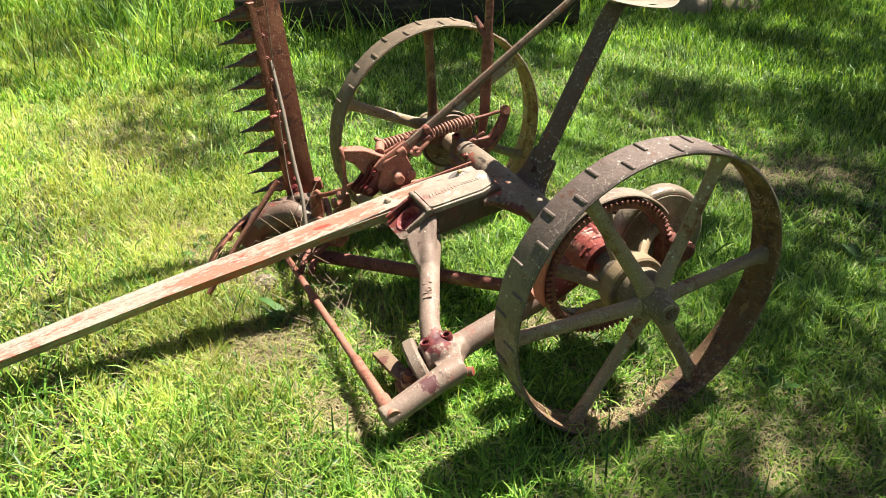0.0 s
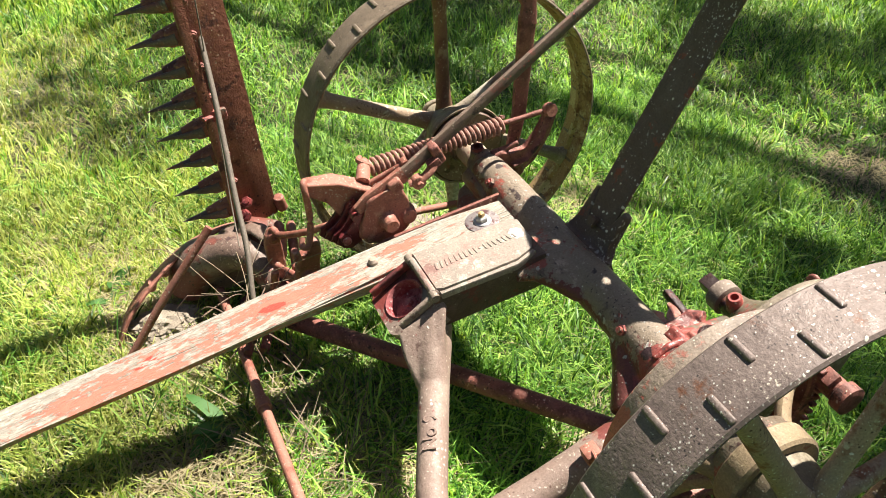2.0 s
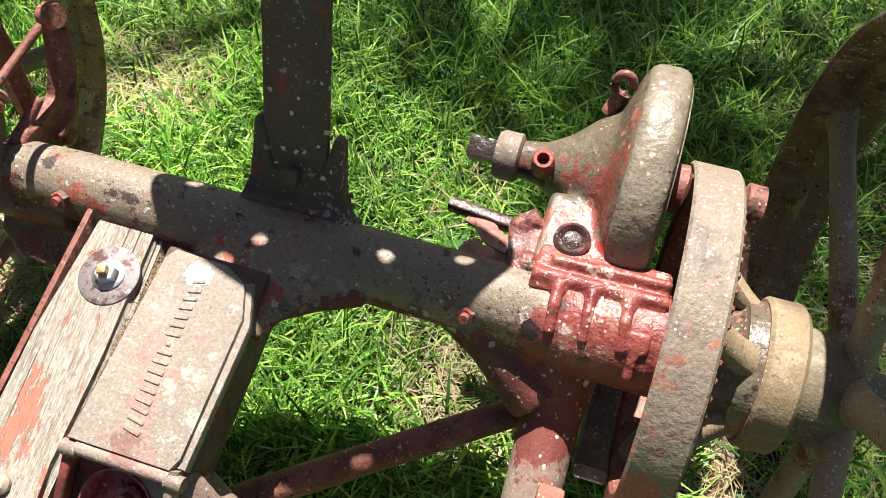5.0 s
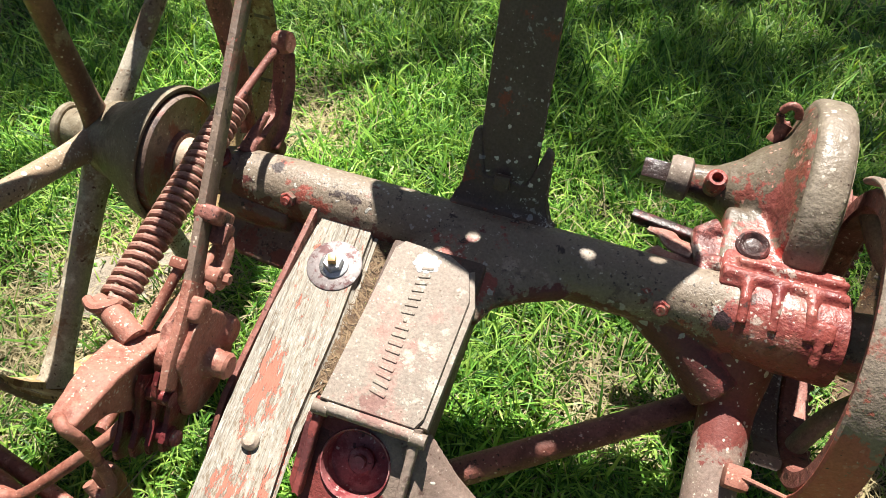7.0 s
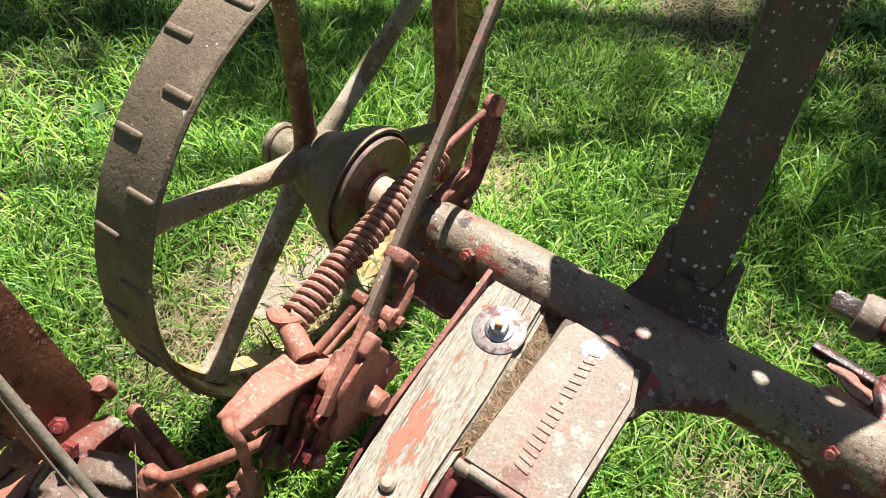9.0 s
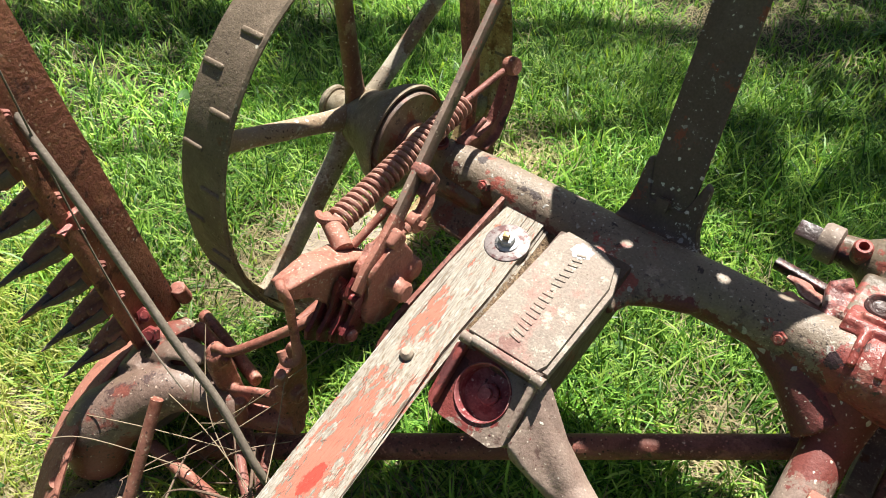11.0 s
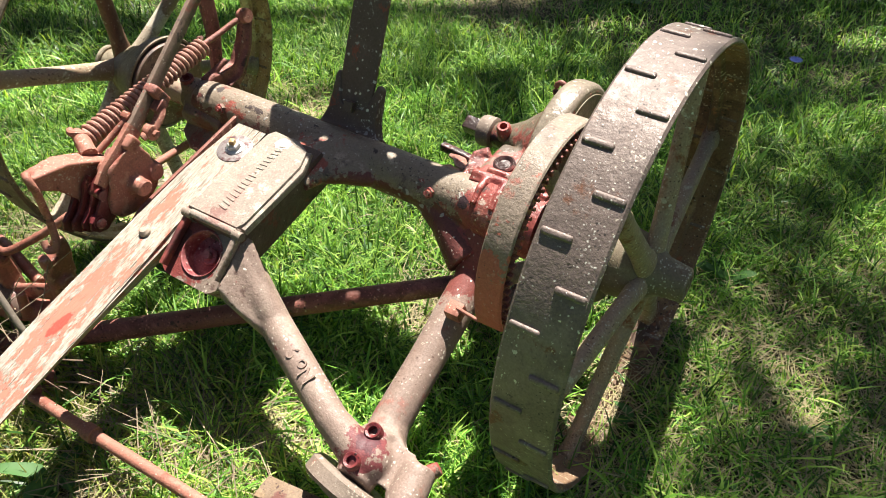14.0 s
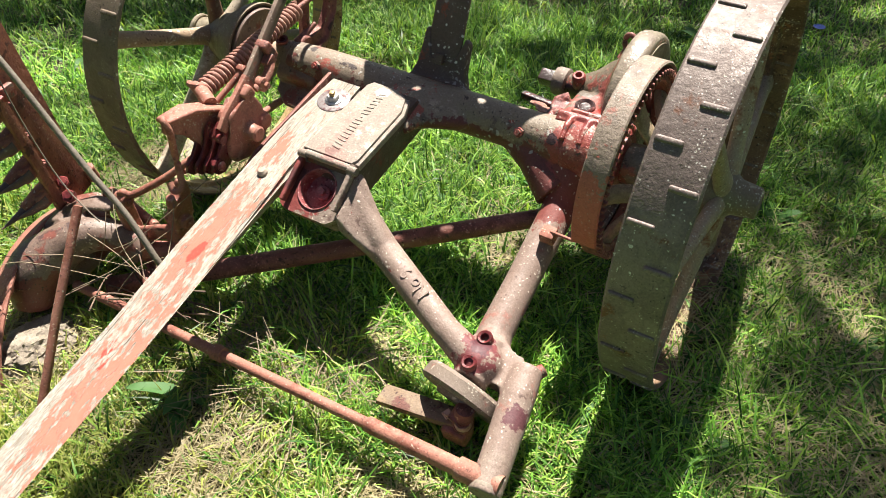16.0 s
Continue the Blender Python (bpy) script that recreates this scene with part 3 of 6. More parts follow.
yoke_rust = material("salmon_rusted_yoke", (0.275, 0.098, 0.070), [((0.20, 0.075, 0.055), 14, 0.53, 0.06), ((0.36, 0.17, 0.125), 20, 0.55, 0.05), ((0.07, 0.03, 0.025), 34, 0.59, 0.04)],
    rough=0.55, bumps=((60, 0.5), (280, 0.7)), specks=(((0.46, 0.28, 0.21), 190, 0.40, 0.42), ((0.06, 0.026, 0.02), 160, 0.36, 0.42)), worn=(0.46, 0.30, 0.23))
bearing_red = material("chalky_red_bearing_paint", (0.225, 0.052, 0.042), [
    ((0.30, 0.110, 0.085), 13, 0.54, 0.05), ((0.42, 0.33, 0.275), 22, 0.60, 0.03), ((0.16, 0.03, 0.028), 26, 0.565, 0.03), ((0.08, 0.045, 0.04), 40, 0.60, 0.03)],
    rough=0.40, bumps=((45, 0.6), (240, 0.5)), crusty=(0.8, 0.002), specks=(((0.60, 0.46, 0.40), 150, 0.24, 0.44), ((0.08, 0.025, 0.025), 160, 0.30, 0.42), ((0.46, 0.14, 0.11), 90, 0.30, 0.42)))
stub_paint = material("pale_pink_stub", (0.40, 0.30, 0.22), [((0.33, 0.12, 0.10), 13, 0.52, 0.05), ((0.24, 0.07, 0.055), 22, 0.57, 0.04)], rough=0.6, bumps=((90, 0.4), (280, 0.5)), specks=(((0.56, 0.50, 0.42), 160, 0.4, 0.44),))
lever_iron = material("brown_grey_lever_iron", (0.135, 0.092, 0.068), [((0.185, 0.128, 0.095), 12, 0.50, 0.08), ((0.20, 0.075, 0.055), 15, 0.55, 0.05), ((0.06, 0.04, 0.032), 60, 0.58, 0.05)], rough=0.6, bumps=((80, 0.5), (280, 0.7)), specks=(((0.42, 0.35, 0.28), 150, 0.35, 0.42), ((0.30, 0.09, 0.07), 110, 0.22, 0.44)))
bracket_paint = material("red_and_beige_bracket", (0.215, 0.160, 0.128), [((0.27, 0.21, 0.17), 12, 0.50, 0.08), ((0.12, 0.075, 0.06), 30, 0.57, 0.05)], rough=0.6, bumps=((70, 0.5), (280, 0.6)),
    specks=(((0.52, 0.44, 0.36), 150, 0.35, 0.42), ((0.08, 0.03, 0.028), 120, 0.30, 0.42)), stains=(((0.20, 0.042, 0.036), (-0.125, -0.36, 0.33), 0.085, 26), ((0.09, 0.022, 0.022), (-0.115, -0.345, 0.35), 0.030, 40)))
drum_paint = material("grey_beige_drum_red_below", (0.205, 0.165, 0.125), [((0.26, 0.215, 0.165), 10, 0.50, 0.08), ((0.15, 0.115, 0.085), 22, 0.55, 0.06), ((0.30, 0.11, 0.085), 34, 0.63, 0.03)], rough=0.38, bumps=((30, 0.5), (200, 0.3)), crusty=(0.8, 0.002),
    specks=(((0.46, 0.40, 0.32), 120, 0.22, 0.42), ((0.09, 0.06, 0.045), 190, 0.24, 0.40)), stains=(((0.25, 0.05, 0.042), (0.40, 0.09, 0.31), 0.075, 24),))
dry_earth = material("dry_beige_earth", (0.235, 0.195, 0.150), [((0.30, 0.26, 0.205), 12, 0.50, 0.08), ((0.12, 0.095, 0.07), 40, 0.56, 0.06), ((0.36, 0.31, 0.24), 70, 0.60, 0.05)], rough=0.95, bumps=((40, 0.9), (160, 0.9)))
box_brown = material("dark_brown_box_casting", (0.090, 0.058, 0.044), [((0.13, 0.088, 0.068), 10, 0.50, 0.08), ((0.15, 0.045, 0.036), 12, 0.55, 0.04), ((0.045, 0.03, 0.025), 30, 0.58, 0.05)], rough=0.6, bumps=((60, 0.5), (280, 0.6)), specks=(((0.34, 0.28, 0.22), 130, 0.22, 0.42),))
twig_brown = material("dry_brown_twig", (0.13, 0.085, 0.06), [((0.22, 0.16, 0.11), 40, 0.5, 0.1)], rough=0.85, bumps=((200, 0.5),))
petal_blue = material("blue_petal", (0.16, 0.22, 0.62), rough=0.6, bumps=())


# ---- mesh building ----
def basis(axis, side=(0, 0, 1)):
    """Two unit vectors square to axis, the first as near to side as can be."""
    a = Vector(axis).normalized()
    u = Vector(side) - a * a.dot(Vector(side))
    if u.length < 1e-4:
        u = Vector((0, 1, 0)) - a * a.y
    u.normalize()
    return u, a.cross(u)


def tube(bm, points, radii, seg=14, side=(0, 0, 1), power=1.0):
    """A tube along points; each radius is a number or (along side, across)."""
    points = [Vector(p) for p in points]
    if not isinstance(radii, (list, tuple)) or (isinstance(radii, tuple) and len(radii) == 2 and len(points) != 2):
        radii = [radii] * len(points)
    rings = []
    for i, p in enumerate(points):
        d = points[min(i + 1, len(points) - 1)] - points[max(i - 1, 0)]
        u, v = basis(d, side)
        r = radii[i]
        ru, rv = r if isinstance(r, (tuple, list)) else (r, r)
        ring = []
        for k in range(seg):
            c, s = math.cos(math.tau * k / seg), math.sin(math.tau * k / seg)
            if power != 1.0:
                c, s = math.copysign(abs(c) ** power, c), math.copysign(abs(s) ** power, s)
            ring.append(bm.verts.new(p + u * c * ru + v * s * rv))
        rings.append(ring)
    for a, b in zip(rings, rings[1:]):
        for k in range(seg):
            bm.faces.new((a[k], a[(k + 1) % seg], b[(k + 1) % seg], b[k]))
    bm.faces.new(list(reversed(rings[0])))
    bm.faces.new(rings[-1])
    return bm


def curve_points(points, steps=8):
    """A smooth line through the points."""
    p = [Vector(points[0])] + [Vector(q) for q in points] + [Vector(points[-1])]
    out = []
    for i in range(1, len(p) - 2):
        a, b, c, d = p[i - 1:i + 3]
        for k in range(steps):
            t = k / steps
            out.append(0.5 * ((2 * b) + (c - a) * t + (2 * a - 5 * b + 4 * c - d) * t * t + (3 * b - a - 3 * c + d) * t ** 3))
    return out + [p[-2]]


def lathe(bm, profile, origin=(0, 0, 0), axis=(1, 0, 0), seg=40, start=0.0, sweep=math.tau, caps=True):
    """profile: (distance along the axis, radius)."""
    o, a = Vector(origin), Vector(axis).normalized()
    u, v = basis(a)
    full = sweep > math.tau - 1e-6
    n = seg if full else seg + 1
    rings = []
    for d, r in profile:
        ring = []
        for k in range(n):
            w = start + sweep * k / seg
            ring.append(bm.verts.new(o + a * d + (u * math.cos(w) + v * math.sin(w)) * max(r, 1e-5)))
        rings.append(ring)
    for p, q in zip(rings, rings[1:]):
        for k in range(n if full else n - 1):
            bm.faces.new((p[k], p[(k + 1) % n], q[(k + 1) % n], q[k]))
    if full and caps:
        for ring, flip in ((rings[0], True), (rings[-1], False)):
            bm.faces.new(list(reversed(ring)) if flip else ring)
    return bm


def ring_band(bm, x0, x1, r_in, r_out, centre=(0, 0, 0), seg=96, start=0.0, sweep=math.tau, edge=0.004, axis=(1, 0, 0)):
    """A band with thickness and rounded edges round the axis."""
    e = min(edge, (r_out - r_in) * 0.45, (x1 - x0) * 0.45)
    loop = [(x0, r_in + e), (x0, r_out - e), (x0 + e, r_out), (x1 - e, r_out), (x1, r_out - e), (x1, r_in + e), (x1 - e, r_in), (x0 + e, r_in)]
    o, a = Vector(centre), Vector(axis).normalized()
    u, v = basis(a)
    full = sweep > math.tau - 1e-6
    n = seg if full else seg + 1
    rows = []
    for k in range(n):
        w = start + sweep * k / seg
        d = u * math.cos(w) + v * math.sin(w)
        rows.append([bm.verts.new(o + a * x + d * r) for x, r in loop])
    for k in range(n if full else n - 1):
        p, q = rows[k], rows[(k + 1) % n]
        for j in range(8):
            bm.faces.new((p[j], q[j], q[(j + 1) % 8], p[(j + 1) % 8]))
    if not full:
        bm.faces.new(rows[0])
        bm.faces.new(list(reversed(rows[-1])))
    return bm


def block(bm, centre, size, turn=None, bevel=0.003, segments=2):
    m = Matrix.Translation(centre) @ (turn or Matrix()).to_4x4() @ Matrix.Diagonal((*size, 1))
    made = bmesh.ops.create_cube(bm, size=1.0, matrix=m)
    if bevel:
        edges = list({e for v in made["verts"] for e in v.link_edges})
        bmesh.ops.bevel(bm, geom=edges, offset=min(bevel, min(size) * 0.45), segments=segments, profile=0.6, affect="EDGES")
    return bm


def plate(bm, outline, m, thick, bevel=0.002):
    """A flat piece cut to an outline of (x, y), laid by the matrix m, its thickness centred."""
    lower = [bm.verts.new(m @ Vector((x, y, -thick / 2))) for x, y in outline]
    upper = [bm.verts.new(m @ Vector((x, y, thick / 2))) for x, y in outline]
    faces = [bm.faces.new(list(reversed(lower))), bm.faces.new(upper)]
    n = len(outline)
    for k in range(n):
        faces.append(bm.faces.new((lower[k], lower[(k + 1) % n], upper[(k + 1) % n], upper[k])))
    if bevel:
        edges = [e for f in faces[:2] for e in f.edges]
        bmesh.ops.bevel(bm, geom=list(set(edges)), offset=bevel, segments=2, profile=0.6, affect="EDGES")
    return bm


def axes(origin, x, y):
    """A matrix whose x and y lie along the two given ways."""
    x = Vector(x).normalized()
    y = (Vector(y) - x * x.dot(Vector(y))).normalized()
    z = x.cross(y)
    return Matrix.Translation(origin) @ Matrix((x, y, z)).transposed().to_4x4()


def part(name, bm, mat, parent=None, label="", smooth=True, angle=38, remesh=0.0, relax=0):
    """Links a bmesh as one mesh object under a thing or a part."""
    bmesh.ops.recalc_face_normals(bm, faces=bm.faces)
    limit = radians(angle)
    for f in bm.faces:
        f.smooth = smooth
    for e in bm.edges:
        if len(e.link_faces) == 2 and e.calc_face_angle(0) > limit:
            e.smooth = False
    data = bpy.data.meshes.new(name)
    bm.to_mesh(data)
    bm.free()
    data.materials.append(mat)
    ob = new(name, data)
    if parent:
        ob.parent = parent
    if label:
        tagged(ob, label)
    if remesh:
        r = ob.modifiers.new("fuse", "REMESH")
        r.mode, r.voxel_size, r.use_smooth_shade = "VOXEL", remesh, True
        if relax:
            s = ob.modifiers.new("soften", "SMOOTH")
            s.factor, s.iterations = 0.5, relax
    return ob


def bolt(name, place, axis, size, mat, parent, length=0.01, sides=6, washer=0.0, label=""):
    bm = bmesh.new()
    if washer:
        lathe(bm, [(0, washer), (size * 0.25, washer), (size * 0.3, washer * 0.93)], place, axis, 24)
    lathe(bm, [(0, size), (length * 0.8, size), (length, size * 0.86)], place, axis, sides)
    lathe(bm, [(length, size * 0.55), (length + size * 0.55, size * 0.5)], place, axis, 10)
    return part(name, bm, mat, parent, label)


# ---- ground ----
def ground_height(x, y):
    pressed = 0.022 * np.exp(-((x - 0.632) / 0.09) ** 2 - ((y + 0.02) / 0.20) ** 2)
    return 0.012 * np.sin(1.7 * x + 0.6) * np.cos(1.3 * y) + 0.007 * np.sin(4.1 * x - 2.0 * y) - pressed


def ground_sheet():
    near = np.concatenate([np.linspace(-7, -1.6, 55), np.linspace(-1.5, 1.5, 101), np.linspace(1.6, 7, 55)])
    far = np.array([7.5, 8.5, 10, 13, 18, 26, 40, 70, 120, 220, 400.0])
    line = np.concatenate([-far[::-1], near, far])
    n = len(line)
    X, Y = np.meshgrid(line, line, indexing="ij")
    Z = ground_height(X, Y) * np.clip(1.5 - np.hypot(X, Y) / 14, 0, 1)
    verts = np.stack([X, Y, Z], -1).reshape(-1, 3)
    i, j = np.meshgrid(np.arange(n - 1), np.arange(n - 1), indexing="ij")
    a = (i * n + j).ravel()
    faces = np.stack([a, a + n, a + n + 1, a + 1], -1)
    data = bpy.data.meshes.new("ground")
    data.from_pydata(verts.tolist(), [], faces.tolist())
    data.materials.append(soil)
    for p in data.polygons:
        p.use_smooth = True
    return tagged(new("ground", data), "thatchy lawn soil under the grass", "ground", kind="structure")


ground_sheet()


def smooth_noise(x, y, scale, seed):
    """A cheap wavy field between about -1 and 1."""
    g = np.random.RandomState(seed)
    out = np.zeros_like(x)
    for k in range(7):
        w = scale * (0.6 + 0.35 * k)
        a = g.uniform(0, math.tau)
        out += np.sin(w * (x * math.cos(a) + y * math.sin(a)) + g.uniform(0, math.tau)) / (1 + 0.35 * k)
    return out / 2.6


def blades(name, count, box, length, width, lean, mat, label, seed, keep=None, curl=0.6, lift=0.0, category="grass", joints=2, tufts=0.3):
    """Bent, pointed blades strewn over a box of ground as one mesh; joints: the quads below each tip."""
    g = np.random.RandomState(seed)
    x, y = g.uniform(box[0], box[1], count), g.uniform(box[2], box[3], count)
    if keep is not None:
        ok = g.uniform(0, 1, count) < keep(x, y)
        x, y = x[ok], y[ok]
    n = len(x)
    tuft = smooth_noise(x, y, 9, seed + 5)
    L = g.uniform(*length, n) * (1 + tufts * tuft)
    W = g.uniform(*width, n)
    yaw = g.uniform(0, math.tau, n) + 1.2 * smooth_noise(x, y, 3.5, seed + 9)
    tilt = np.abs(g.normal(lean[0], lean[1], n))
    bend = g.uniform(0.2, 1.0, n) * curl
    dx, dy = np.cos(yaw), np.sin(yaw)
    sx, sy = -dy, dx
    base = np.stack([x, y, ground_height(x, y) - 0.004 + lift * g.uniform(0, 1, n)], -1)
    side = np.stack([sx, sy, 0.25 * g.normal(0, 1, n)], -1) * (W / 2)[:, None]
    pts, at, ang = [], base.copy(), tilt.copy()
    widths = (0.75, 1.0, 0.72, 0.0) if joints == 2 else (0.8, 0.95, 0.0)
    for k, wide in enumerate(widths):
        if k:
            step = (L / (joints + 1))[:, None] * np.stack([np.sin(ang) * dx, np.sin(ang) * dy, np.cos(ang)], -1)
            at = at + step
            at[:, 2] = np.maximum(at[:, 2], base[:, 2] + 0.003)
            ang = np.minimum(ang + bend * 2 / joints ** 0.5 * 0.7, 2.0)
        if wide:
            pts += [at - side * wide, at + side * wide]
        else:
            pts.append(at.copy())
    verts = np.stack(pts, 1).reshape(-1, 3)
    o = (np.arange(n) * len(pts))[:, None]
    quads = np.concatenate([o + 2 * j + np.array([0, 1, 3, 2]) for j in range(joints)], 0)
    tris = o + 2 * joints + np.array([0, 1, 2])
    data = bpy.data.meshes.new(name)
    loops = np.concatenate([quads.ravel(), tris.ravel()])
    data.vertices.add(len(verts))
    data.vertices.foreach_set("co", verts.ravel())
    data.loops.add(len(loops))
    data.loops.foreach_set("vertex_index", loops)
    sizes = np.concatenate([np.full(len(quads), 4), np.full(len(tris), 3)])
    data.polygons.add(len(sizes))
    data.polygons.foreach_set("loop_start", np.concatenate([[0], np.cumsum(sizes)[:-1]]))
    data.polygons.foreach_set("use_smooth", np.ones(len(sizes), bool))
    data.update(calc_edges=True)
    data.materials.append(mat)
    return tagged(new(name, data), label, category, kind="stuff")


# ---- the mower ----
AXLE = 0.39
RIM = 0.406
mower = new("hay_mower")
tagged(mower, "rusty red horse-drawn sickle mower standing on grass", "mower")


def wheel(x_mid, outward, first_spoke, first_lug, rim_mat, far_mat, spoke_mats):
    """A cast wheel with a lugged rim, six spokes and a hub; outward is the side on which its hub stands out."""
    top = new("wheel")
    top.parent = mower
    c = (x_mid, 0, AXLE)
    bm = bmesh.new()
    ring_band(bm, -0.052, 0.052, RIM - 0.011, RIM, c, seg=120, edge=0.004)
    lathe(bm, [(-0.012, RIM - 0.010), (-0.006, RIM - 0.020), (0.006, RIM - 0.020), (0.012, RIM - 0.010)], c, seg=120, caps=False)
    rim = tagged(part("rim", bm, rim_mat, top), "iron rim with cast tread lugs")
    rim.data.materials.append(far_mat)
    for p in rim.data.polygons:
        if math.hypot(p.center.y, p.center.z - AXLE) < RIM - 0.009:
            p.material_index = 1
    for k in range(38):
        w = first_lug + k * math.tau / 38
        d = Vector((0, -math.sin(w), math.cos(w)))
        t = Vector((0, -math.cos(w), -math.sin(w)))
        inner = k % 2 == 0
        off = -0.023 * outward if inner else 0.023 * outward
        bm = bmesh.new()
        m = axes(Vector(c) + d * (RIM - 0.0035) + Vector((off, 0, 0)), (1, 0, 0), t)
        block(bm, (0, 0, 0), (0.046, 0.011, 0.016), bevel=0.0045, segments=3)
        bmesh.ops.transform(bm, matrix=m, verts=bm.verts)
        part("tread_lug", bm, rim_mat, top)
    for k in range(6):
        w = first_spoke + k * math.tau / 6
        d = Vector((0, -math.sin(w), math.cos(w)))
        bm = bmesh.new()
        root = Vector(c) + Vector((outward * 0.035, 0, 0))
        broad = (1.0, 1.08, 1.28, 1.1, 1.0, 1.0)[k] if outward < 0 else 1.0
        tip = Vector(c)
        pts, rad = [], []
        for s, f in ((0.025, 1.5), (0.065, 1.15), (0.10, 1.0), (0.2, 0.92), (0.30, 0.88), (0.345, 0.94), (0.378, 1.2), (RIM - 0.012, 1.7)):
            k2 = s / RIM
            pts.append(root * (1 - k2) + tip * k2 + d * s)
            rad.append((0.0158 * (1 + 0.3 * (f - 1)) * broad, (0.0205 if outward > 0 else 0.0190) * f * broad))
        tube(bm, pts, rad, 14, side=(1, 0, 0))
        part("spoke", bm, spoke_mats[k], top)
    bm = bmesh.new()
    o = outward
    lathe(bm, [(-0.045 * o, 0.03), (-0.045 * o, 0.062), (-0.02 * o, 0.066), (0.02 * o, 0.060), (0.045 * o, 0.046), (0.06 * o, 0.036), (0.10 * o, 0.031), (0.10 * o, 0.02)], c, seg=36)
    part("hub", bm, hub_olive, top)
    return top


near_wheel = wheel(0.632, 1, radians(35.2), radians(9.6), iron_dark, rim_rust, [spoke_iron] * 6)
far_wheel = wheel(-0.603, -1, radians(7.4), radians(39.5), iron_grey, yellow_rust, [rusty_spoke, spoke_iron, pale_spoke, pale_spoke, hub_olive, pale_spoke])

# the hub ends: a castellated nut on the near wheel, a flanged cap on the far one
bm = bmesh.new()
lathe(bm, [(0.655, 0.020), (0.658, 0.040), (0.672, 0.0335), (0.690, 0.030), (0.712, 0.0295), (0.728, 0.0305), (0.736, 0.027), (0.737, 0.016), (0.724, 0.012)], (0, 0, AXLE), seg=28)
for w, out in ((0.5, 0.705), (2.3, 0.727), (3.9, 0.727), (5.2, 0.727)):
    block(bm, (out, 0.026 * math.sin(w), AXLE + 0.026 * math.cos(w)), (0.018, 0.016, 0.012), Matrix.Rotation(-w, 4, "X"), 0.004)
part("hub_nut", bm, hub_olive, near_wheel, "knobbly cast hub end", remesh=0.003, relax=3)
bm = bmesh.new()
lathe(bm, [(0.720, 0.013), (0.7345, 0.012), (0.736, 0.008)], (0, 0, AXLE), seg=16)
part("axle_end", bm, shoe_iron, near_wheel)
# flat black discs paint the dark of two pin holes onto the barrel
for w, x in ((0.1, 0.690), (-0.9, 0.716)):
    bm = bmesh.new()
    d = Vector((0, math.sin(w), math.cos(w)))
    lathe(bm, [(0.0, 0.0), (0.0, 0.0045), (0.0012, 0.0040)], Vector((x, 0, AXLE)) + d * 0.0292, d, 14)
    part("pin_hole", bm, oil_and_hole_black, near_wheel)
bm = bmesh.new()
lathe(bm, [(-0.66, 0.02), (-0.66, 0.028), (-0.700, 0.028), (-0.700, 0.02)], (0, 0, AXLE), seg=28)
part("hub_sleeve", bm, tan_paint, far_wheel, "tan flaking hub sleeve")
bm = bmesh.new()
lathe(bm, [(-0.698, 0.02), (-0.698, 0.036), (-0.701, 0.039), (-0.708, 0.039), (-0.714, 0.034), (-0.717, 0.022), (-0.717, 0.0)], (0, 0, AXLE), seg=28)
part("hub_cap", bm, hub_olive, far_wheel)
bm = bmesh.new()
lathe(bm, [(-0.612, 0.03), (-0.610, 0.060), (-0.585, 0.072), (-0.560, 0.088), (-0.540, 0.101), (-0.524, 0.107), (-0.514, 0.109), (-0.509, 0.1075), (-0.509, 0.1025), (-0.521, 0.100), (-0.521, 0.03)], (0, 0, AXLE), seg=56)
part("hub_flange", bm, hub_olive, far_wheel, "grey-olive flanged hub shell")
bm = bmesh.new()
lathe(bm, [(-0.522, 0.03), (-0.516, 0.0960), (-0.505, 0.0970), (-0.501, 0.0945), (-0.502, 0.088), (-0.506, 0.060), (-0.502, 0.044), (-0.494, 0.040), (-0.493, 0.030)], (0, 0, AXLE), seg=56)
part("hub_disc", bm, shoe_iron, far_wheel, "dark red-brown disc set in the hub")

# axle and frame casting
bm = bmesh.new()
tube(bm, [(-0.395, 0, AXLE), (-0.30, 0, AXLE), (0.26, 0, AXLE), (0.33, 0, AXLE - 0.003), (0.46, 0, AXLE - 0.003)], [0.042, 0.046, 0.047, 0.056, 0.058], 28)
# fillet from the axle into the leg, and the web to the tongue box
tube(bm, [(0.21, -0.002, 0.376), (0.275, -0.026, 0.350), (0.345, -0.062, 0.305)], [0.036, 0.040, 0.046], 18)
tube(bm, [(-0.040, -0.13, 0.392), (-0.035, -0.09, 0.396), (-0.022, -0.05, 0.396), (-0.008, -0.01, 0.392)], [(0.024, 0.060), (0.028, 0.070), (0.034, 0.096), (0.040, 0.135)], 24)
part("axle_housing", bm, axle_paint, mower, "stained cast iron axle tube", remesh=0.004, relax=5)
bm = bmesh.new()
tube(bm, [(0.352, 0.0, 0.355), (0.36, -0.05, 0.305), (0.363, -0.08, 0.282), (0.366, -0.25, 0.212), (0.37, -0.37, 0.168), (0.385, -0.43, 0.155)], [0.06, 0.045, 0.037, 0.034, 0.036, 0.042], 24)
tube(bm, [(-0.008, -0.302, 0.362), (0.006, -0.320, 0.338), (0.036, -0.334, 0.302), (0.10, -0.352, 0.256)], [0.020, 0.028, 0.033, 0.030], 22)
tube(bm, [(-0.02, -0.300, 0.290), (0.03, -0.322, 0.276), (0.10, -0.352, 0.254), (0.30, -0.443, 0.208), (0.385, -0.465, 0.178)], [(0.040, 0.038), (0.034, 0.036), 0.031, 0.029, 0.035], 24)
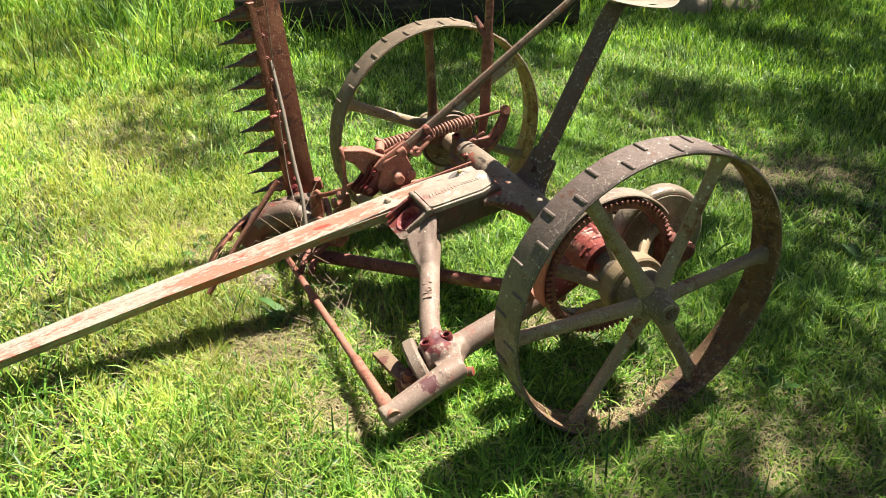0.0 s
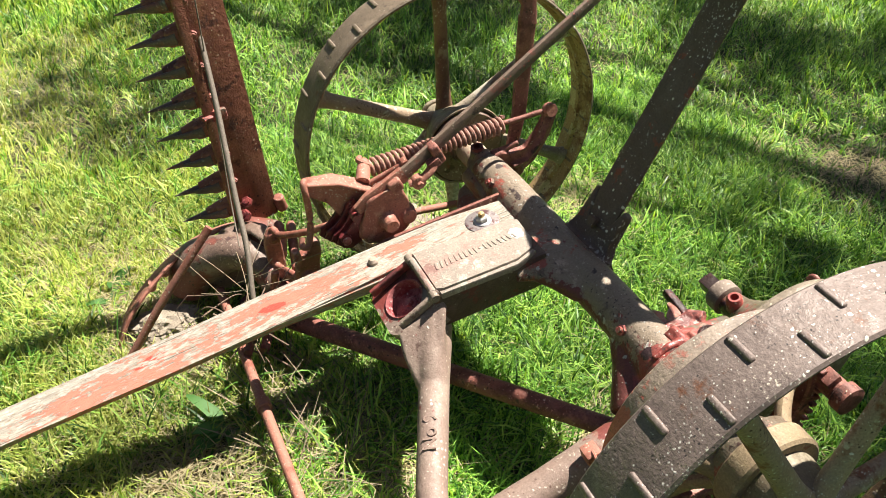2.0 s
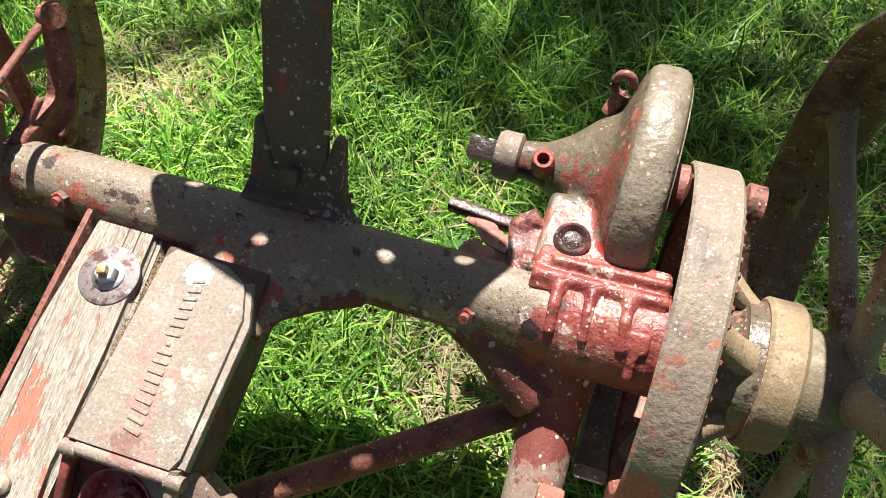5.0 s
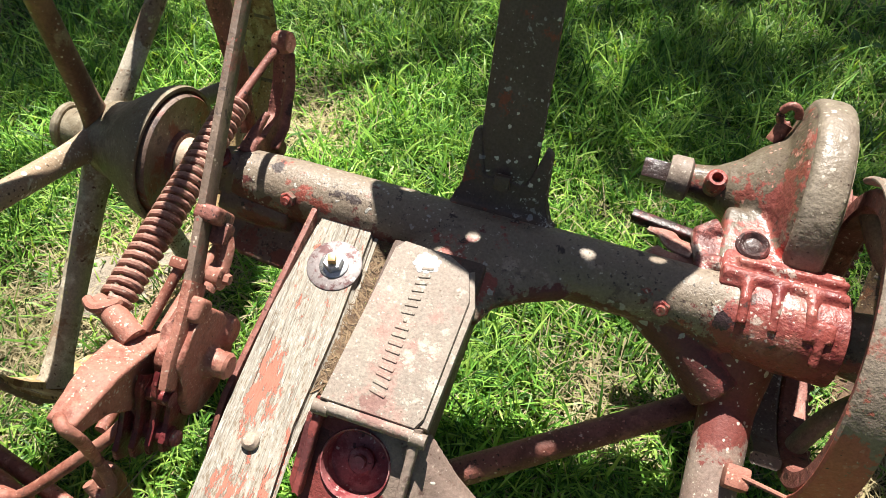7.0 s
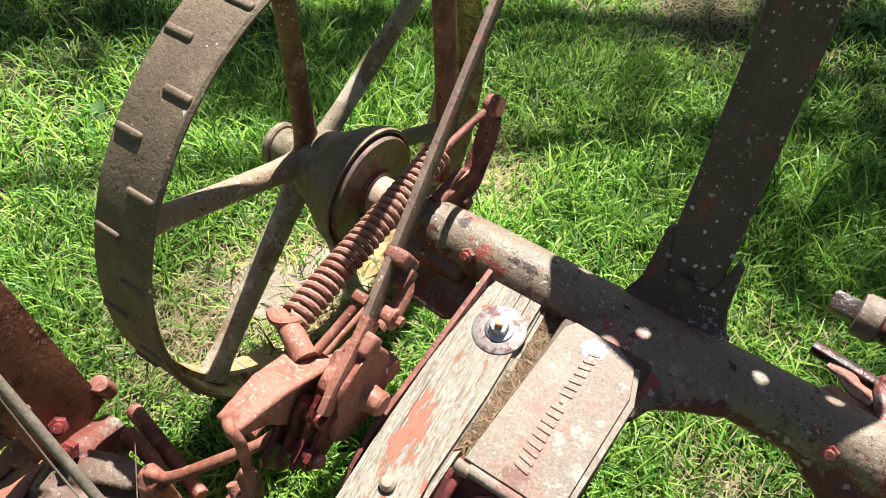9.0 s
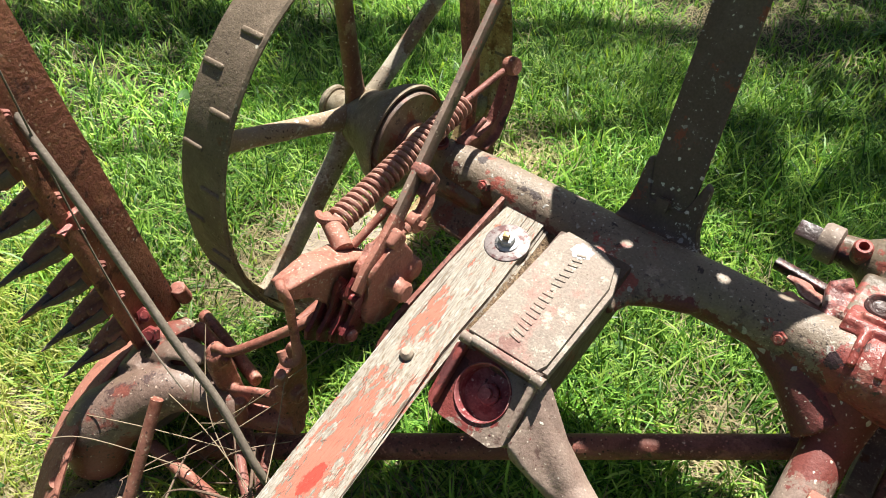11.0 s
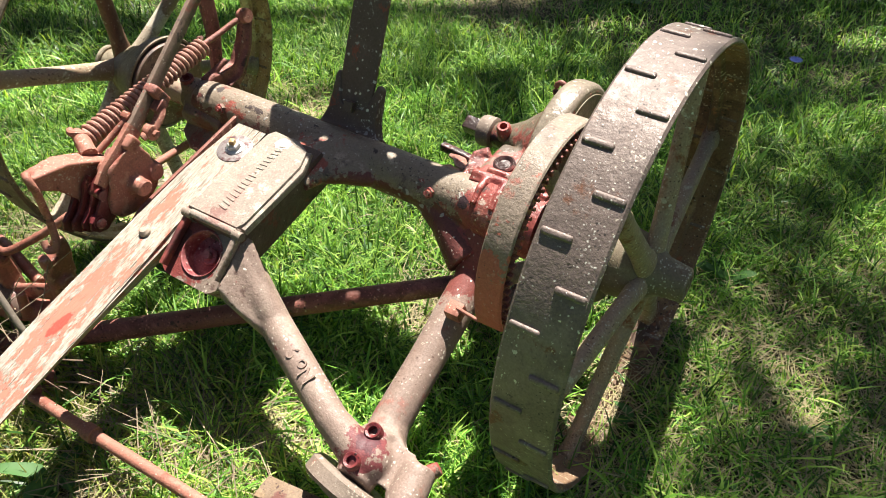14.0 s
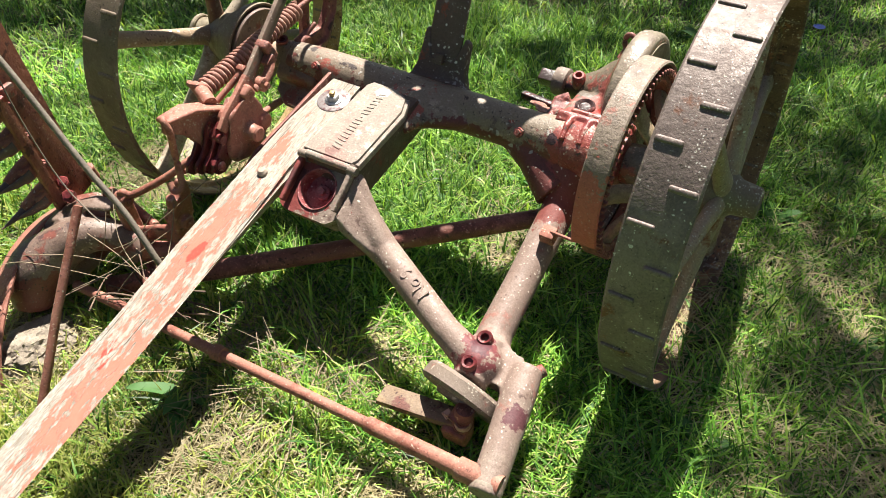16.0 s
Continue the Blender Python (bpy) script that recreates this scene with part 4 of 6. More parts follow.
plate(bm, [(0.345, -0.485), (0.372, -0.40), (0.40, -0.385), (0.435, -0.415), (0.475, -0.42), (0.50, -0.45), (0.492, -0.52), (0.470, -0.505), (0.425, -0.475)], Matrix.Translation((0, 0, 0.178)) @ Matrix.Rotation(0.30, 4, "X") @ Matrix.Translation((0, 0.02, 0.115)), 0.045, 0.012)
tube(bm, [(0.470, -0.425, 0.178), (0.478, -0.48, 0.165), (0.503, -0.63, 0.115), (0.507, -0.662, 0.105)], [0.029, 0.033, 0.031, 0.031], 22)
tube(bm, [(0.378, -0.405, 0.172), (0.382, -0.50, 0.160)], [0.040, 0.036], 18)
bmesh.ops.create_uvsphere(bm, u_segments=20, v_segments=12, radius=0.043, matrix=Matrix.Translation((0.388, -0.455, 0.174)))
root = bmesh.new()
for p in ((0.006, -0.296, 0.386), (0.017, -0.291, 0.372), (0.045, -0.308, 0.332), (0.080, -0.322, 0.295), (0.115, -0.345, 0.268), (0.10, -0.385, 0.262), (0.05, -0.396, 0.300), (0.010, -0.392, 0.333),
          (0.006, -0.300, 0.335), (0.045, -0.318, 0.295), (0.10, -0.345, 0.235), (0.10, -0.380, 0.232), (0.010, -0.385, 0.290)):
    root.verts.new(p)
bmesh.ops.convex_hull(root, input=root.verts)
add_mesh = bpy.data.meshes.new("leg_root")
root.to_mesh(add_mesh)
root.free()
bm.from_mesh(add_mesh)
bpy.data.meshes.remove(add_mesh)
part("frame_casting", bm, leg_casting, mower, "beige-grey cast iron draft frame", remesh=0.004, relax=6)

# tongue box with its lid and the open cup in front of it
SLOPE = 0.19
TILT_X = Matrix.Rotation(math.atan(SLOPE), 4, "X")
bm = bmesh.new()
block(bm, (-0.0545, -0.185, 0.372), (0.131, 0.25, 0.085), TILT_X, 0.008)
part("tongue_box", bm, box_brown, mower, "dark red-brown cast box beside the tongue")
bm = bmesh.new()
m = axes((-0.055, -0.195, 0.421), (1, 0, 0), (0, 1, SLOPE))
plate(bm, [(-0.066, -0.115), (0.055, -0.115), (0.062, -0.10), (0.064, 0.06), (0.050, 0.10), (0.02, 0.115), (-0.044, 0.118), (-0.054, 0.105)], m, 0.016, 0.004)
lid = part("box_lid", bm, lid_paint, mower, "faded pink-grey cast lid with a row of raised bars")
bm = bmesh.new()
plate(bm, [(0.058, -0.11), (0.069, -0.11), (0.073, 0.055), (0.056, 0.105), (0.045, 0.10), (0.062, 0.055)], m @ Matrix.Translation((0, 0, -0.006)), 0.016, 0.003)
part("lid_flange", bm, lid_paint, lid)
for k in range(17):
    bm = bmesh.new()
    tall = 0.005 if k == 9 else 0.0215 - 0.0004 * k
    block(bm, (0, 0, 0), (tall, 0.0046 if k % 3 else 0.0062, 0.0026), bevel=0.001, segments=1)
    bmesh.ops.transform(bm, matrix=m @ Matrix.Translation((-0.004 + 0.00004 * (k - 8) ** 2, -0.088 + k * 0.0109, 0.0083)) @ Matrix.Rotation(0.03 * (k - 7), 4, "Z"), verts=bm.verts)
    part("raised_bar", bm, lid_paint, lid)
bm = bmesh.new()
for k in range(30):
    w, d = k * 2.4, 0.0030 * math.sqrt(k)
    lathe(bm, [(0.0, 0.0042), (0.0007, 0.0036), (0.0010, 0.0)], m @ Vector((-0.006 + d * math.cos(w), 0.094 + 0.8 * d * math.sin(w), 0.0078)), m.to_3x3() @ Vector((0, 0, 1)), 8)
part("lichen_patch", bm, white_lichen, lid, "round white lichen patch")
for s, off in ((-0.062, 0), (0.062, 0)):
    bm = bmesh.new()
    tube(bm, [(-0.055 + s - 0.010, -0.316, 0.395), (-0.055 + s + 0.010, -0.316, 0.395)], 0.009, 12)
    part("hinge_ear", bm, casting, lid)
for arm in ([(-0.120, -0.302, 0.394), (-0.120, -0.338, 0.369), (-0.118, -0.398, 0.328)], [(0.002, -0.303, 0.398), (0.004, -0.334, 0.375), (0.005, -0.385, 0.338)]):
    bm = bmesh.new()
    tube(bm, arm, [(0.009, 0.0075), (0.010, 0.0060), (0.010, 0.0055)], 14, power=0.6)
    part("hinge_arm", bm, bracket_paint, mower)
bm = bmesh.new()
tube(bm, [(-0.055 - 0.055, -0.314, 0.397), (-0.055 + 0.055, -0.314, 0.397)], 0.008, 12)
part("hinge_roll", bm, lid_paint, lid)

CUP = Vector((-0.062, -0.350, 0.345))
CUP_AXIS = Vector((0, -0.62, 0.78)).normalized()


def holed_plate(bm, outline, r, m, thick, n=48):
    """A plate with a round hole at its origin; the outline is star-shaped round the hole."""
    def reach(w):
        d = Vector((math.cos(w), math.sin(w)))
        best = 0.0
        for p, q in zip(outline, outline[1:] + outline[:1]):
            p, e = Vector(p), Vector(q) - Vector(p)
            det = d.x * -e.y + d.y * e.x
            if abs(det) > 1e-9:
                s = (p.x * -e.y + p.y * e.x) / det
                k = (d.x * p.y - d.y * p.x) / det
                if s > 0 and -1e-6 <= k <= 1 + 1e-6:
                    best = max(best, s)
        return best
    loops = []
    for z, hole in ((thick / 2, True), (thick / 2, False), (-thick / 2, False), (-thick / 2, True)):
        loops.append([bm.verts.new(m @ Vector((math.cos(w) * (r if hole else reach(w)), math.sin(w) * (r if hole else reach(w)), z))) for w in (math.tau * k / n for k in range(n))])
    for a, b in zip(loops, loops[1:] + loops[:1]):
        for k in range(n):
            bm.faces.new((a[k], b[k], b[(k + 1) % n], a[(k + 1) % n]))
    return bm


bm = bmesh.new()
cup_m = axes(CUP - CUP_AXIS * 0.03, (1, 0, 0), Vector((0, 0.78, 0.62)))
holed_plate(bm, [(-0.075, -0.05), (-0.055, -0.062), (0.05, -0.062), (0.070, -0.045), (0.074, 0.05), (-0.075, 0.05)], 0.042, cup_m, 0.06)
part("cup_bracket", bm, bracket_paint, mower, "cast bracket in front of the lid, red paint worn to beige")
bm = bmesh.new()
lathe(bm, [(-0.031, 0.0), (-0.030, 0.040), (-0.002, 0.0415), (0.0025, 0.0425), (0.003, 0.0440), (0.0005, 0.0450), (-0.003, 0.0435)], CUP, CUP_AXIS, 40, caps=False)
part("cup", bm, cup_pink, mower, "faded pink-maroon round cup")
bolt("cup_bolt", CUP - CUP_AXIS * 0.031, CUP_AXIS, 0.017, cup_pink, mower, 0.010, 18)

# tongue
bm = bmesh.new()
rows = []
for y, w0, w1, z, h, under in ((-0.035, -0.252, -0.157, 0.402, 0.075, 0.0), (-0.20, -0.250, -0.145, 0.375, 0.068, 0.0), (-0.33, -0.244, -0.143, 0.353, 0.062, 0.006), (-0.37, -0.241, -0.138, 0.346, 0.060, 0.028), (-0.60, -0.223, -0.119, 0.308, 0.056, 0.042),
                               (-0.8, -0.206, -0.106, 0.270, 0.052, 0.044), (-1.1, -0.182, -0.090, 0.219, 0.048, 0.040), (-1.4, -0.154, -0.068, 0.165, 0.045, 0.034), (-2.1, -0.097, -0.024, 0.040, 0.040, 0.024)):
    rows.append([bm.verts.new(p) for p in ((w0, y, z), (w1, y, z), (w1 - under, y, z - h), (w0 + 0.4 * under, y, z - h))])
for a, b in zip(rows, rows[1:]):
    for k in range(4):
        bm.faces.new((a[k], a[(k + 1) % 4], b[(k + 1) % 4], b[k]))
bm.faces.new(rows[0])
bm.faces.new(list(reversed(rows[-1])))
bmesh.ops.bevel(bm, geom=[e for e in bm.edges if abs((e.verts[0].co - e.verts[1].co).normalized().y) > 0.9], offset=0.010, segments=3, affect="EDGES")
tongue = part("tongue", bm, tongue_wood, mower, "weathered wooden draft tongue with flaking salmon paint")
UP = Vector((0, -SLOPE, 1)).normalized()
bm = bmesh.new()
NUT = Vector((-0.194, -0.110, 0.386))
lathe(bm, [(0.001, 0.034), (0.002, 0.0385), (0.006, 0.0385), (0.007, 0.0365), (0.006, 0.01)], NUT, UP, 32)
part("washer", bm, galvanised, tongue, "wide mottled grey washer")
bm = bmesh.new()
lathe(bm, [(0.005, 0.0205), (0.008, 0.0205), (0.009, 0.019), (0.009, 0.006)], NUT, UP, 28)
lathe(bm, [(0.009, 0.0145), (0.018, 0.0145), (0.0195, 0.0125), (0.0195, 0.007)], NUT, UP, 6)
nut = part("nut", bm, zinc, tongue, "bright zinc nut")
bm = bmesh.new()
block(bm, NUT + UP * 0.021, (0.0115, 0.0115, 0.016), Matrix.Rotation(math.atan(SLOPE), 4, "X") @ Matrix.Rotation(0.3, 4, "Z"), 0.002)
part("bolt_end", bm, brass_bolt, tongue)
bm = bmesh.new()
lathe(bm, [(0, 0.011), (0.006, 0.011), (0.011, 0.007), (0.012, 0.0)], Vector((-0.193, -0.367, 0.347)), UP, 16)
part("carriage_bolt", bm, pale_casting, tongue)
bm = bmesh.new()
m = axes((-0.255, -0.22, 0.365), (0, 1, SLOPE), (0, -SLOPE, 1))
plate(bm, [(-0.19, -0.05), (-0.15, -0.012), (-0.10, 0.006), (0.185, 0.012), (0.19, -0.03)], m, 0.009, 0.003)
part("tongue_strap", bm, red_brown, mower, "rusty iron strap along the tongue")
bm = bmesh.new()
block(bm, (-0.19, -0.022, 0.40), (0.135, 0.012, 0.05), TILT_X, 0.003)
part("tongue_stop", bm, red_brown, mower)

# bolts on the axle
for x, y, z in ((-0.296, -0.044, 0.413), (0.239, -0.044, 0.408)):
    bolt("axle_bolt", (x, y + 0.006, z), (0, -0.85, 0.5), 0.012, red_paint, mower, 0.009, 6)

# bracket and oil boss at the far end of the axle
bm = bmesh.new()
tube(bm, [(-0.428, 0, AXLE), (-0.385, 0, AXLE)], [0.038, 0.042], 28)
tube(bm, [(-0.412, -0.012, 0.405), (-0.410, -0.020, 0.438)], [0.022, 0.017], 16)
plate(bm, [(-0.415, -0.035), (-0.285, -0.030), (-0.270, -0.085), (-0.300, -0.110), (-0.372, -0.105), (-0.412, -0.075)], Matrix.Translation((0, 0.0, 0.372)) @ Matrix.Rotation(0.65, 4, "X"), 0.016, 0.005)
tube(bm, [(-0.41, -0.03, 0.37), (-0.30, -0.03, 0.365)], [0.028, 0.024], 16)
part("axle_bracket", bm, shoe_iron, mower, "dark red-brown cast bracket under the axle end", remesh=0.0035, relax=3)
bm = bmesh.new()
lathe(bm, [(0.0, 0.0155), (0.007, 0.0155), (0.008, 0.013), (0.006, 0.0085), (-0.012, 0.008), (-0.012, 0.0)], (-0.4100, -0.0200, 0.440), (0.05, -0.25, 0.97), 20)
part("oil_boss", bm, dark_maroon, mower)
bm = bmesh.new()
tube(bm, [(-0.51, 0, AXLE), (-0.40, 0, AXLE)], 0.034, 24)
part("axle_stub", bm, stub_paint, mower, "pale pink worn stub of the axle")

# seat post and seat
bm = bmesh.new()
line = curve_points([(-0.005, 0.040, 0.43), (-0.010, 0.10, 0.555), (-0.020, 0.20, 0.76), (-0.026, 0.265, 0.893), (-0.027, 0.292, 0.943), (-0.028, 0.316, 0.958), (-0.026, 0.36, 0.960)], 6)
tube(bm, line, (0.006, 0.042), 16, side=(0, -0.9, 0.44), power=0.45)
part("seat_spring", bm, seat_steel, mower, "dark flat steel seat post with lichen spots")
bm = bmesh.new()
m = axes((-0.004, 0.052, 0.445), (1, 0, 0), (0, 0.44, 0.9))
plate(bm, [(-0.082, -0.045), (0.080, -0.045), (0.060, 0.0), (0.056, 0.07), (0.046, 0.078), (0.030, 0.02), (-0.030, 0.02), (-0.046, 0.086), (-0.056, 0.082), (-0.060, 0.0)], m, 0.026, 0.004)
tube(bm, [(-0.075, 0.010, 0.402), (0.075, 0.010, 0.402)], [(0.031, 0.042), (0.031, 0.042)], 18)
part("seat_bracket", bm, seat_steel, mower, "dark cast bracket holding the seat post", remesh=0.003, relax=3)
bm = bmesh.new()
block(bm, (-0.006, 0.040, 0.475), (0.022, 0.012, 0.022), Matrix.Rotation(radians(-26), 4, "X"), 0.003)
part("post_bolt", bm, seat_steel, mower)


def seat():
    bm = bmesh.new()
    seg, rings = 36, 10
    grid = []
    for i in range(rings + 1):
        r = 0.02 + 0.185 * i / rings
        row = []
        for k in range(seg):
            w = math.tau * k / seg
            back = max(0.0, math.sin(w))
            pinch = 1 - 0.14 * max(0.0, -math.sin(w)) * abs(math.cos(w))
            row.append(bm.verts.new((r * pinch * 1.15 * math.cos(w), 0.66 * r * pinch * math.sin(w), 0.06 * (pinch - 1) * r / 0.2 + 0.032 * (1 - math.exp(-(r / 0.085) ** 2)) + 0.9 * r * r * (0.2 + 2.0 * back * back))))
        grid.append(row)
    for i in range(rings):
        for k in range(seg):
            if i in (4, 7) and (k + i) % (9 if i == 4 else 6) == 0:
                continue
            bm.faces.new((grid[i][k], grid[i][(k + 1) % seg], grid[i + 1][(k + 1) % seg], grid[i + 1][k]))
    bm.faces.new(list(reversed(grid[0])))
    bmesh.ops.transform(bm, matrix=pose(-0.038, 0.302, 0.962, -2, 2, 0), verts=bm.verts)
    ob = part("seat", bm, seat_pan, mower, "perforated grey pressed steel seat pan")
    s = ob.modifiers.new("thickness", "SOLIDIFY")
    s.thickness = 0.004
    b = ob.modifiers.new("round", "SUBSURF")
    b.levels = b.render_levels = 1


seat()

# gear ring, shield and hub drum beside the near wheel
C = (0, 0, AXLE)
bm = bmesh.new()
ring_band(bm, 0.448, 0.488, 0.172, 0.200, C, seg=96)
gear = part("ring_gear", bm, red_brown, mower, "large rusty internal ring gear")
bm = bmesh.new()
ring_band(bm, 0.405, 0.446, 0.170, 0.188, C, seg=32, start=radians(135), sweep=radians(95))
part("gear_flange", bm, iron_dark, gear)
for k in range(72):
    w = k * math.tau / 72
    d = Vector((0, math.sin(w), math.cos(w)))
    bm = bmesh.new()
    block(bm, (0, 0, 0), (0.014, 0.0065, 0.014), bevel=0.0015, segments=1)
    bmesh.ops.transform(bm, matrix=axes(Vector(C) + d * 0.193 + Vector((0.490, 0, 0)), (1, 0, 0), d.cross(Vector((1, 0, 0)))), verts=bm.verts)
    part("gear_tooth", bm, red_brown, gear)
for k in range(5):
    w = radians(50 + 72 * k)
    bm = bmesh.new()
    pts = [Vector(C) + Vector((x, r * math.sin(w + b), r * math.cos(w + b))) for x, r, b in ((0.55, 0.066, 0.0), (0.525, 0.085, 0.05), (0.49, 0.125, 0.15), (0.466, 0.180, 0.2))]
    tube(bm, curve_points(pts, 4), (0.013, 0.02), 12, side=(1, 0, 0))
    part("gear_arm", bm, tan_paint, gear)
bm = bmesh.new()
ring_band(bm, 0.440, 0.492, 0.206, 0.214, C, seg=72, start=radians(-52), sweep=radians(162), edge=0.003)
part("gear_shield", bm, shield_paint, mower, "curved shield over the ring gear, red paint worn to grey")
bm = bmesh.new()
block(bm, (0.385, -0.180, 0.292), (0.032, 0.03, 0.03), Matrix.Rotation(radians(20), 4, "X"), 0.006)
tube(bm, [(0.39, -0.183, 0.305), (0.445, -0.200, 0.318)], 0.0035, 8)
part("shield_bracket", bm, orange_rust, mower)
bm = bmesh.new()
tube(bm, [(0.335, 0, AXLE - 0.003), (0.345, 0, AXLE - 0.003), (0.462, 0, AXLE - 0.003), (0.466, 0, AXLE - 0.003)], [0.054, 0.0605, 0.0605, 0.05], 32)
part("axle_sleeve", bm, bearing_red, mower, "red painted bearing sleeve on the axle")
bm = bmesh.new()
lathe(bm, [(0.43, 0.04), (0.47, 0.042), (0.50, 0.046), (0.535, 0.066), (0.540, 0.078), (0.562, 0.080), (0.565, 0.06)], C, seg=40)
part("bearing_neck", bm, case_paint, mower)
bm = bmesh.new()
lathe(bm, [(0.560, 0.05), (0.560, 0.083), (0.564, 0.087), (0.598, 0.087), (0.603, 0.082), (0.603, 0.05)], C, seg=48)
part("pawl_drum", bm, tan_paint, mower, "tan dusty drum inside the wheel")

# bevel gear case behind the axle
G = Vector((0, 0.213, 0.40))
bm = bmesh.new()
lathe(bm, [(0.232, 0.0), (0.232, 0.024), (0.27, 0.030), (0.30, 0.048), (0.325, 0.072), (0.352, 0.092), (0.367, 0.138), (0.374, 0.148), (0.42, 0.150), (0.426, 0.144), (0.426, 0.0)], G, seg=56)
block(bm, (0.355, 0.09, 0.40), (0.125, 0.12, 0.075), None, 0.01)
part("gear_case", bm, case_paint, mower, "grey-brown cast bevel gear case with salmon patches", remesh=0.004, relax=4)
bm = bmesh.new()
lathe(bm, [(0.4235, 0.0), (0.4235, 0.140), (0.4275, 0.138), (0.4285, 0.130), (0.4285, 0.0)], G, seg=56)
part("case_cover", bm, hub_olive, mower, "flat grey-brown cover of the gear case")
bm = bmesh.new()
lathe(bm, [(0.372, 0.12), (0.372, 0.147), (0.375, 0.1525), (0.381, 0.1562), (0.389, 0.1575), (0.407, 0.1575), (0.415, 0.1562), (0.421, 0.1525), (0.424, 0.147), (0.424, 0.12)], G, seg=88, caps=False)
part("case_drum", bm, drum_paint, mower, "beige worn rim of the gear case")
bm = bmesh.new()
lathe(bm, [(0.424, 0.0), (0.424, 0.03), (0.45, 0.032), (0.455, 0.022), (0.52, 0.021), (0.524, 0.028), (0.545, 0.028), (0.548, 0.018), (0.548, 0.0)], (0, 0.205, 0.425), seg=24)
block(bm, (0.50, 0.205, 0.425), (0.03, 0.03, 0.07), Matrix.Rotation(0.6, 4, "X"), 0.006)
part("pinion_shaft", bm, red_brown, mower)
bm = bmesh.new()
lathe(bm, [(0.206, 0.0), (0.206, 0.030), (0.212, 0.033), (0.236, 0.033), (0.24, 0.026)], G, seg=28)
part("shaft_nut", bm, casting, mower)
bm = bmesh.new()
block(bm, (0.19, G.y, G.z), (0.045, 0.03, 0.03), Matrix.Rotation(0.5, 4, "X"), 0.003)
part("shaft_end", bm, oil_and_hole_black, mower, "oil-blackened square shaft end")
bm = bmesh.new()
lathe(bm, [(0, 0.016), (0.03, 0.015), (0.034, 0.012), (0.034, 0.008), (0.02, 0.007), (0.0, 0.007)], (0.272, 0.195, 0.415), (0, -0.35, 0.94), 20)
part("oil_spout", bm, red_paint, mower)
bm = bmesh.new()
lathe(bm, [(0, 0.023), (0.006, 0.022), (0.009, 0.018), (0.004, 0.012), (0.006, 0.008), (0.006, 0.0)], (0.334, 0.078, 0.437), (0, -0.2, 1), 20)
part("oil_plug", bm, plug_tar, mower, "tarry black plug with whitish grease")
bm = bmesh.new()
block(bm, (0.378, 0.034, 0.432), (0.158, 0.072, 0.020), Matrix.Rotation(radians(-8), 4, "X"), 0.006)
tube(bm, [(0.300, 0.016, 0.447), (0.456, 0.020, 0.446)], 0.0095, 14)
tube(bm, [(0.318, 0.042, 0.444), (0.456, 0.046, 0.444)], 0.0070, 12)
for x in (0.334, 0.372, 0.414):
    tube(bm, [(x, 0.014, 0.448), (x, -0.016, 0.444), (x + 0.002, -0.044, 0.425)], [0.0075, 0.0075, 0.007], 10)
block(bm, (0.434, -0.030, 0.434), (0.026, 0.026, 0.016), Matrix.Rotation(radians(30), 4, "X"), 0.005)
block(bm, (0.431, -0.052, 0.416), (0.012, 0.034, 0.014), Matrix.Rotation(radians(50), 4, "X"), 0.004)
part("bearing_cap", bm, bearing_red, mower, "ribbed red bearing cap on the axle", remesh=0.003, relax=2)
bm = bmesh.new()
tube(bm, [(0.172, 0.113, 0.402), (0.265, 0.103, 0.400)], (0.0085, 0.0085), 16, power=0.4)
part("shift_bar", bm, oil_and_hole_black, mower, "oil-blackened square shifter bar")
bm = bmesh.new()
tube(bm, curve_points([(0.203, 0.106, 0.398), (0.222, 0.096, 0.401), (0.238, 0.078, 0.403), (0.266, 0.064, 0.412)], 4), (0.005, 0.013), 10, power=0.7)
part("shift_claw", bm, yoke_rust, mower, "rusty brown shifter claw")
bm = bmesh.new()
tube(bm, curve_points([(0.210, 0.064, 0.394), (0.226, 0.052, 0.399), (0.256, 0.045, 0.405), (0.288, 0.044, 0.412)], 4), (0.0055, 0.014), 10, power=0.7)
part("shift_claw", bm, yoke_rust, mower, "rusty brown shifter claw")
bm = bmesh.new()
block(bm, (0.287, 0.062, 0.422), (0.050, 0.080, 0.022), Matrix.Rotation(0.25, 4, "Z"), 0.009, 3)
tube(bm, [(0.262, 0.085, 0.425), (0.290, 0.100, 0.436)], [0.012, 0.014], 12)
tube(bm, [(0.268, 0.040, 0.420), (0.300, 0.036, 0.436)], [0.010, 0.012], 12)
part("bearing_lug", bm, greased, mower, "knobbly red lug smeared with whitish grease", remesh=0.003, relax=2)
bm = bmesh.new()
pts = [Vector((0.345, 0.285, 0.50)) + Vector((0.012 * math.cos(w), 0.0, 0.018 * math.sin(w))) for w in np.linspace(0, 5.2, 14)]
tube(bm, pts, 0.006, 10)
tube(bm, [(0.335, 0.27, 0.46), (0.345, 0.285, 0.485)], 0.011, 10)
part("case_loop", bm, red_brown, mower)

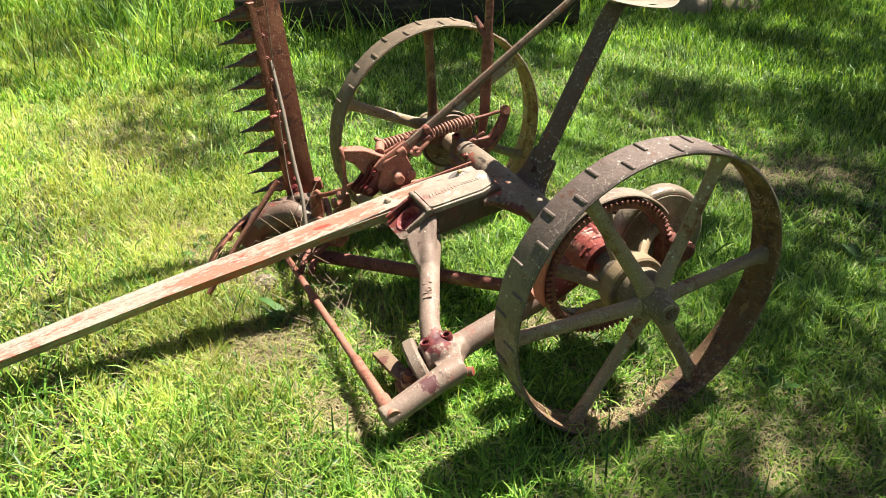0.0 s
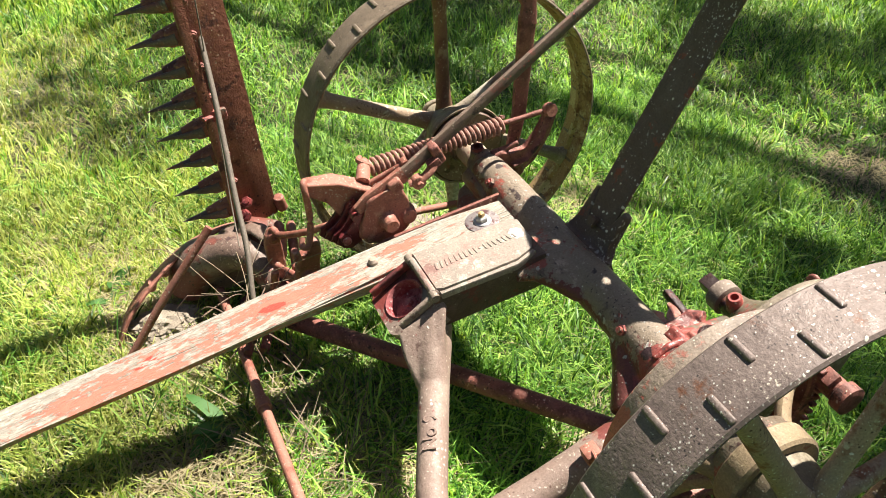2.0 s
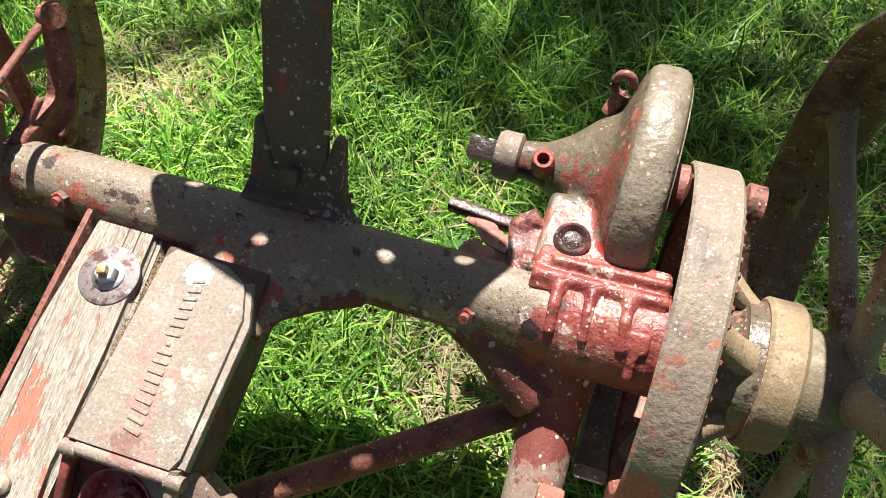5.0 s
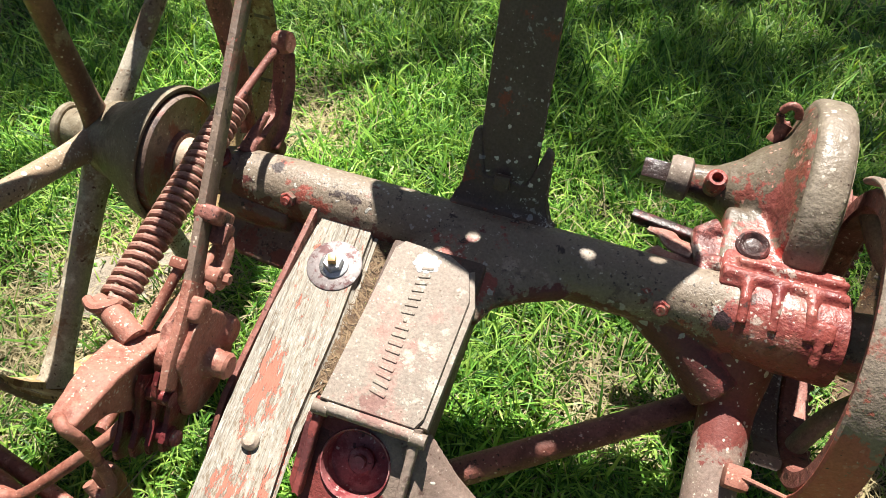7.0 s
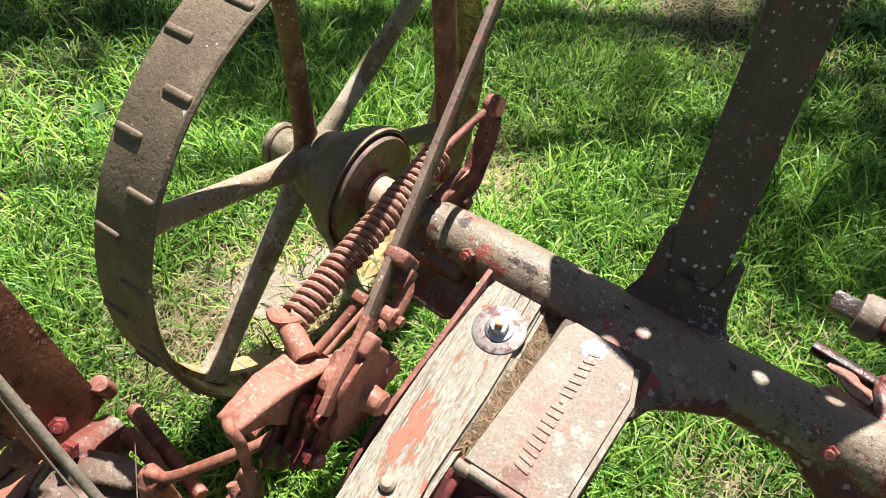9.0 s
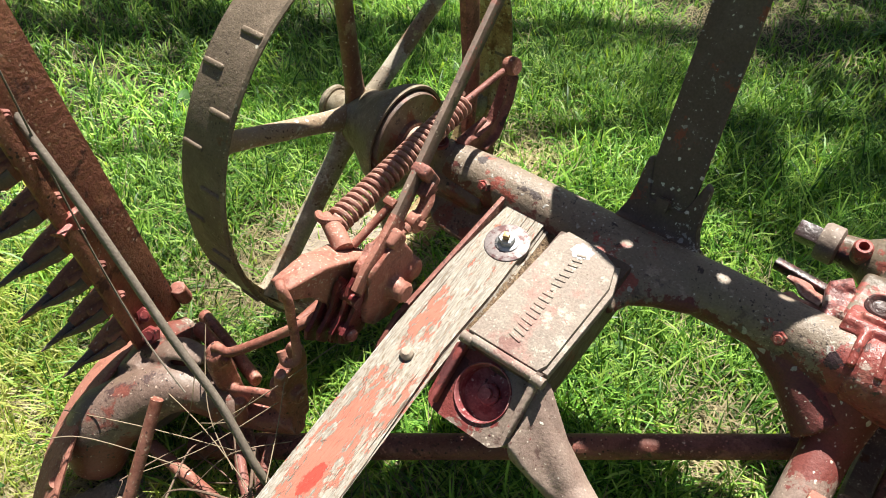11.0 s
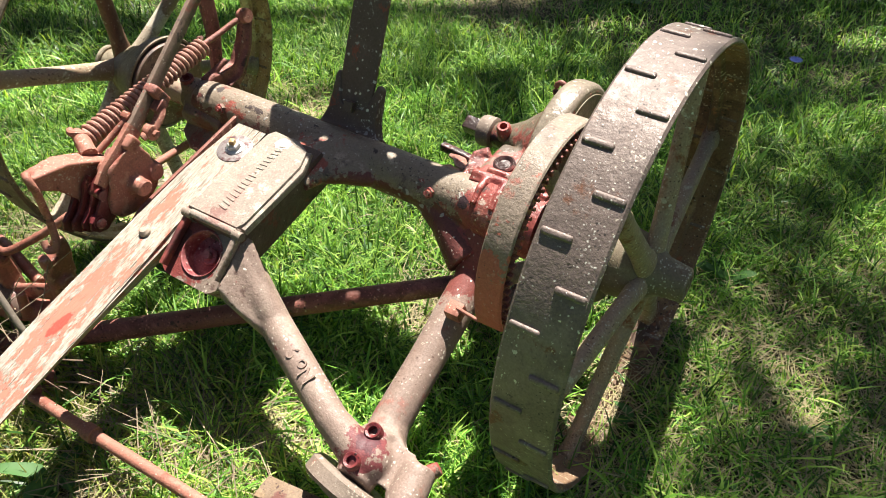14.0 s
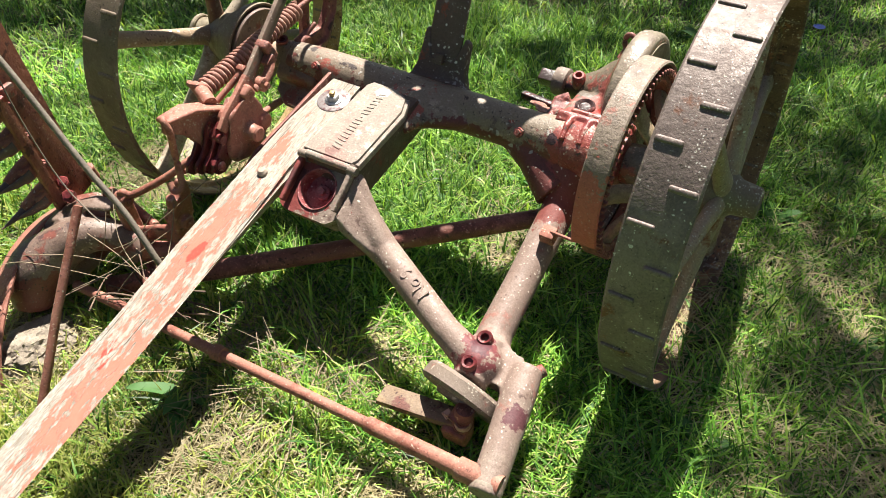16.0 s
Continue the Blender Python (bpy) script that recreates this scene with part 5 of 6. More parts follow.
# pitman crank below the frame
D = Vector((-0.16, -0.88, -0.46)).normalized()
O = Vector((0.370, -0.500, 0.118))
bm = bmesh.new()
lathe(bm, [(-0.024, 0.0), (-0.024, 0.080), (-0.017, 0.087), (0.006, 0.088), (0.012, 0.082), (0.012, 0.05), (0.02, 0.045), (0.02, 0.0)], O, D, 40)
part("crank_disc", bm, casting, mower, "dusty crank flywheel")
bm = bmesh.new()
lathe(bm, [(0.0, 0.02), (0.05, 0.019), (0.052, 0.012)], O + D * 0.015 + Vector((0.03, 0, 0.02)), D, 18)
tube(bm, [O + D * 0.05 + Vector((0.035, 0, -0.005)), O + D * 0.05 + Vector((0.04, 0.0, 0.05))], [0.022, 0.018], 16)
part("crank_pin", bm, red_brown, mower)
bm = bmesh.new()
tube(bm, [O + D * 0.045 + Vector((0.03, 0, 0.0)), (0.310, -0.553, 0.100), (0.225, -0.560, 0.092)], [(0.009, 0.022), (0.009, 0.024), (0.008, 0.024)], 12, power=0.5)
part("pitman_head", bm, pitman_tan, mower, "dull tan-brown flat pitman head")
bm = bmesh.new()
block(bm, (0.392, -0.556, 0.082), (0.052, 0.034, 0.040), Matrix.Rotation(radians(16), 4, "X"), 0.009, 3)
tube(bm, [(0.402, -0.548, 0.085), (0.403, -0.552, 0.108)], [0.019, 0.018], 18)
part("pitman_box", bm, red_brown, mower, "red-brown pitman bearing box")
bm = bmesh.new()
lathe(bm, [(0, 0.0165), (0.016, 0.016), (0.018, 0.0145), (0.016, 0.0105), (-0.004, 0.009), (-0.004, 0.0)], (0.403, -0.551, 0.104), (0.05, -0.25, 0.96), 22)
part("oil_cup", bm, yoke_rust, mower)
bolt("pitman_bolt", (0.366, -0.545, 0.102), (0.1, -0.3, 0.95), 0.012, yoke_rust, mower, 0.012, 4)
for x, y, z in ((0.378, -0.428, 0.213), (0.378, -0.489, 0.203)):
    bm = bmesh.new()
    lathe(bm, [(-0.05, 0.018), (0.006, 0.0155), (0.009, 0.013), (0.007, 0.0085), (-0.02, 0.0075), (-0.02, 0.0)], (x, y, z), (0, -0.3, 0.95), 20)
    part("oil_tube", bm, dark_maroon, mower)
bm = bmesh.new()
lathe(bm, [(0, 0.014), (0.018, 0.012), (0.02, 0.0)], (0.484, -0.418, 0.165), (0.5, 0.6, 0.3), 14)
part("arm_plug", bm, red_paint, mower)

# coupling rod along the front, drag tube across below
bm = bmesh.new()
tube(bm, [(-0.56, -0.646, 0.072), (-0.12, -0.645, 0.091), (0.27, -0.642, 0.109)], 0.0115, 14)
tube(bm, [(0.25, -0.642, 0.108), (0.42, -0.642, 0.116), (0.455, -0.642, 0.118)], [0.0155, 0.0165, 0.016], 16)
tube(bm, [(-0.135, -0.645, 0.091), (-0.11, -0.645, 0.092)], 0.0165, 14)
tube(bm, [(0.445, -0.642, 0.117), (0.53, -0.641, 0.121)], [0.021, 0.021], 18)
part("coupling_rod", bm, orange_rust, mower, "rusty round steel rod")
bm = bmesh.new()
lathe(bm, [(0, 0.0285), (0.006, 0.031), (0.012, 0.031), (0.016, 0.026)], (0.505, -0.640, 0.1125), (0.05, -0.93, -0.36), 24)
part("arm_collar", bm, casting, mower)
bm = bmesh.new()
tube(bm, [(-0.52, -0.592, 0.042), (-0.30, -0.453, 0.090), (0.30, -0.072, 0.222), (0.35, -0.04, 0.233)], [0.024, 0.023, 0.020, 0.020], 18)
part("drag_tube", bm, red_brown, mower, "dark red-brown steel tube")

# lift linkage on the far side
bm = bmesh.new()
tube(bm, [(-0.300, -0.295, 0.452), (-0.330, -0.15, 0.537), (-0.44, 0.39, 0.855), (-0.52, 0.78, 1.085)], [(0.0165, 0.0065), (0.0150, 0.0065), (0.0125, 0.006), (0.0115, 0.006)], 12, side=(0, -0.5, 0.86), power=0.4)
part("lift_lever", bm, lever_iron, mower, "long flat rusty lift lever")
bm = bmesh.new()
a, b = Vector((-0.397, -0.300, 0.452)), Vector((-0.408, 0.045, 0.496))
u, v = basis(b - a)
pts = []
for k in range(27 * 10 + 1):
    w = math.tau * k / 10
    pts.append(a + (b - a) * (k / 270) + (u * math.cos(w) + v * math.sin(w)) * 0.0185)
tube(bm, pts, 0.0048, 8, side=tuple((b - a).normalized()))
part("lift_spring", bm, spring_rust, mower, "rusty coil spring")
bm = bmesh.new()
tube(bm, curve_points([(-0.405, -0.02, 0.495), (-0.40, 0.08, 0.507), (-0.392, 0.13, 0.52), (-0.386, 0.158, 0.522)], 4), 0.0065, 10)
part("spring_rod", bm, red_brown, mower)
bm = bmesh.new()
tube(bm, [(-0.345, -0.335, 0.452), (-0.375, -0.322, 0.462), (-0.412, -0.308, 0.462)], [0.016, 0.016, 0.011], 14)
tube(bm, curve_points([(-0.418, -0.315, 0.47), (-0.40, -0.325, 0.475), (-0.385, -0.31, 0.47), (-0.39, -0.295, 0.455)], 4), 0.007, 8)
part("spring_pin", bm, orange_rust, mower)
bm = bmesh.new()
m = axes((-0.388, 0, 0), (0, 1, 0), (0, 0, 1))
plate(bm, [(0.01, 0.405), (0.05, 0.372), (0.09, 0.366), (0.128, 0.395), (0.160, 0.455), (0.174, 0.51), (0.168, 0.528), (0.148, 0.530), (0.138, 0.505), (0.128, 0.470), (0.10, 0.432), (0.06, 0.425), (0.03, 0.438), (0.012, 0.43)], m, 0.020, 0.005)
tube(bm, [(-0.374, 0.06, 0.395), (-0.374, 0.10, 0.405), (-0.375, 0.14, 0.46), (-0.376, 0.155, 0.51)], [(0.006, 0.008)] * 4, 10)
tube(bm, [(-0.396, 0.012, 0.425), (-0.392, 0.045, 0.436), (-0.382, 0.075, 0.455)], [0.010, 0.009, 0.006], 10)
tube(bm, [(-0.402, 0.080, 0.378), (-0.370, 0.080, 0.378)], 0.014, 12)
bracket = part("spring_bracket", bm, red_brown, mower, "curved red-brown bracket hooked to the spring", remesh=0.0028, relax=2)
bm = bmesh.new()
lathe(bm, [(-0.012, 0.006), (-0.012, 0.015), (-0.006, 0.0175), (0.006, 0.0175), (0.012, 0.015), (0.012, 0.0)], (-0.385, 0.155, 0.526), (1, 0, 0.25), 18)
part("knob", bm, orange_rust, bracket)
bm = bmesh.new()
tube(bm, [(-0.43, 0.085, 0.40), (-0.435, 0.10, 0.50), (-0.455, 0.108, 0.74)], [(0.014, 0.008), (0.018, 0.009), (0.022, 0.010)], 12, side=(0, 1, 0), power=0.5)
tube(bm, [(-0.452, 0.108, 0.72), (-0.46, 0.11, 0.80), (-0.47, 0.112, 1.10)], [(0.022, 0.010), (0.014, 0.009), (0.012, 0.009)], 12, side=(0, 1, 0), power=0.5)
tube(bm, [(-0.455, 0.11, 0.76), (-0.475, 0.085, 0.80), (-0.485, 0.07, 0.835)], [(0.016, 0.009), (0.012, 0.008), (0.004, 0.004)], 10, side=(0, 1, 0), power=0.6)
part("hand_lever", bm, red_brown, mower, "upright forked red-brown hand lever")

bm = bmesh.new()
m = axes((-0.338, 0, 0), (0, 1, 0), (0, 0, 1))
plate(bm, [(-0.474, 0.455), (-0.470, 0.480), (-0.452, 0.488), (-0.40, 0.474), (-0.315, 0.435), (-0.285, 0.41), (-0.285, 0.355), (-0.355, 0.335), (-0.395, 0.342), (-0.392, 0.385), (-0.42, 0.425), (-0.45, 0.445)], m, 0.014, 0.004)
tube(bm, [(-0.340, -0.468, 0.481), (-0.342, -0.40, 0.474), (-0.348, -0.31, 0.432)], [(0.006, 0.018), (0.006, 0.026), (0.006, 0.03)], 12, power=0.5)
part("lift_arm", bm, orange_rust, mower, "orange-rusted lift arm plate", remesh=0.003, relax=2)
for x in (-0.338, -0.322, -0.306, -0.292):
    bm = bmesh.new()
    m = axes((x, 0, 0), (0, 1, 0), (0, 0, 1))
    d = 0.6 * (x + 0.315)
    plate(bm, [(-0.428 + d, 0.342), (-0.415 + d, 0.328), (-0.395 + d, 0.324), (-0.372 + d, 0.338), (-0.356 + d, 0.375), (-0.350 + d, 0.415), (-0.362 + d, 0.432), (-0.378 + d, 0.420), (-0.388 + d, 0.390), (-0.405 + d, 0.368), (-0.424 + d, 0.358)], m, 0.0075, 0.002)
    part("lift_pawl", bm, dark_maroon, mower, "oily maroon pawl leaf")
bm = bmesh.new()
tube(bm, [(-0.345, -0.395, 0.352), (-0.284, -0.395, 0.352)], 0.013, 14)
tube(bm, [(-0.342, -0.370, 0.400), (-0.286, -0.370, 0.400)], 0.010, 14)
part("pawl_pin", bm, dark_maroon, mower)
bm = bmesh.new()
lathe(bm, [(0, 0.010), (0.006, 0.011), (0.010, 0.008), (0.011, 0.0)], (-0.286, -0.395, 0.350), (1, 0, 0), 8)
part("pawl_nut", bm, red_paint, mower)
bm = bmesh.new()
m = axes((-0.298, 0, 0), (0, 1, 0), (0, 0, 1))
plate(bm, [(-0.352, 0.438), (-0.342, 0.448), (-0.310, 0.455), (-0.290, 0.468), (-0.268, 0.462), (-0.250, 0.425), (-0.240, 0.39), (-0.246, 0.355), (-0.272, 0.332), (-0.31, 0.322), (-0.348, 0.330), (-0.366, 0.352), (-0.364, 0.385), (-0.350, 0.41)], m, 0.040, 0.010)
tube(bm, [(-0.305, -0.304, 0.388), (-0.276, -0.302, 0.388), (-0.262, -0.300, 0.386)], [0.030, 0.020, 0.017], 20)
tube(bm, [(-0.300, -0.252, 0.385), (-0.272, -0.250, 0.385)], [0.024, 0.018], 16)
part("lift_quadrant", bm, yoke_rust, mower, "red-brown rounded cast quadrant", remesh=0.003, relax=4)
bm = bmesh.new()
lathe(bm, [(0, 0.0175), (0.008, 0.0175), (0.012, 0.014), (0.012, 0.0)], (-0.262, -0.300, 0.386), (1, 0, 0), 20)
part("quadrant_pin", bm, orange_rust, mower)
bm = bmesh.new()
tube(bm, [(-0.290, -0.368, 0.420), (-0.291, -0.345, 0.438), (-0.296, -0.300, 0.458), (-0.303, -0.255, 0.482)], [(0.012, 0.0065), (0.017, 0.007), (0.020, 0.0075), (0.020, 0.008)], 12, side=(0, -0.6, 0.8), power=0.5)
part("lever_foot", bm, orange_rust, mower, "stepped salmon-rusted foot of the lift lever")
bm = bmesh.new()
block(bm, (-0.292, -0.281, 0.466), (0.030, 0.032, 0.030), Matrix.Rotation(radians(28), 4, "X"), 0.008, 3)
part("lever_boss", bm, orange_rust, mower)
bm = bmesh.new()
ringc = Vector((-0.300, -0.180, 0.508))
block(bm, ringc + Vector((0.004, 0.0, 0.0)), (0.034, 0.022, 0.050), Matrix.Rotation(radians(30), 4, "X"), 0.007, 3)
block(bm, ringc + Vector((0.016, -0.010, -0.018)), (0.024, 0.030, 0.022), Matrix.Rotation(radians(30), 4, "X"), 0.006)
block(bm, ringc + Vector((0.014, -0.014, -0.020)), (0.026, 0.012, 0.012), Matrix.Rotation(radians(30), 4, "X"), 0.004)
bmesh.ops.translate(bm, vec=(-0.020, 0.006, 0.004), verts=bm.verts)
part("lever_clamp", bm, red_brown, mower, "red clamp round the lift lever")
bm = bmesh.new()
tube(bm, curve_points([(-0.290, -0.188, 0.492), (-0.284, -0.198, 0.480), (-0.284, -0.218, 0.464), (-0.290, -0.246, 0.454)], 4), [(0.008, 0.012)] * 13, 12)
lathe(bm, [(-0.010, 0.0), (-0.010, 0.016), (0.008, 0.016), (0.010, 0.013), (0.010, 0.0)], (-0.284, -0.226, 0.458), (1, 0, 0), 20)
lathe(bm, [(0.010, 0.008), (0.018, 0.007), (0.018, 0.0)], (-0.284, -0.226, 0.458), (1, 0, 0), 6)
bmesh.ops.translate(bm, vec=(-0.012, 0.003, 0.0), verts=bm.verts)
part("clamp_link", bm, orange_rust, mower)
bm = bmesh.new()
tube(bm, [(-0.343, -0.318, 0.448), (-0.326, -0.244, 0.492)], 0.0068, 12)
block(bm, (-0.326, -0.243, 0.493), (0.022, 0.014, 0.022), Matrix.Rotation(radians(25), 4, "X"), 0.003)
part("tie_rod", bm, orange_rust, mower)
bm = bmesh.new()
tube(bm, curve_points([(-0.345, -0.462, 0.482), (-0.330, -0.472, 0.488), (-0.322, -0.470, 0.462), (-0.335, -0.462, 0.41), (-0.335, -0.462, 0.36), (-0.33, -0.47, 0.325), (-0.345, -0.48, 0.315), (-0.358, -0.476, 0.33)], 5), 0.0075, 10)
part("hook_link", bm, orange_rust, mower, "rusty s-shaped hook link")
bm = bmesh.new()
tube(bm, curve_points([(-0.475, -0.505, 0.250), (-0.486, -0.515, 0.266), (-0.475, -0.515, 0.284), (-0.455, -0.503, 0.278), (-0.40, -0.45, 0.312), (-0.355, -0.412, 0.35), (-0.335, -0.33, 0.36)], 5), 0.0085, 10)
part("hook_rod", bm, orange_rust, mower)
bm = bmesh.new()
tube(bm, [(-0.405, -0.40, 0.295), (-0.424, -0.15, 0.285), (-0.426, 0.03, 0.279)], 0.009, 12)
block(bm, (-0.426, 0.035, 0.279), (0.026, 0.02, 0.026), None, 0.004)
part("push_rod", bm, orange_rust, mower)

# cutter bar folded upright, with its guards
LEAN_BAR = Vector((-0.045, -0.118, 0.99)).normalized()
FOOT = Vector((-0.668, -0.527, 0.19))
bar = new("cutter_bar")
bar.parent = mower
tagged(bar, "red-brown sickle cutter bar folded upright")
bm = bmesh.new()
m = axes(FOOT + LEAN_BAR * 0.62, LEAN_BAR, (0.26, -0.96, -0.11))
plate(bm, [(-0.63, -0.074), (0.66, -0.062), (0.66, 0.042), (-0.63, 0.042)], m, 0.012, 0.003)
part("bar_plate", bm, bar_rust, bar)
bm = bmesh.new()
plate(bm, [(-0.60, -0.012), (0.64, -0.012), (0.64, 0.014), (-0.60, 0.014)], m @ Matrix.Translation((0, 0.038, 0.016)), 0.008, 0.002)
part("knife_back", bm, bar_rust, bar)
DOWN = Vector((-0.05, -0.98, -0.2)).normalized()
for k in range(16):
    b0 = FOOT + LEAN_BAR * (0.055 + 0.0762 * k) + Vector((0.002, -0.05, 0))
    bm = bmesh.new()
    w = LEAN_BAR
    pts = [b0 + DOWN * s for s in (-0.02, 0.012, 0.036, 0.064, 0.092, 0.114)]
    tube(bm, pts, [(0.013, 0.018), (0.012, 0.015), (0.0095, 0.0115), (0.0068, 0.0078), (0.0040, 0.0045), (0.0010, 0.0010)], 12, side=(1, 0, 0), power=0.8)
    tube(bm, [b0 + DOWN * 0.005 + Vector((0.024, 0, 0)), b0 + DOWN * 0.045 + Vector((0.018, 0, 0)), b0 + DOWN * 0.075 + Vector((0.006, 0, 0))], [(0.005, 0.014), (0.005, 0.009), (0.002, 0.003)], 10, side=(1, 0, 0))
    guard = part("guard", bm, guard_iron, bar)
    bm = bmesh.new()
    block(bm, b0 + DOWN * 0.004 + Vector((0.006, 0, 0)), (0.034, 0.046, 0.040), Matrix.Rotation(radians(11), 4, "X"), 0.012, 3)
    tube(bm, [b0 + DOWN * -0.015, b0 + DOWN * 0.020, b0 + DOWN * 0.052], [(0.020, 0.029), (0.0165, 0.0225), (0.0112, 0.0138)], 12, side=(1, 0, 0), power=0.8)
    part("guard_heel", bm, bar_rust, guard, "red-brown guard heel")
    bolt("guard_bolt", FOOT + LEAN_BAR * (0.055 + 0.0762 * k) + Vector((0.010, -0.018, 0)), (1, 0, 0), 0.010, red_brown, bar, 0.008)
for k in (3, 8):
    bm = bmesh.new()
    b0 = FOOT + LEAN_BAR * (0.09 + 0.0762 * k) + Vector((0.022, -0.012, 0))
    block(bm, b0, (0.014, 0.040, 0.030), Matrix.Rotation(radians(7), 4, "X"), 0.005)
    tube(bm, [b0 + Vector((0.0, -0.02, 0)), b0 + Vector((0.012, -0.04, 0.0))], [(0.006, 0.014), (0.004, 0.012)], 10)
    part("knife_clip", bm, red_paint if k < 4 else red_brown, bar)

# inner shoe at the foot of the bar
bm = bmesh.new()
bmesh.ops.create_uvsphere(bm, u_segments=28, v_segments=16, radius=1.0, matrix=Matrix.Translation((-0.625, -0.600, 0.110)) @ Matrix.Rotation(radians(-16), 4, "Z") @ Matrix.Rotation(radians(14), 4, "X") @ Matrix.Diagonal((0.055, 0.125, 0.078, 1)))
tube(bm, curve_points([(-0.618, -0.725, 0.04), (-0.625, -0.690, 0.115), (-0.600, -0.645, 0.150), (-0.555, -0.590, 0.180), (-0.505, -0.548, 0.170), (-0.450, -0.522, 0.130)], 4), [0.040, 0.048, 0.054, 0.058, 0.060, 0.061, 0.060, 0.058, 0.056, 0.053, 0.050, 0.047, 0.044, 0.041, 0.039, 0.038, 0.037, 0.036, 0.036, 0.036, 0.036], 18)
tube(bm, [(-0.655, -0.47, 0.14), (-0.645, -0.53, 0.16), (-0.615, -0.60, 0.16)], [(0.04, 0.035), (0.05, 0.045), (0.05, 0.05)], 16)
tube(bm, [(-0.635, -0.56, 0.20), (-0.56, -0.535, 0.235), (-0.51, -0.52, 0.235)], [(0.012, 0.03), (0.010, 0.026), (0.008, 0.02)], 14)
part("inner_shoe", bm, shoe_iron, mower, "rounded brown cast inner shoe", remesh=0.005, relax=5)
bm = bmesh.new()
tube(bm, curve_points([(-0.705, -0.50, 0.16), (-0.690, -0.60, 0.17), (-0.660, -0.70, 0.155), (-0.615, -0.79, 0.115), (-0.57, -0.865, 0.06), (-0.545, -0.90, 0.0)], 6), (0.006, 0.040), 12, side=(-0.35, -0.55, 0.75), power=0.5)
part("shoe_runner", bm, orange_rust, mower, "curved rusty shoe runner")
bm = bmesh.new()
tube(bm, [(-0.60, -0.805, 0.10), (-0.585, -0.80, 0.125)], [0.014, 0.010], 10)
tube(bm, [(-0.62, -0.765, 0.12), (-0.60, -0.765, 0.14)], [0.013, 0.009], 10)
part("runner_lug", bm, orange_rust, mower)
bm = bmesh.new()
m = axes((-0.478, -0.515, 0.215), (0, 1, 0.1), (0, 0, 1))
plate(bm, [(-0.022, -0.10), (0.020, -0.10), (0.020, 0.03), (0.016, 0.050), (0.0, 0.062), (-0.016, 0.056), (-0.022, 0.03)], m, 0.020, 0.006)
m = axes((-0.362, -0.468, 0.248), (0, 1, 0), (0.05, 0, 1))
plate(bm, [(-0.028, -0.11), (0.024, -0.11), (0.024, 0.0), (0.034, 0.035), (0.030, 0.07), (0.014, 0.074), (0.0, 0.045), (-0.018, 0.036), (-0.028, 0.0)], m, 0.026, 0.006)
tube(bm, [(-0.395, -0.475, 0.225), (-0.335, -0.470, 0.225)], 0.016, 14)
tube(bm, [(-0.495, -0.515, 0.265), (-0.462, -0.515, 0.265)], 0.017, 14)
tube(bm, [(-0.47, -0.52, 0.17), (-0.42, -0.50, 0.185), (-0.37, -0.48, 0.19)], [(0.022, 0.010), (0.020, 0.010), (0.022, 0.012)], 12)
tube(bm, [(-0.43, -0.535, 0.135), (-0.425, -0.53, 0.20)], [0.012, 0.010], 10)
tube(bm, [(-0.60, -0.475, 0.205), (-0.545, -0.480, 0.200), (-0.49, -0.495, 0.19)], [(0.018, 0.014), (0.015, 0.012), (0.014, 0.012)], 12)
tube(bm, [(-0.49, -0.53, 0.12), (-0.40, -0.50, 0.135), (-0.35, -0.475, 0.15)], [0.026, 0.024, 0.026], 14)
tube(bm, [(-0.345, -0.495, 0.285), (-0.338, -0.50, 0.315)], [0.012, 0.010], 10)
tube(bm, [(-0.685, -0.440, 0.195), (-0.68, -0.452, 0.238)], 0.015, 14)
tube(bm, [(-0.655, -0.43, 0.155), (-0.56, -0.45, 0.165), (-0.46, -0.47, 0.16)], [(0.020, 0.014), (0.018, 0.013), (0.016, 0.012)], 12)
part("shoe_yoke", bm, yoke_rust, mower, "red-brown cast yoke joining shoe and frame", remesh=0.0035, relax=3)
bm = bmesh.new()
tube(bm, curve_points([(-0.42, -0.56, 0.11), (-0.36, -0.60, 0.10), (-0.28, -0.64, 0.10)], 4), 0.010, 10)
tube(bm, curve_points([(-0.45, -0.52, 0.09), (-0.38, -0.56, 0.08), (-0.30, -0.60, 0.075)], 4), 0.011, 10)
tube(bm, curve_points([(-0.37, -0.52, 0.13), (-0.34, -0.57, 0.12), (-0.31, -0.60, 0.13), (-0.29, -0.58, 0.15)], 4), 0.009, 10)
part("chain", bm, red_brown, mower)
bolt("yoke_bolt", (-0.350, -0.470, 0.225), (1, 0, 0), 0.012, orange_rust, mower, 0.012, 6)
bolt("yoke_bolt", (-0.468, -0.515, 0.265), (1, 0, 0), 0.010, orange_rust, mower, 0.010, 6)
bolt("shoe_bolt", (-0.625, -0.548, 0.235), (0.5, -0.5, 0.7), 0.016, dark_maroon, mower, 0.016)
bolt("shoe_bolt", (-0.655, -0.535, 0.255), (0.6, -0.3, 0.6), 0.014, dark_maroon, mower, 0.014)
bm = bmesh.new()
tube(bm, [(-0.39, -0.668, 0.385), (-0.365, -0.80, 0.225), (-0.34, -0.93, 0.05)], 0.009, 12)
part("grass_stick", bm, orange_rust, mower, "bare rusty iron rod standing beside the shoe")
bm = bmesh.new()
tube(bm, curve_points([(-0.735, -0.590, 0.76), (-0.70, -0.589, 0.70), (-0.58, -0.59, 0.57), (-0.44, -0.597, 0.415), (-0.355, -0.60, 0.335), (-0.285, -0.612, 0.26), (-0.262, -0.612, 0.225)], 6), 0.0066, 10)
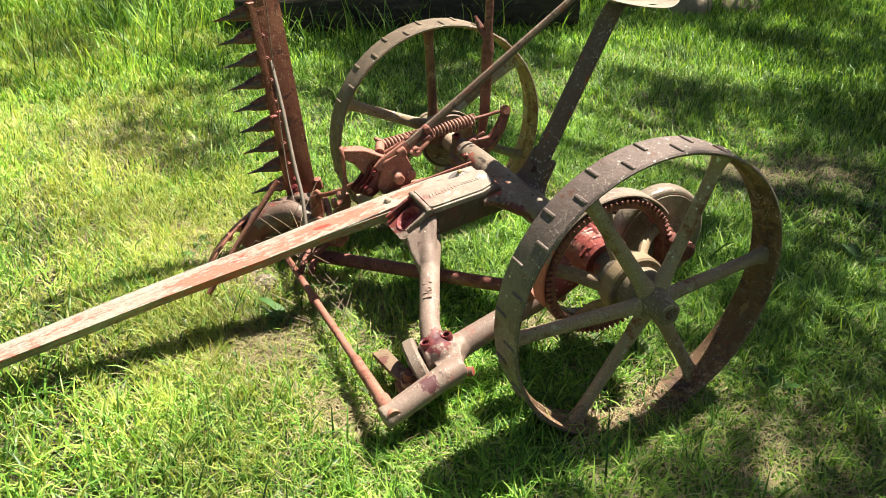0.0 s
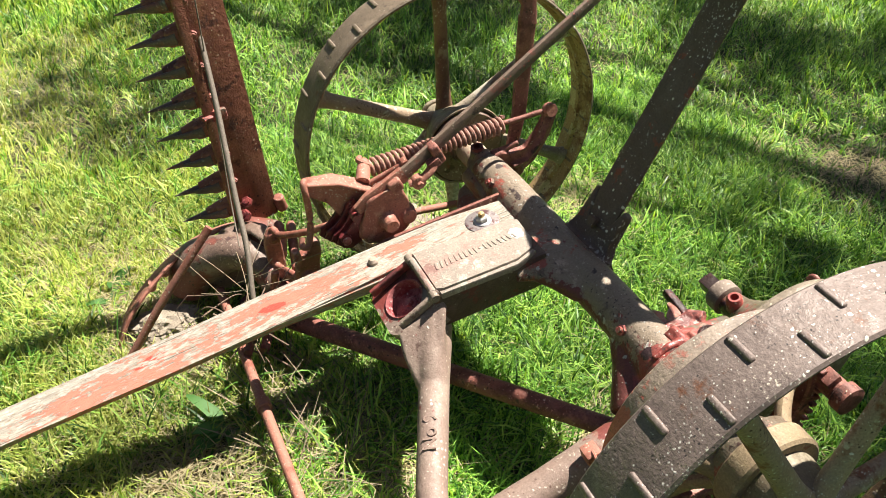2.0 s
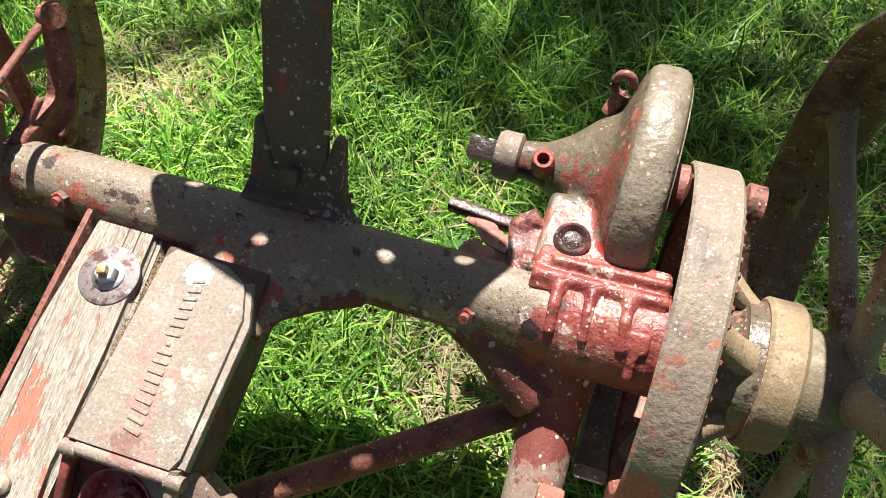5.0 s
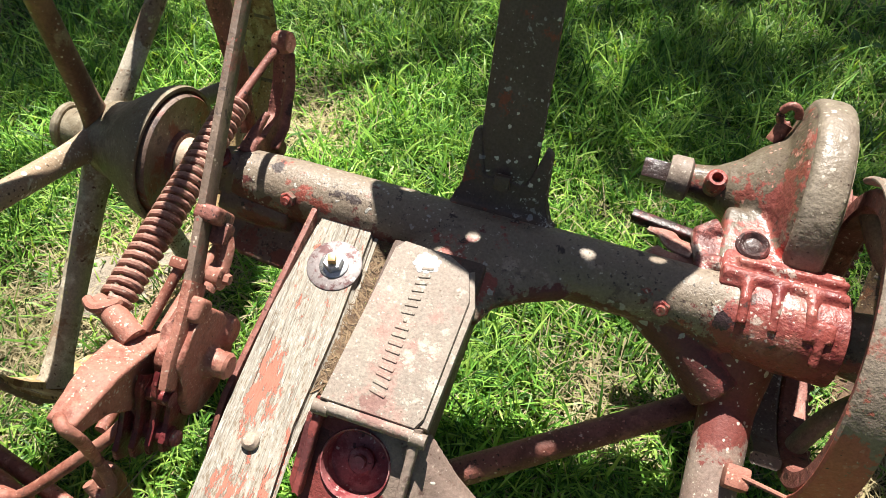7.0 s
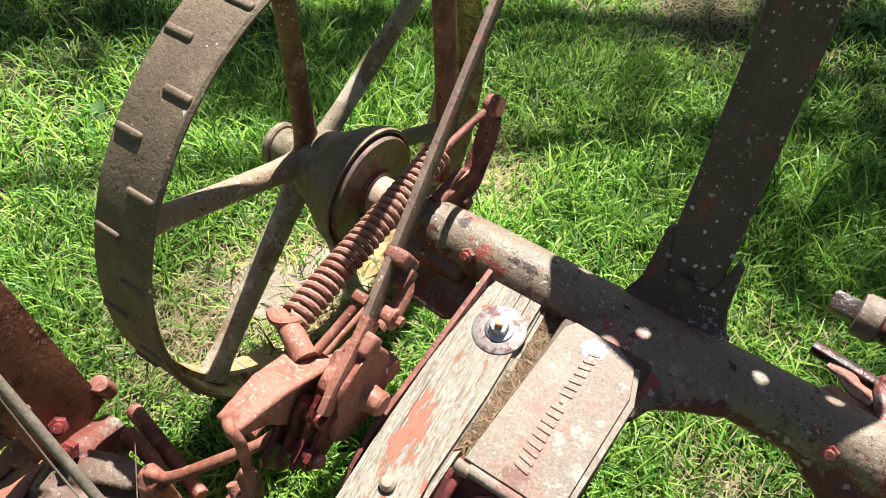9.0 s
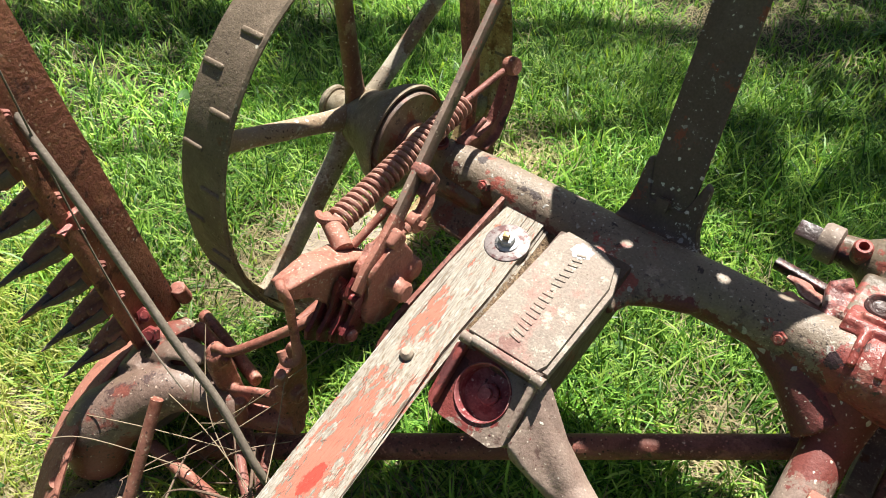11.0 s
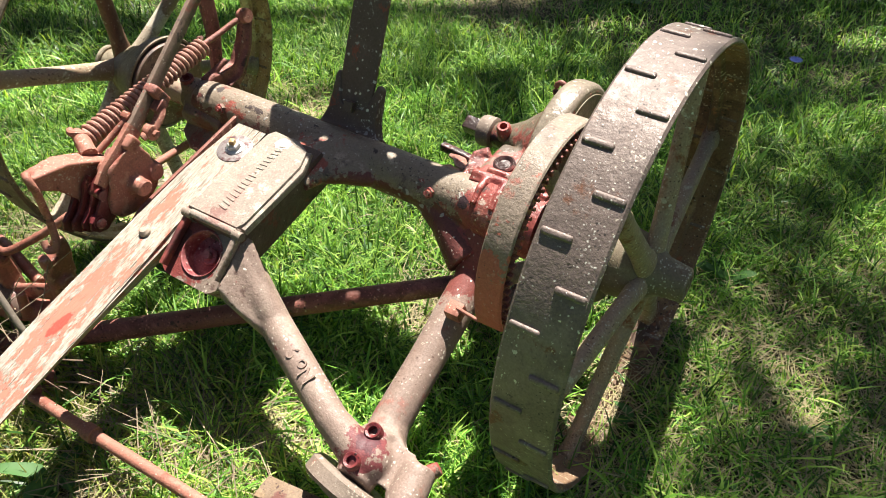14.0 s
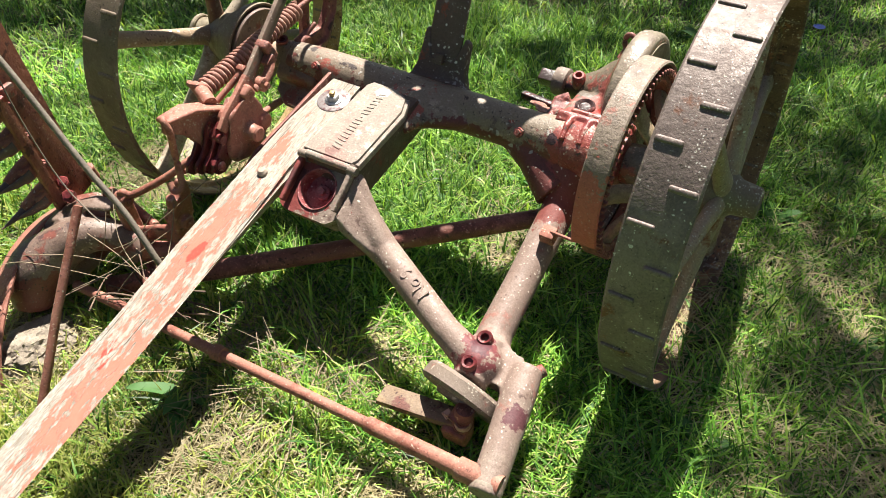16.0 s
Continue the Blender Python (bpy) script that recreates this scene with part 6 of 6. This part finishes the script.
part("cable", bm, cable_steel, mower, "stiff grey steel cable")
bm = bmesh.new()
tube(bm, curve_points([(-0.700, -0.600, 1.10), (-0.672, -0.592, 0.80), (-0.640, -0.585, 0.50), (-0.560, -0.590, 0.33), (-0.455, -0.600, 0.27)], 6), 0.0016, 6)
part("thin_wire", bm, cable_steel, mower, "thin rusty wire hanging along the cutter bar")
bm = bmesh.new()
lathe(bm, [(-0.03, 0.007), (-0.025, 0.011), (0.02, 0.011), (0.03, 0.007)], (-0.725, -0.590, 0.745), (0.5, 0, -0.6), 12)
part("cable_ferrule", bm, cable_steel, mower)


# raised number on the frame leg
def raised_text(words, m, size, depth, mat, parent, name):
    curve = bpy.data.curves.new(name, "FONT")
    curve.body, curve.size, curve.extrude = words, size, depth
    curve.align_x, curve.align_y = "CENTER", "CENTER"
    ob = new(name, curve)
    data = bpy.data.meshes.new_from_object(ob)
    bpy.data.objects.remove(ob)
    data.transform(m)
    data.materials.append(mat)
    ob = new(name, data)
    ob.parent = parent
    return ob


LEG = Vector((-0.894, 0.413, 0.173)).normalized()
FACE = (Vector((0.05, -0.35, 0.93)) - LEG * LEG.dot(Vector((0.05, -0.35, 0.93)))).normalized()
spot = Vector((0.215, -0.400, 0.228)) + FACE * 0.0246
raised_text("No 9", axes(spot + LEG * 0.008, LEG, FACE.cross(LEG)), 0.036, 0.0080, leg_casting, mower, "cast_number")

# loose dry stalks round the shoe
for k, (a, b, c) in enumerate((((-0.66, -0.72, 0.17), (-0.50, -0.66, 0.20), (-0.38, -0.58, 0.15)), ((-0.52, -0.50, 0.30), (-0.44, -0.58, 0.22), (-0.34, -0.62, 0.19)), ((-0.30, -0.40, 0.33), (-0.37, -0.52, 0.25), (-0.45, -0.62, 0.17)),
                               ((-0.58, -0.60, 0.22), (-0.44, -0.60, 0.19), (-0.30, -0.62, 0.16)), ((-0.48, -0.70, 0.14), (-0.42, -0.62, 0.17), (-0.36, -0.50, 0.22)), ((-0.62, -0.80, 0.20), (-0.55, -0.74, 0.22), (-0.40, -0.66, 0.18)),
                               ((-0.44, -0.60, 0.20), (-0.38, -0.58, 0.24), (-0.345, -0.55, 0.30)), ((-0.50, -0.62, 0.12), (-0.46, -0.60, 0.22), (-0.47, -0.57, 0.27)), ((-0.42, -0.66, 0.10), (-0.37, -0.60, 0.18), (-0.30, -0.53, 0.20)), ((-0.33, -0.50, 0.30), (-0.30, -0.55, 0.26), (-0.25, -0.62, 0.25)))):
    bm = bmesh.new()
    tube(bm, curve_points([a, b, c], 8), 0.0009, 6)
    tagged(part("dry_stalk", bm, straw), "thin dry grass stalk caught on the shoe", "straw", "stalks round the shoe")

# brown twigs lying under the tongue beside the shoe
twigs = np.random.RandomState(91)
for k in range(16):
    x, y, w = twigs.uniform(-0.50, -0.26), twigs.uniform(-0.70, -0.52), twigs.uniform(0, math.tau)
    d, L = Vector((math.cos(w), 0.7 * math.sin(w), 0.12 * twigs.normal())), twigs.uniform(0.05, 0.13)
    o = Vector((x, y, twigs.uniform(0.05, 0.15)))
    bm = bmesh.new()
    line = curve_points([o - d * L, o + Vector((twigs.normal(0, 0.012), twigs.normal(0, 0.012), 0.012)), o + d * L * 0.6 + Vector((0, 0, twigs.normal(0, 0.015))), o + d * L + Vector((twigs.normal(0, 0.02), 0, twigs.normal(0, 0.02)))], 5)
    thick_end = twigs.uniform(0.0014, 0.0034)
    tube(bm, line, [thick_end * (1 - 0.045 * i) for i in range(len(line))], 7)
    tagged(part("dry_twig", bm, twig_brown), "thin dry brown twig lying under the tongue", "twig", "twigs beside the shoe")

# litter caught between the tongue and the lid
blades("dry_litter", 1500, (-0.158, -0.108, -0.27, -0.03), (0.012, 0.035), (0.001, 0.003), (1.52, 0.08), litter_brown, "dry litter caught beside the tongue", 77, category="litter", curl=0.05)
bpy.data.objects["dry_litter"].matrix_world = pose(0, 0, 0.396, math.degrees(math.atan(0.163)))


# ---- behind the lawn ----
def timber(a, b, w, h, label):
    a, b = Vector(a), Vector(b)
    bm = bmesh.new()
    n = 14
    pts = [a + (b - a) * k / n + Vector((0.012 * math.sin(k * 1.7), 0.01 * math.cos(k * 2.3), 0.008 * math.sin(k * 2.9))) for k in range(n + 1)]
    tube(bm, pts, (h / 2, w / 2), 14, side=(0, 0, 1), power=0.5)
    ob = part("timber_beam", bm, blackened)
    return tagged(ob, label, "beam", "old timbers behind the lawn")


timber((-3.78, -0.05, 0.15), (-3.22, 2.35, 0.15), 0.28, 0.30, "dark weathered timber beam lying in the grass")
timber((-3.95, 0.05, 0.43), (-3.40, 2.45, 0.43), 0.26, 0.28, "dark weathered timber beam resting on another")
timber((-4.10, 2.95, 0.10), (-3.75, 3.5, 0.12), 0.24, 0.24, "grey-brown old timber beam half hidden by grass")


def field_stone(place, size, seed):
    g = np.random.RandomState(seed)
    bm = bmesh.new()
    bmesh.ops.create_icosphere(bm, subdivisions=4, radius=1.0)
    ways = [(Vector(g.normal(0, 1, 3)).normalized(), g.uniform(0.75, 0.95)) for _ in range(9)]
    for v in bm.verts:
        for d, cut_at in ways:
            over = v.co.dot(d) - cut_at
            if over > 0:
                v.co -= d * over * 0.85
        v.co = Vector((v.co.x * size[0], v.co.y * size[1], v.co.z * size[2])) + Vector(place)
    tagged(part("field_stone", bm, stone), "beige-brown stone half hidden in the grass", "stone", "stones behind the lawn")


field_stone((-3.30, 3.55, 0.05), (0.16, 0.22, 0.14), 3)
field_stone((-3.20, 4.02, 0.04), (0.15, 0.19, 0.12), 4)



def soil_clod(place, size, seed):
    g = np.random.RandomState(seed)
    bm = bmesh.new()
    bmesh.ops.create_icosphere(bm, subdivisions=5, radius=1.0)
    o = Vector(g.uniform(0, 50, 3))
    for v in bm.verts:
        lump = 1 + 0.22 * noise.noise(v.co * 2.3 + o) + 0.14 * noise.noise(v.co * 6 + o) + 0.09 * noise.noise(v.co * 15 + o)
        v.co = Vector((v.co.x * size[0], v.co.y * size[1], v.co.z * size[2])) * lump + Vector(place)
    tagged(part("soil_clod", bm, dry_earth), "dry beige clod of earth beside the shoe", "earth", "clods of earth")


soil_clod((-0.545, -0.790, 0.004), (0.070, 0.100, 0.042), 5)
soil_clod((-0.410, -0.720, 0.000), (0.045, 0.060, 0.030), 6)
soil_clod((-0.760, -0.050, -0.006), (0.120, 0.090, 0.028), 7)
soil_clod((-0.690, 0.060, -0.006), (0.080, 0.070, 0.024), 8)

# ---- plants ----
def rosette(place, leaves, length, width, seed, stand=0.9):
    g = np.random.RandomState(seed)
    top = new("dock_plant")
    top.location = place
    tagged(top, "broad-leaved green weed growing in the lawn", "weed", "weeds in the lawn")
    for k in range(leaves):
        yaw, rise = g.uniform(0, math.tau), g.uniform(0.35, stand)
        L, W = length * g.uniform(0.6, 1.1), width * g.uniform(0.7, 1.1)
        d = Vector((math.cos(yaw), math.sin(yaw), 0))
        s = Vector((-d.y, d.x, 0))
        bm = bmesh.new()
        rows, n, at, ang = [], 8, Vector((0, 0, 0.005)), rise
        for i in range(n + 1):
            u = i / n
            w = W / 2 * (math.sin(math.pi * min(1.0, u * 0.94 + 0.04)) ** 0.7 * (1.1 - 0.35 * u) if u > 0.18 else 0.14)
            up = Vector((0, 0, math.cos(ang))) - d * math.sin(ang) * 0.3
            wave = 0.06 * W * math.sin(9 * u + k)
            rows.append([bm.verts.new(at - s * w + up * (0.18 * w + wave)), bm.verts.new(at), bm.verts.new(at + s * w + up * (0.18 * w - wave))])
            at = at + (d * math.cos(ang) + Vector((0, 0, math.sin(ang)))) * (L / n)
            ang -= g.uniform(0.05, 0.16)
        for a, b in zip(rows, rows[1:]):
            for j in range(2):
                bm.faces.new((a[j], a[j + 1], b[j + 1], b[j]))
        part("leaf", bm, broad_leaf, top, angle=80)
    return top


for i, (x, y, n, L, W) in enumerate(((-0.19, 0.62, 3, 0.085, 0.035), (-0.16, -0.72, 8, 0.12, 0.045), (0.56, -0.39, 6, 0.07, 0.035), (0.79, -0.30, 7, 0.08, 0.035), (-0.70, -0.90, 6, 0.07, 0.028),
                                    (1.02, 0.15, 4, 0.045, 0.02), (0.95, 0.62, 4, 0.05, 0.022), (0.10, 0.30, 6, 0.07, 0.03), (-0.02, 0.12, 5, 0.06, 0.03), (0.90, -0.05, 4, 0.045, 0.02), (-0.10, 0.70, 3, 0.08, 0.032),
                                    (0.30, 1.35, 7, 0.12, 0.04), (-0.06, 1.75, 5, 0.10, 0.04), (0.62, 1.42, 5, 0.08, 0.025), (-1.45, 0.10, 6, 0.09, 0.04), (-0.95, 0.30, 6, 0.08, 0.035), (0.344, 0.12, 5, 0.06, 0.03), (0.74, 0.47, 7, 0.09, 0.035), (0.36, 1.02, 6, 0.08, 0.03), (-0.79, -0.89, 6, 0.08, 0.03), (0.60, 1.25, 6, 0.08, 0.03), (0.71, -0.01, 5, 0.06, 0.025))):
    rosette((x, y, float(ground_height(np.array(x), np.array(y)))), n, L, W, 50 + i)


def blue_flower(place):
    top = new("chicory_flower")
    top.location = place
    tagged(top, "small blue chicory flower on a thin stalk", "flower")
    bm = bmesh.new()
    tube(bm, [(0, 0, 0), (0.01, 0.005, 0.06), (0.005, 0.0, 0.11)], [0.002, 0.0016, 0.0012], 8)
    part("stalk", bm, broad_leaf, top)
    for k in range(12):
        w = math.tau * k / 12
        d, s = Vector((math.cos(w), math.sin(w), 0.25)), Vector((-math.sin(w), math.cos(w), 0))
        c = Vector((0.005, 0, 0.11))
        bm = bmesh.new()
        v = [bm.verts.new(p) for p in (c, c + d * 0.010 + s * 0.003, c + d * 0.020 + s * 0.0035, c + d * 0.020 - s * 0.0035, c + d * 0.010 - s * 0.003)]
        bm.faces.new(v)
        part("petal", bm, petal_blue, top)


blue_flower((0.615, 1.45, 0.0))


# ---- tree that shades part of the lawn ----
def shade_tree():
    top = new("tree")
    top.location = (3.4, 8.2, 0)
    tagged(top, "leafy green tree casting dappled shade over the lawn", "tree")
    g = np.random.RandomState(5)
    bm = bmesh.new()
    tube(bm, curve_points([(0, 0, -0.1), (0.05, 0.02, 2.0), (-0.1, -0.1, 4.5), (-0.3, -0.3, 7.0), (-0.5, -0.3, 9.5)], 5), [0.28 - 0.011 * k for k in range(21)], 14)
    part("trunk", bm, blackened, top)
    # clumps: place over the ground that they shade, half-widths, number of leaves
    clumps = []
    for gx, gy, rx, ry, n in ((1.30, 0.70, 0.65, 0.65, 440), (0.55, 1.30, 0.55, 0.42, 220), (-0.25, 1.22, 0.5, 0.36, 70), (-3.9, -1.25, 0.8, 0.45, 300), (1.36, -0.52, 0.58, 0.45, 360), (1.11, -0.02, 0.48, 0.48, 440), (0.56, 0.60, 0.36, 0.32, 210), (2.1, 0.1, 0.6, 1.0, 320), (-0.15, 1.75, 0.7, 0.45, 330), (0.16, 0.82, 0.42, 0.36, 240), (-1.45, 1.95, 0.6, 0.45, 460),
                             (0.5, 1.85, 0.5, 0.4, 330), (-2.05, -0.75, 0.75, 0.24, 170), (-2.2, 0.45, 0.7, 0.4, 440), (-1.30, 0.55, 0.35, 0.25, 170), (-3.2, 1.1, 0.7, 1.0, 1700), (-2.6, 1.65, 0.5, 0.4, 300), (2.4, 1.6, 1.0, 1.2, 1500), (-1.75, 3.65, 0.8, 0.55, 800), (-0.95, 2.75, 0.55, 0.45, 480), (-2.9, 4.5, 0.9, 0.8, 1100), (-2.95, 3.3, 0.5, 0.5, 480), (-2.35, 3.45, 0.4, 0.35, 300), (-3.3, 2.55, 0.45, 0.6, 420), (-2.35, 0.75, 0.5, 0.45, 420), (-2.9, -0.42, 0.55, 0.40, 150), 
                             (0.3, 2.9, 1.1, 0.8, 750), (-1.3, 4.3, 1.0, 0.7, 1200), (-0.6, 2.4, 0.7, 0.35, 500), (-4.5, 1.6, 0.9, 1.6, 3600), (-3.6, 3.6, 0.7, 0.8, 620), (-4.5, -0.6, 0.6, 0.5, 330)):
        clumps.append((gx, gy, rx, ry, n))
    verts, faces = [], []
    for gx, gy, rx, ry, n in clumps:
        h = 7.5 + g.uniform(-0.8, 0.8)
        c = Vector((gx, gy, 0)) + SUN_FROM * (h / SUN_FROM.z) - Vector(top.location)
        bm = bmesh.new()
        tube(bm, curve_points([(-0.35, -0.3, 5.5 + g.uniform(0, 3)), (c * 0.5) + Vector((0, 0, 3.2)), c], 5), [0.09 - 0.0075 * k for k in range(11)], 8)
        part("limb", bm, blackened, top)
        r = g.normal(0, 1, (n, 3))
        r /= np.linalg.norm(r, axis=1)[:, None]
        r *= g.uniform(0, 1, (n, 1)) ** 0.4
        for p in r:
            o = c + Vector((p[0] * rx, p[1] * ry, p[2] * 0.45))
            d = Vector(g.normal(0, 1, 3)).normalized()
            s = d.cross(Vector(g.normal(0, 1, 3))).normalized()
            L, W = g.uniform(0.07, 0.12), g.uniform(0.035, 0.055)
            k = len(verts)
            verts += [o, o + d * L * 0.5 + s * W, o + d * L, o + d * L * 0.5 - s * W]
            faces.append((k, k + 1, k + 2, k + 3))
    data = bpy.data.meshes.new("crown")
    data.from_pydata([tuple(v) for v in verts], [], faces)
    data.materials.append(tree_leaf)
    crown = new("crown", data)
    crown.parent = top


shade_tree()


# ---- grass ----
BARE = ((-0.70, 0.04, 0.17), (-0.76, -0.02, 0.16), (-0.80, -0.12, 0.16), (-0.79, -0.24, 0.13), (-0.55, -0.80, 0.15), (-0.03, -0.81, 0.16), (-0.57, 0.54, 0.10), (-0.45, 1.55, 0.22), (-0.40, -0.76, 0.10), (0.13, -0.46, 0.10), (0.36, -0.70, 0.12), (0.20, 0.02, 0.10), (-0.42, 1.85, 0.16))


def bareness(x, y):
    b = np.zeros_like(x)
    for cx, cy, r in BARE:
        b = np.maximum(b, np.exp(-((x - cx) ** 2 + (y - cy) ** 2) / (r * r)))
    b = np.maximum(b, 0.6 * np.exp(-((x - 1.15) ** 2 / 0.35 + (y - 0.1) ** 2 / 1.2)))
    return np.clip(b * 1.1 + 0.45 * np.clip(smooth_noise(x, y, 4.2, 4) - 0.35, 0, 1), 0, 1)


def thick(x, y):
    under_wheel = np.exp(-(((x - 0.635) / 0.085) ** 4) - ((y + 0.02) / 0.27) ** 4)
    return np.clip(1.0 - 0.85 * bareness(x, y), 0, 1) * (1 - 0.93 * under_wheel)


def clumped(x, y):
    """Grass that stands in small tufts with gaps between them."""
    return thick(x, y) * np.clip(0.58 + 0.75 * smooth_noise(x, y, 62, 41), 0.12, 1)


def thin_dry(x, y):
    return np.clip(0.20 + 0.22 * sunny(x, y) + 0.9 * bareness(x, y), 0, 1)


def sunny(x, y):
    """The drier, bleached side of the lawn."""
    return np.clip((-y - 0.30) / 0.5, 0, 1) * np.clip((0.75 - x) / 0.8, 0, 1)


def within(x, y, box, soft=0.3):
    """1 inside a box of ground, falling off over its border."""
    return np.clip(np.minimum(np.minimum(x - box[0], box[1] - x), np.minimum(y - box[2], box[3] - y)) / soft, 0, 1)


NEAR = (-1.5, 1.4, -1.35, 1.5)
lawn = (-2.7, 2.0, -1.9, 2.6)


def mid_only(x, y):
    return 1 - within(x, y, NEAR)


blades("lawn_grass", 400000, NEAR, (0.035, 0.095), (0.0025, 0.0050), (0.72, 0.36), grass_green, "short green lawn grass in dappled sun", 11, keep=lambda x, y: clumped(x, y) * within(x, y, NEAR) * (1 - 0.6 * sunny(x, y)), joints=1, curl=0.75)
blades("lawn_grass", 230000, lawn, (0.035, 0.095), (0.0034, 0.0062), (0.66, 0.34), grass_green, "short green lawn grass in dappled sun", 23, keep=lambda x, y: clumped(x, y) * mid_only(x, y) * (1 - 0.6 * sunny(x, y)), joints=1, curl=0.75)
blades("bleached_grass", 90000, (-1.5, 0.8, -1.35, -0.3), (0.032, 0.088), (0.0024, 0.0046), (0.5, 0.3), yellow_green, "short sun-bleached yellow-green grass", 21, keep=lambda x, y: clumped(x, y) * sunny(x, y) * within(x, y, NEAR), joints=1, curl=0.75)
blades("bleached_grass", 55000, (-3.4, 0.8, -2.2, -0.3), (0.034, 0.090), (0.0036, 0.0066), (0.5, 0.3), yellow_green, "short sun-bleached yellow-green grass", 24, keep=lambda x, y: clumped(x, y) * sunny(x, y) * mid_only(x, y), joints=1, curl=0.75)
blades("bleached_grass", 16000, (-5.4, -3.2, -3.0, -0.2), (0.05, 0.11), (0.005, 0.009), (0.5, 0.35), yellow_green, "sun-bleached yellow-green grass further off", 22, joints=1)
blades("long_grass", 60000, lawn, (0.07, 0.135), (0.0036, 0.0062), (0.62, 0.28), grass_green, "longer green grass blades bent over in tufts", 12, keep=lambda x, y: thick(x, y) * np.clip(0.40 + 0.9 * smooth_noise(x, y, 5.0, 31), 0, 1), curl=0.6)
blades("dry_grass", 170000, lawn, (0.03, 0.09), (0.0014, 0.0028), (1.25, 0.22), grass_dry, "dry straw-coloured thatch between the green blades", 13, keep=thin_dry, curl=0.25, lift=0.02, joints=1)
blades("dry_grass", 70000, (-1.2, 1.2, -1.2, 0.9), (0.03, 0.08), (0.0016, 0.0030), (1.30, 0.2), grass_dry, "pale dry straw lying on the bare patches", 27, keep=bareness, curl=0.2, lift=0.02, joints=1)
blades("dry_stalks", 420, (-0.28, 0.12, -0.66, -0.40), (0.12, 0.26), (0.0014, 0.0026), (1.35, 0.12), straw, "grey-brown dry stalks lying under the tongue", 33, curl=0.15, lift=0.035)
blades("far_grass", 120000, (-6.5, -2.6, -3.0, 6.0), (0.045, 0.11), (0.005, 0.010), (0.42, 0.30), grass_green, "green lawn further off", 14, joints=1)
blades("far_grass", 75000, (-2.7, 3.2, 2.5, 6.5), (0.045, 0.11), (0.005, 0.010), (0.42, 0.30), grass_green, "green lawn further off", 15, joints=1)
blades("far_grass", 40000, (-3.4, 3.0, -3.6, -1.7), (0.045, 0.11), (0.006, 0.011), (0.55, 0.3), grass_green, "green lawn further off", 28, joints=1)
blades("far_grass", 34000, (1.8, 3.6, -1.9, 2.6), (0.045, 0.11), (0.006, 0.011), (0.55, 0.3), grass_green, "green lawn further off", 29, joints=1)
blades("far_grass", 24000, (2.0, 4.5, -2.5, 2.6), (0.05, 0.11), (0.006, 0.011), (0.45, 0.3), grass_green, "green lawn further off", 16, joints=1)
blades("far_grass", 26000, (-7.0, 4.5, -5.5, -1.9), (0.06, 0.13), (0.008, 0.014), (0.5, 0.35), grass_green, "green lawn further off", 18, joints=1)
blades("far_grass", 26000, (-9.0, 9.0, 6.0, 13.0), (0.09, 0.2), (0.014, 0.024), (0.5, 0.35), grass_green, "green lawn further off", 19, joints=1)
blades("far_grass", 14000, (4.0, 9.0, -5.5, 6.5), (0.09, 0.2), (0.014, 0.024), (0.5, 0.35), grass_green, "green lawn further off", 20, joints=1)
blades("tall_grass", 16000, (-5.2, -2.95, -2.6, 5.2), (0.20, 0.42), (0.005, 0.010), (0.35, 0.25), grass_green, "tall unmown grass along the old timbers", 17, keep=lambda x, y: np.clip(0.3 + smooth_noise(x, y, 3.0, 8), 0, 1) * np.where((x > -3.95) & (y > -0.15) & (y < 2.5), 0.22, 1.0))
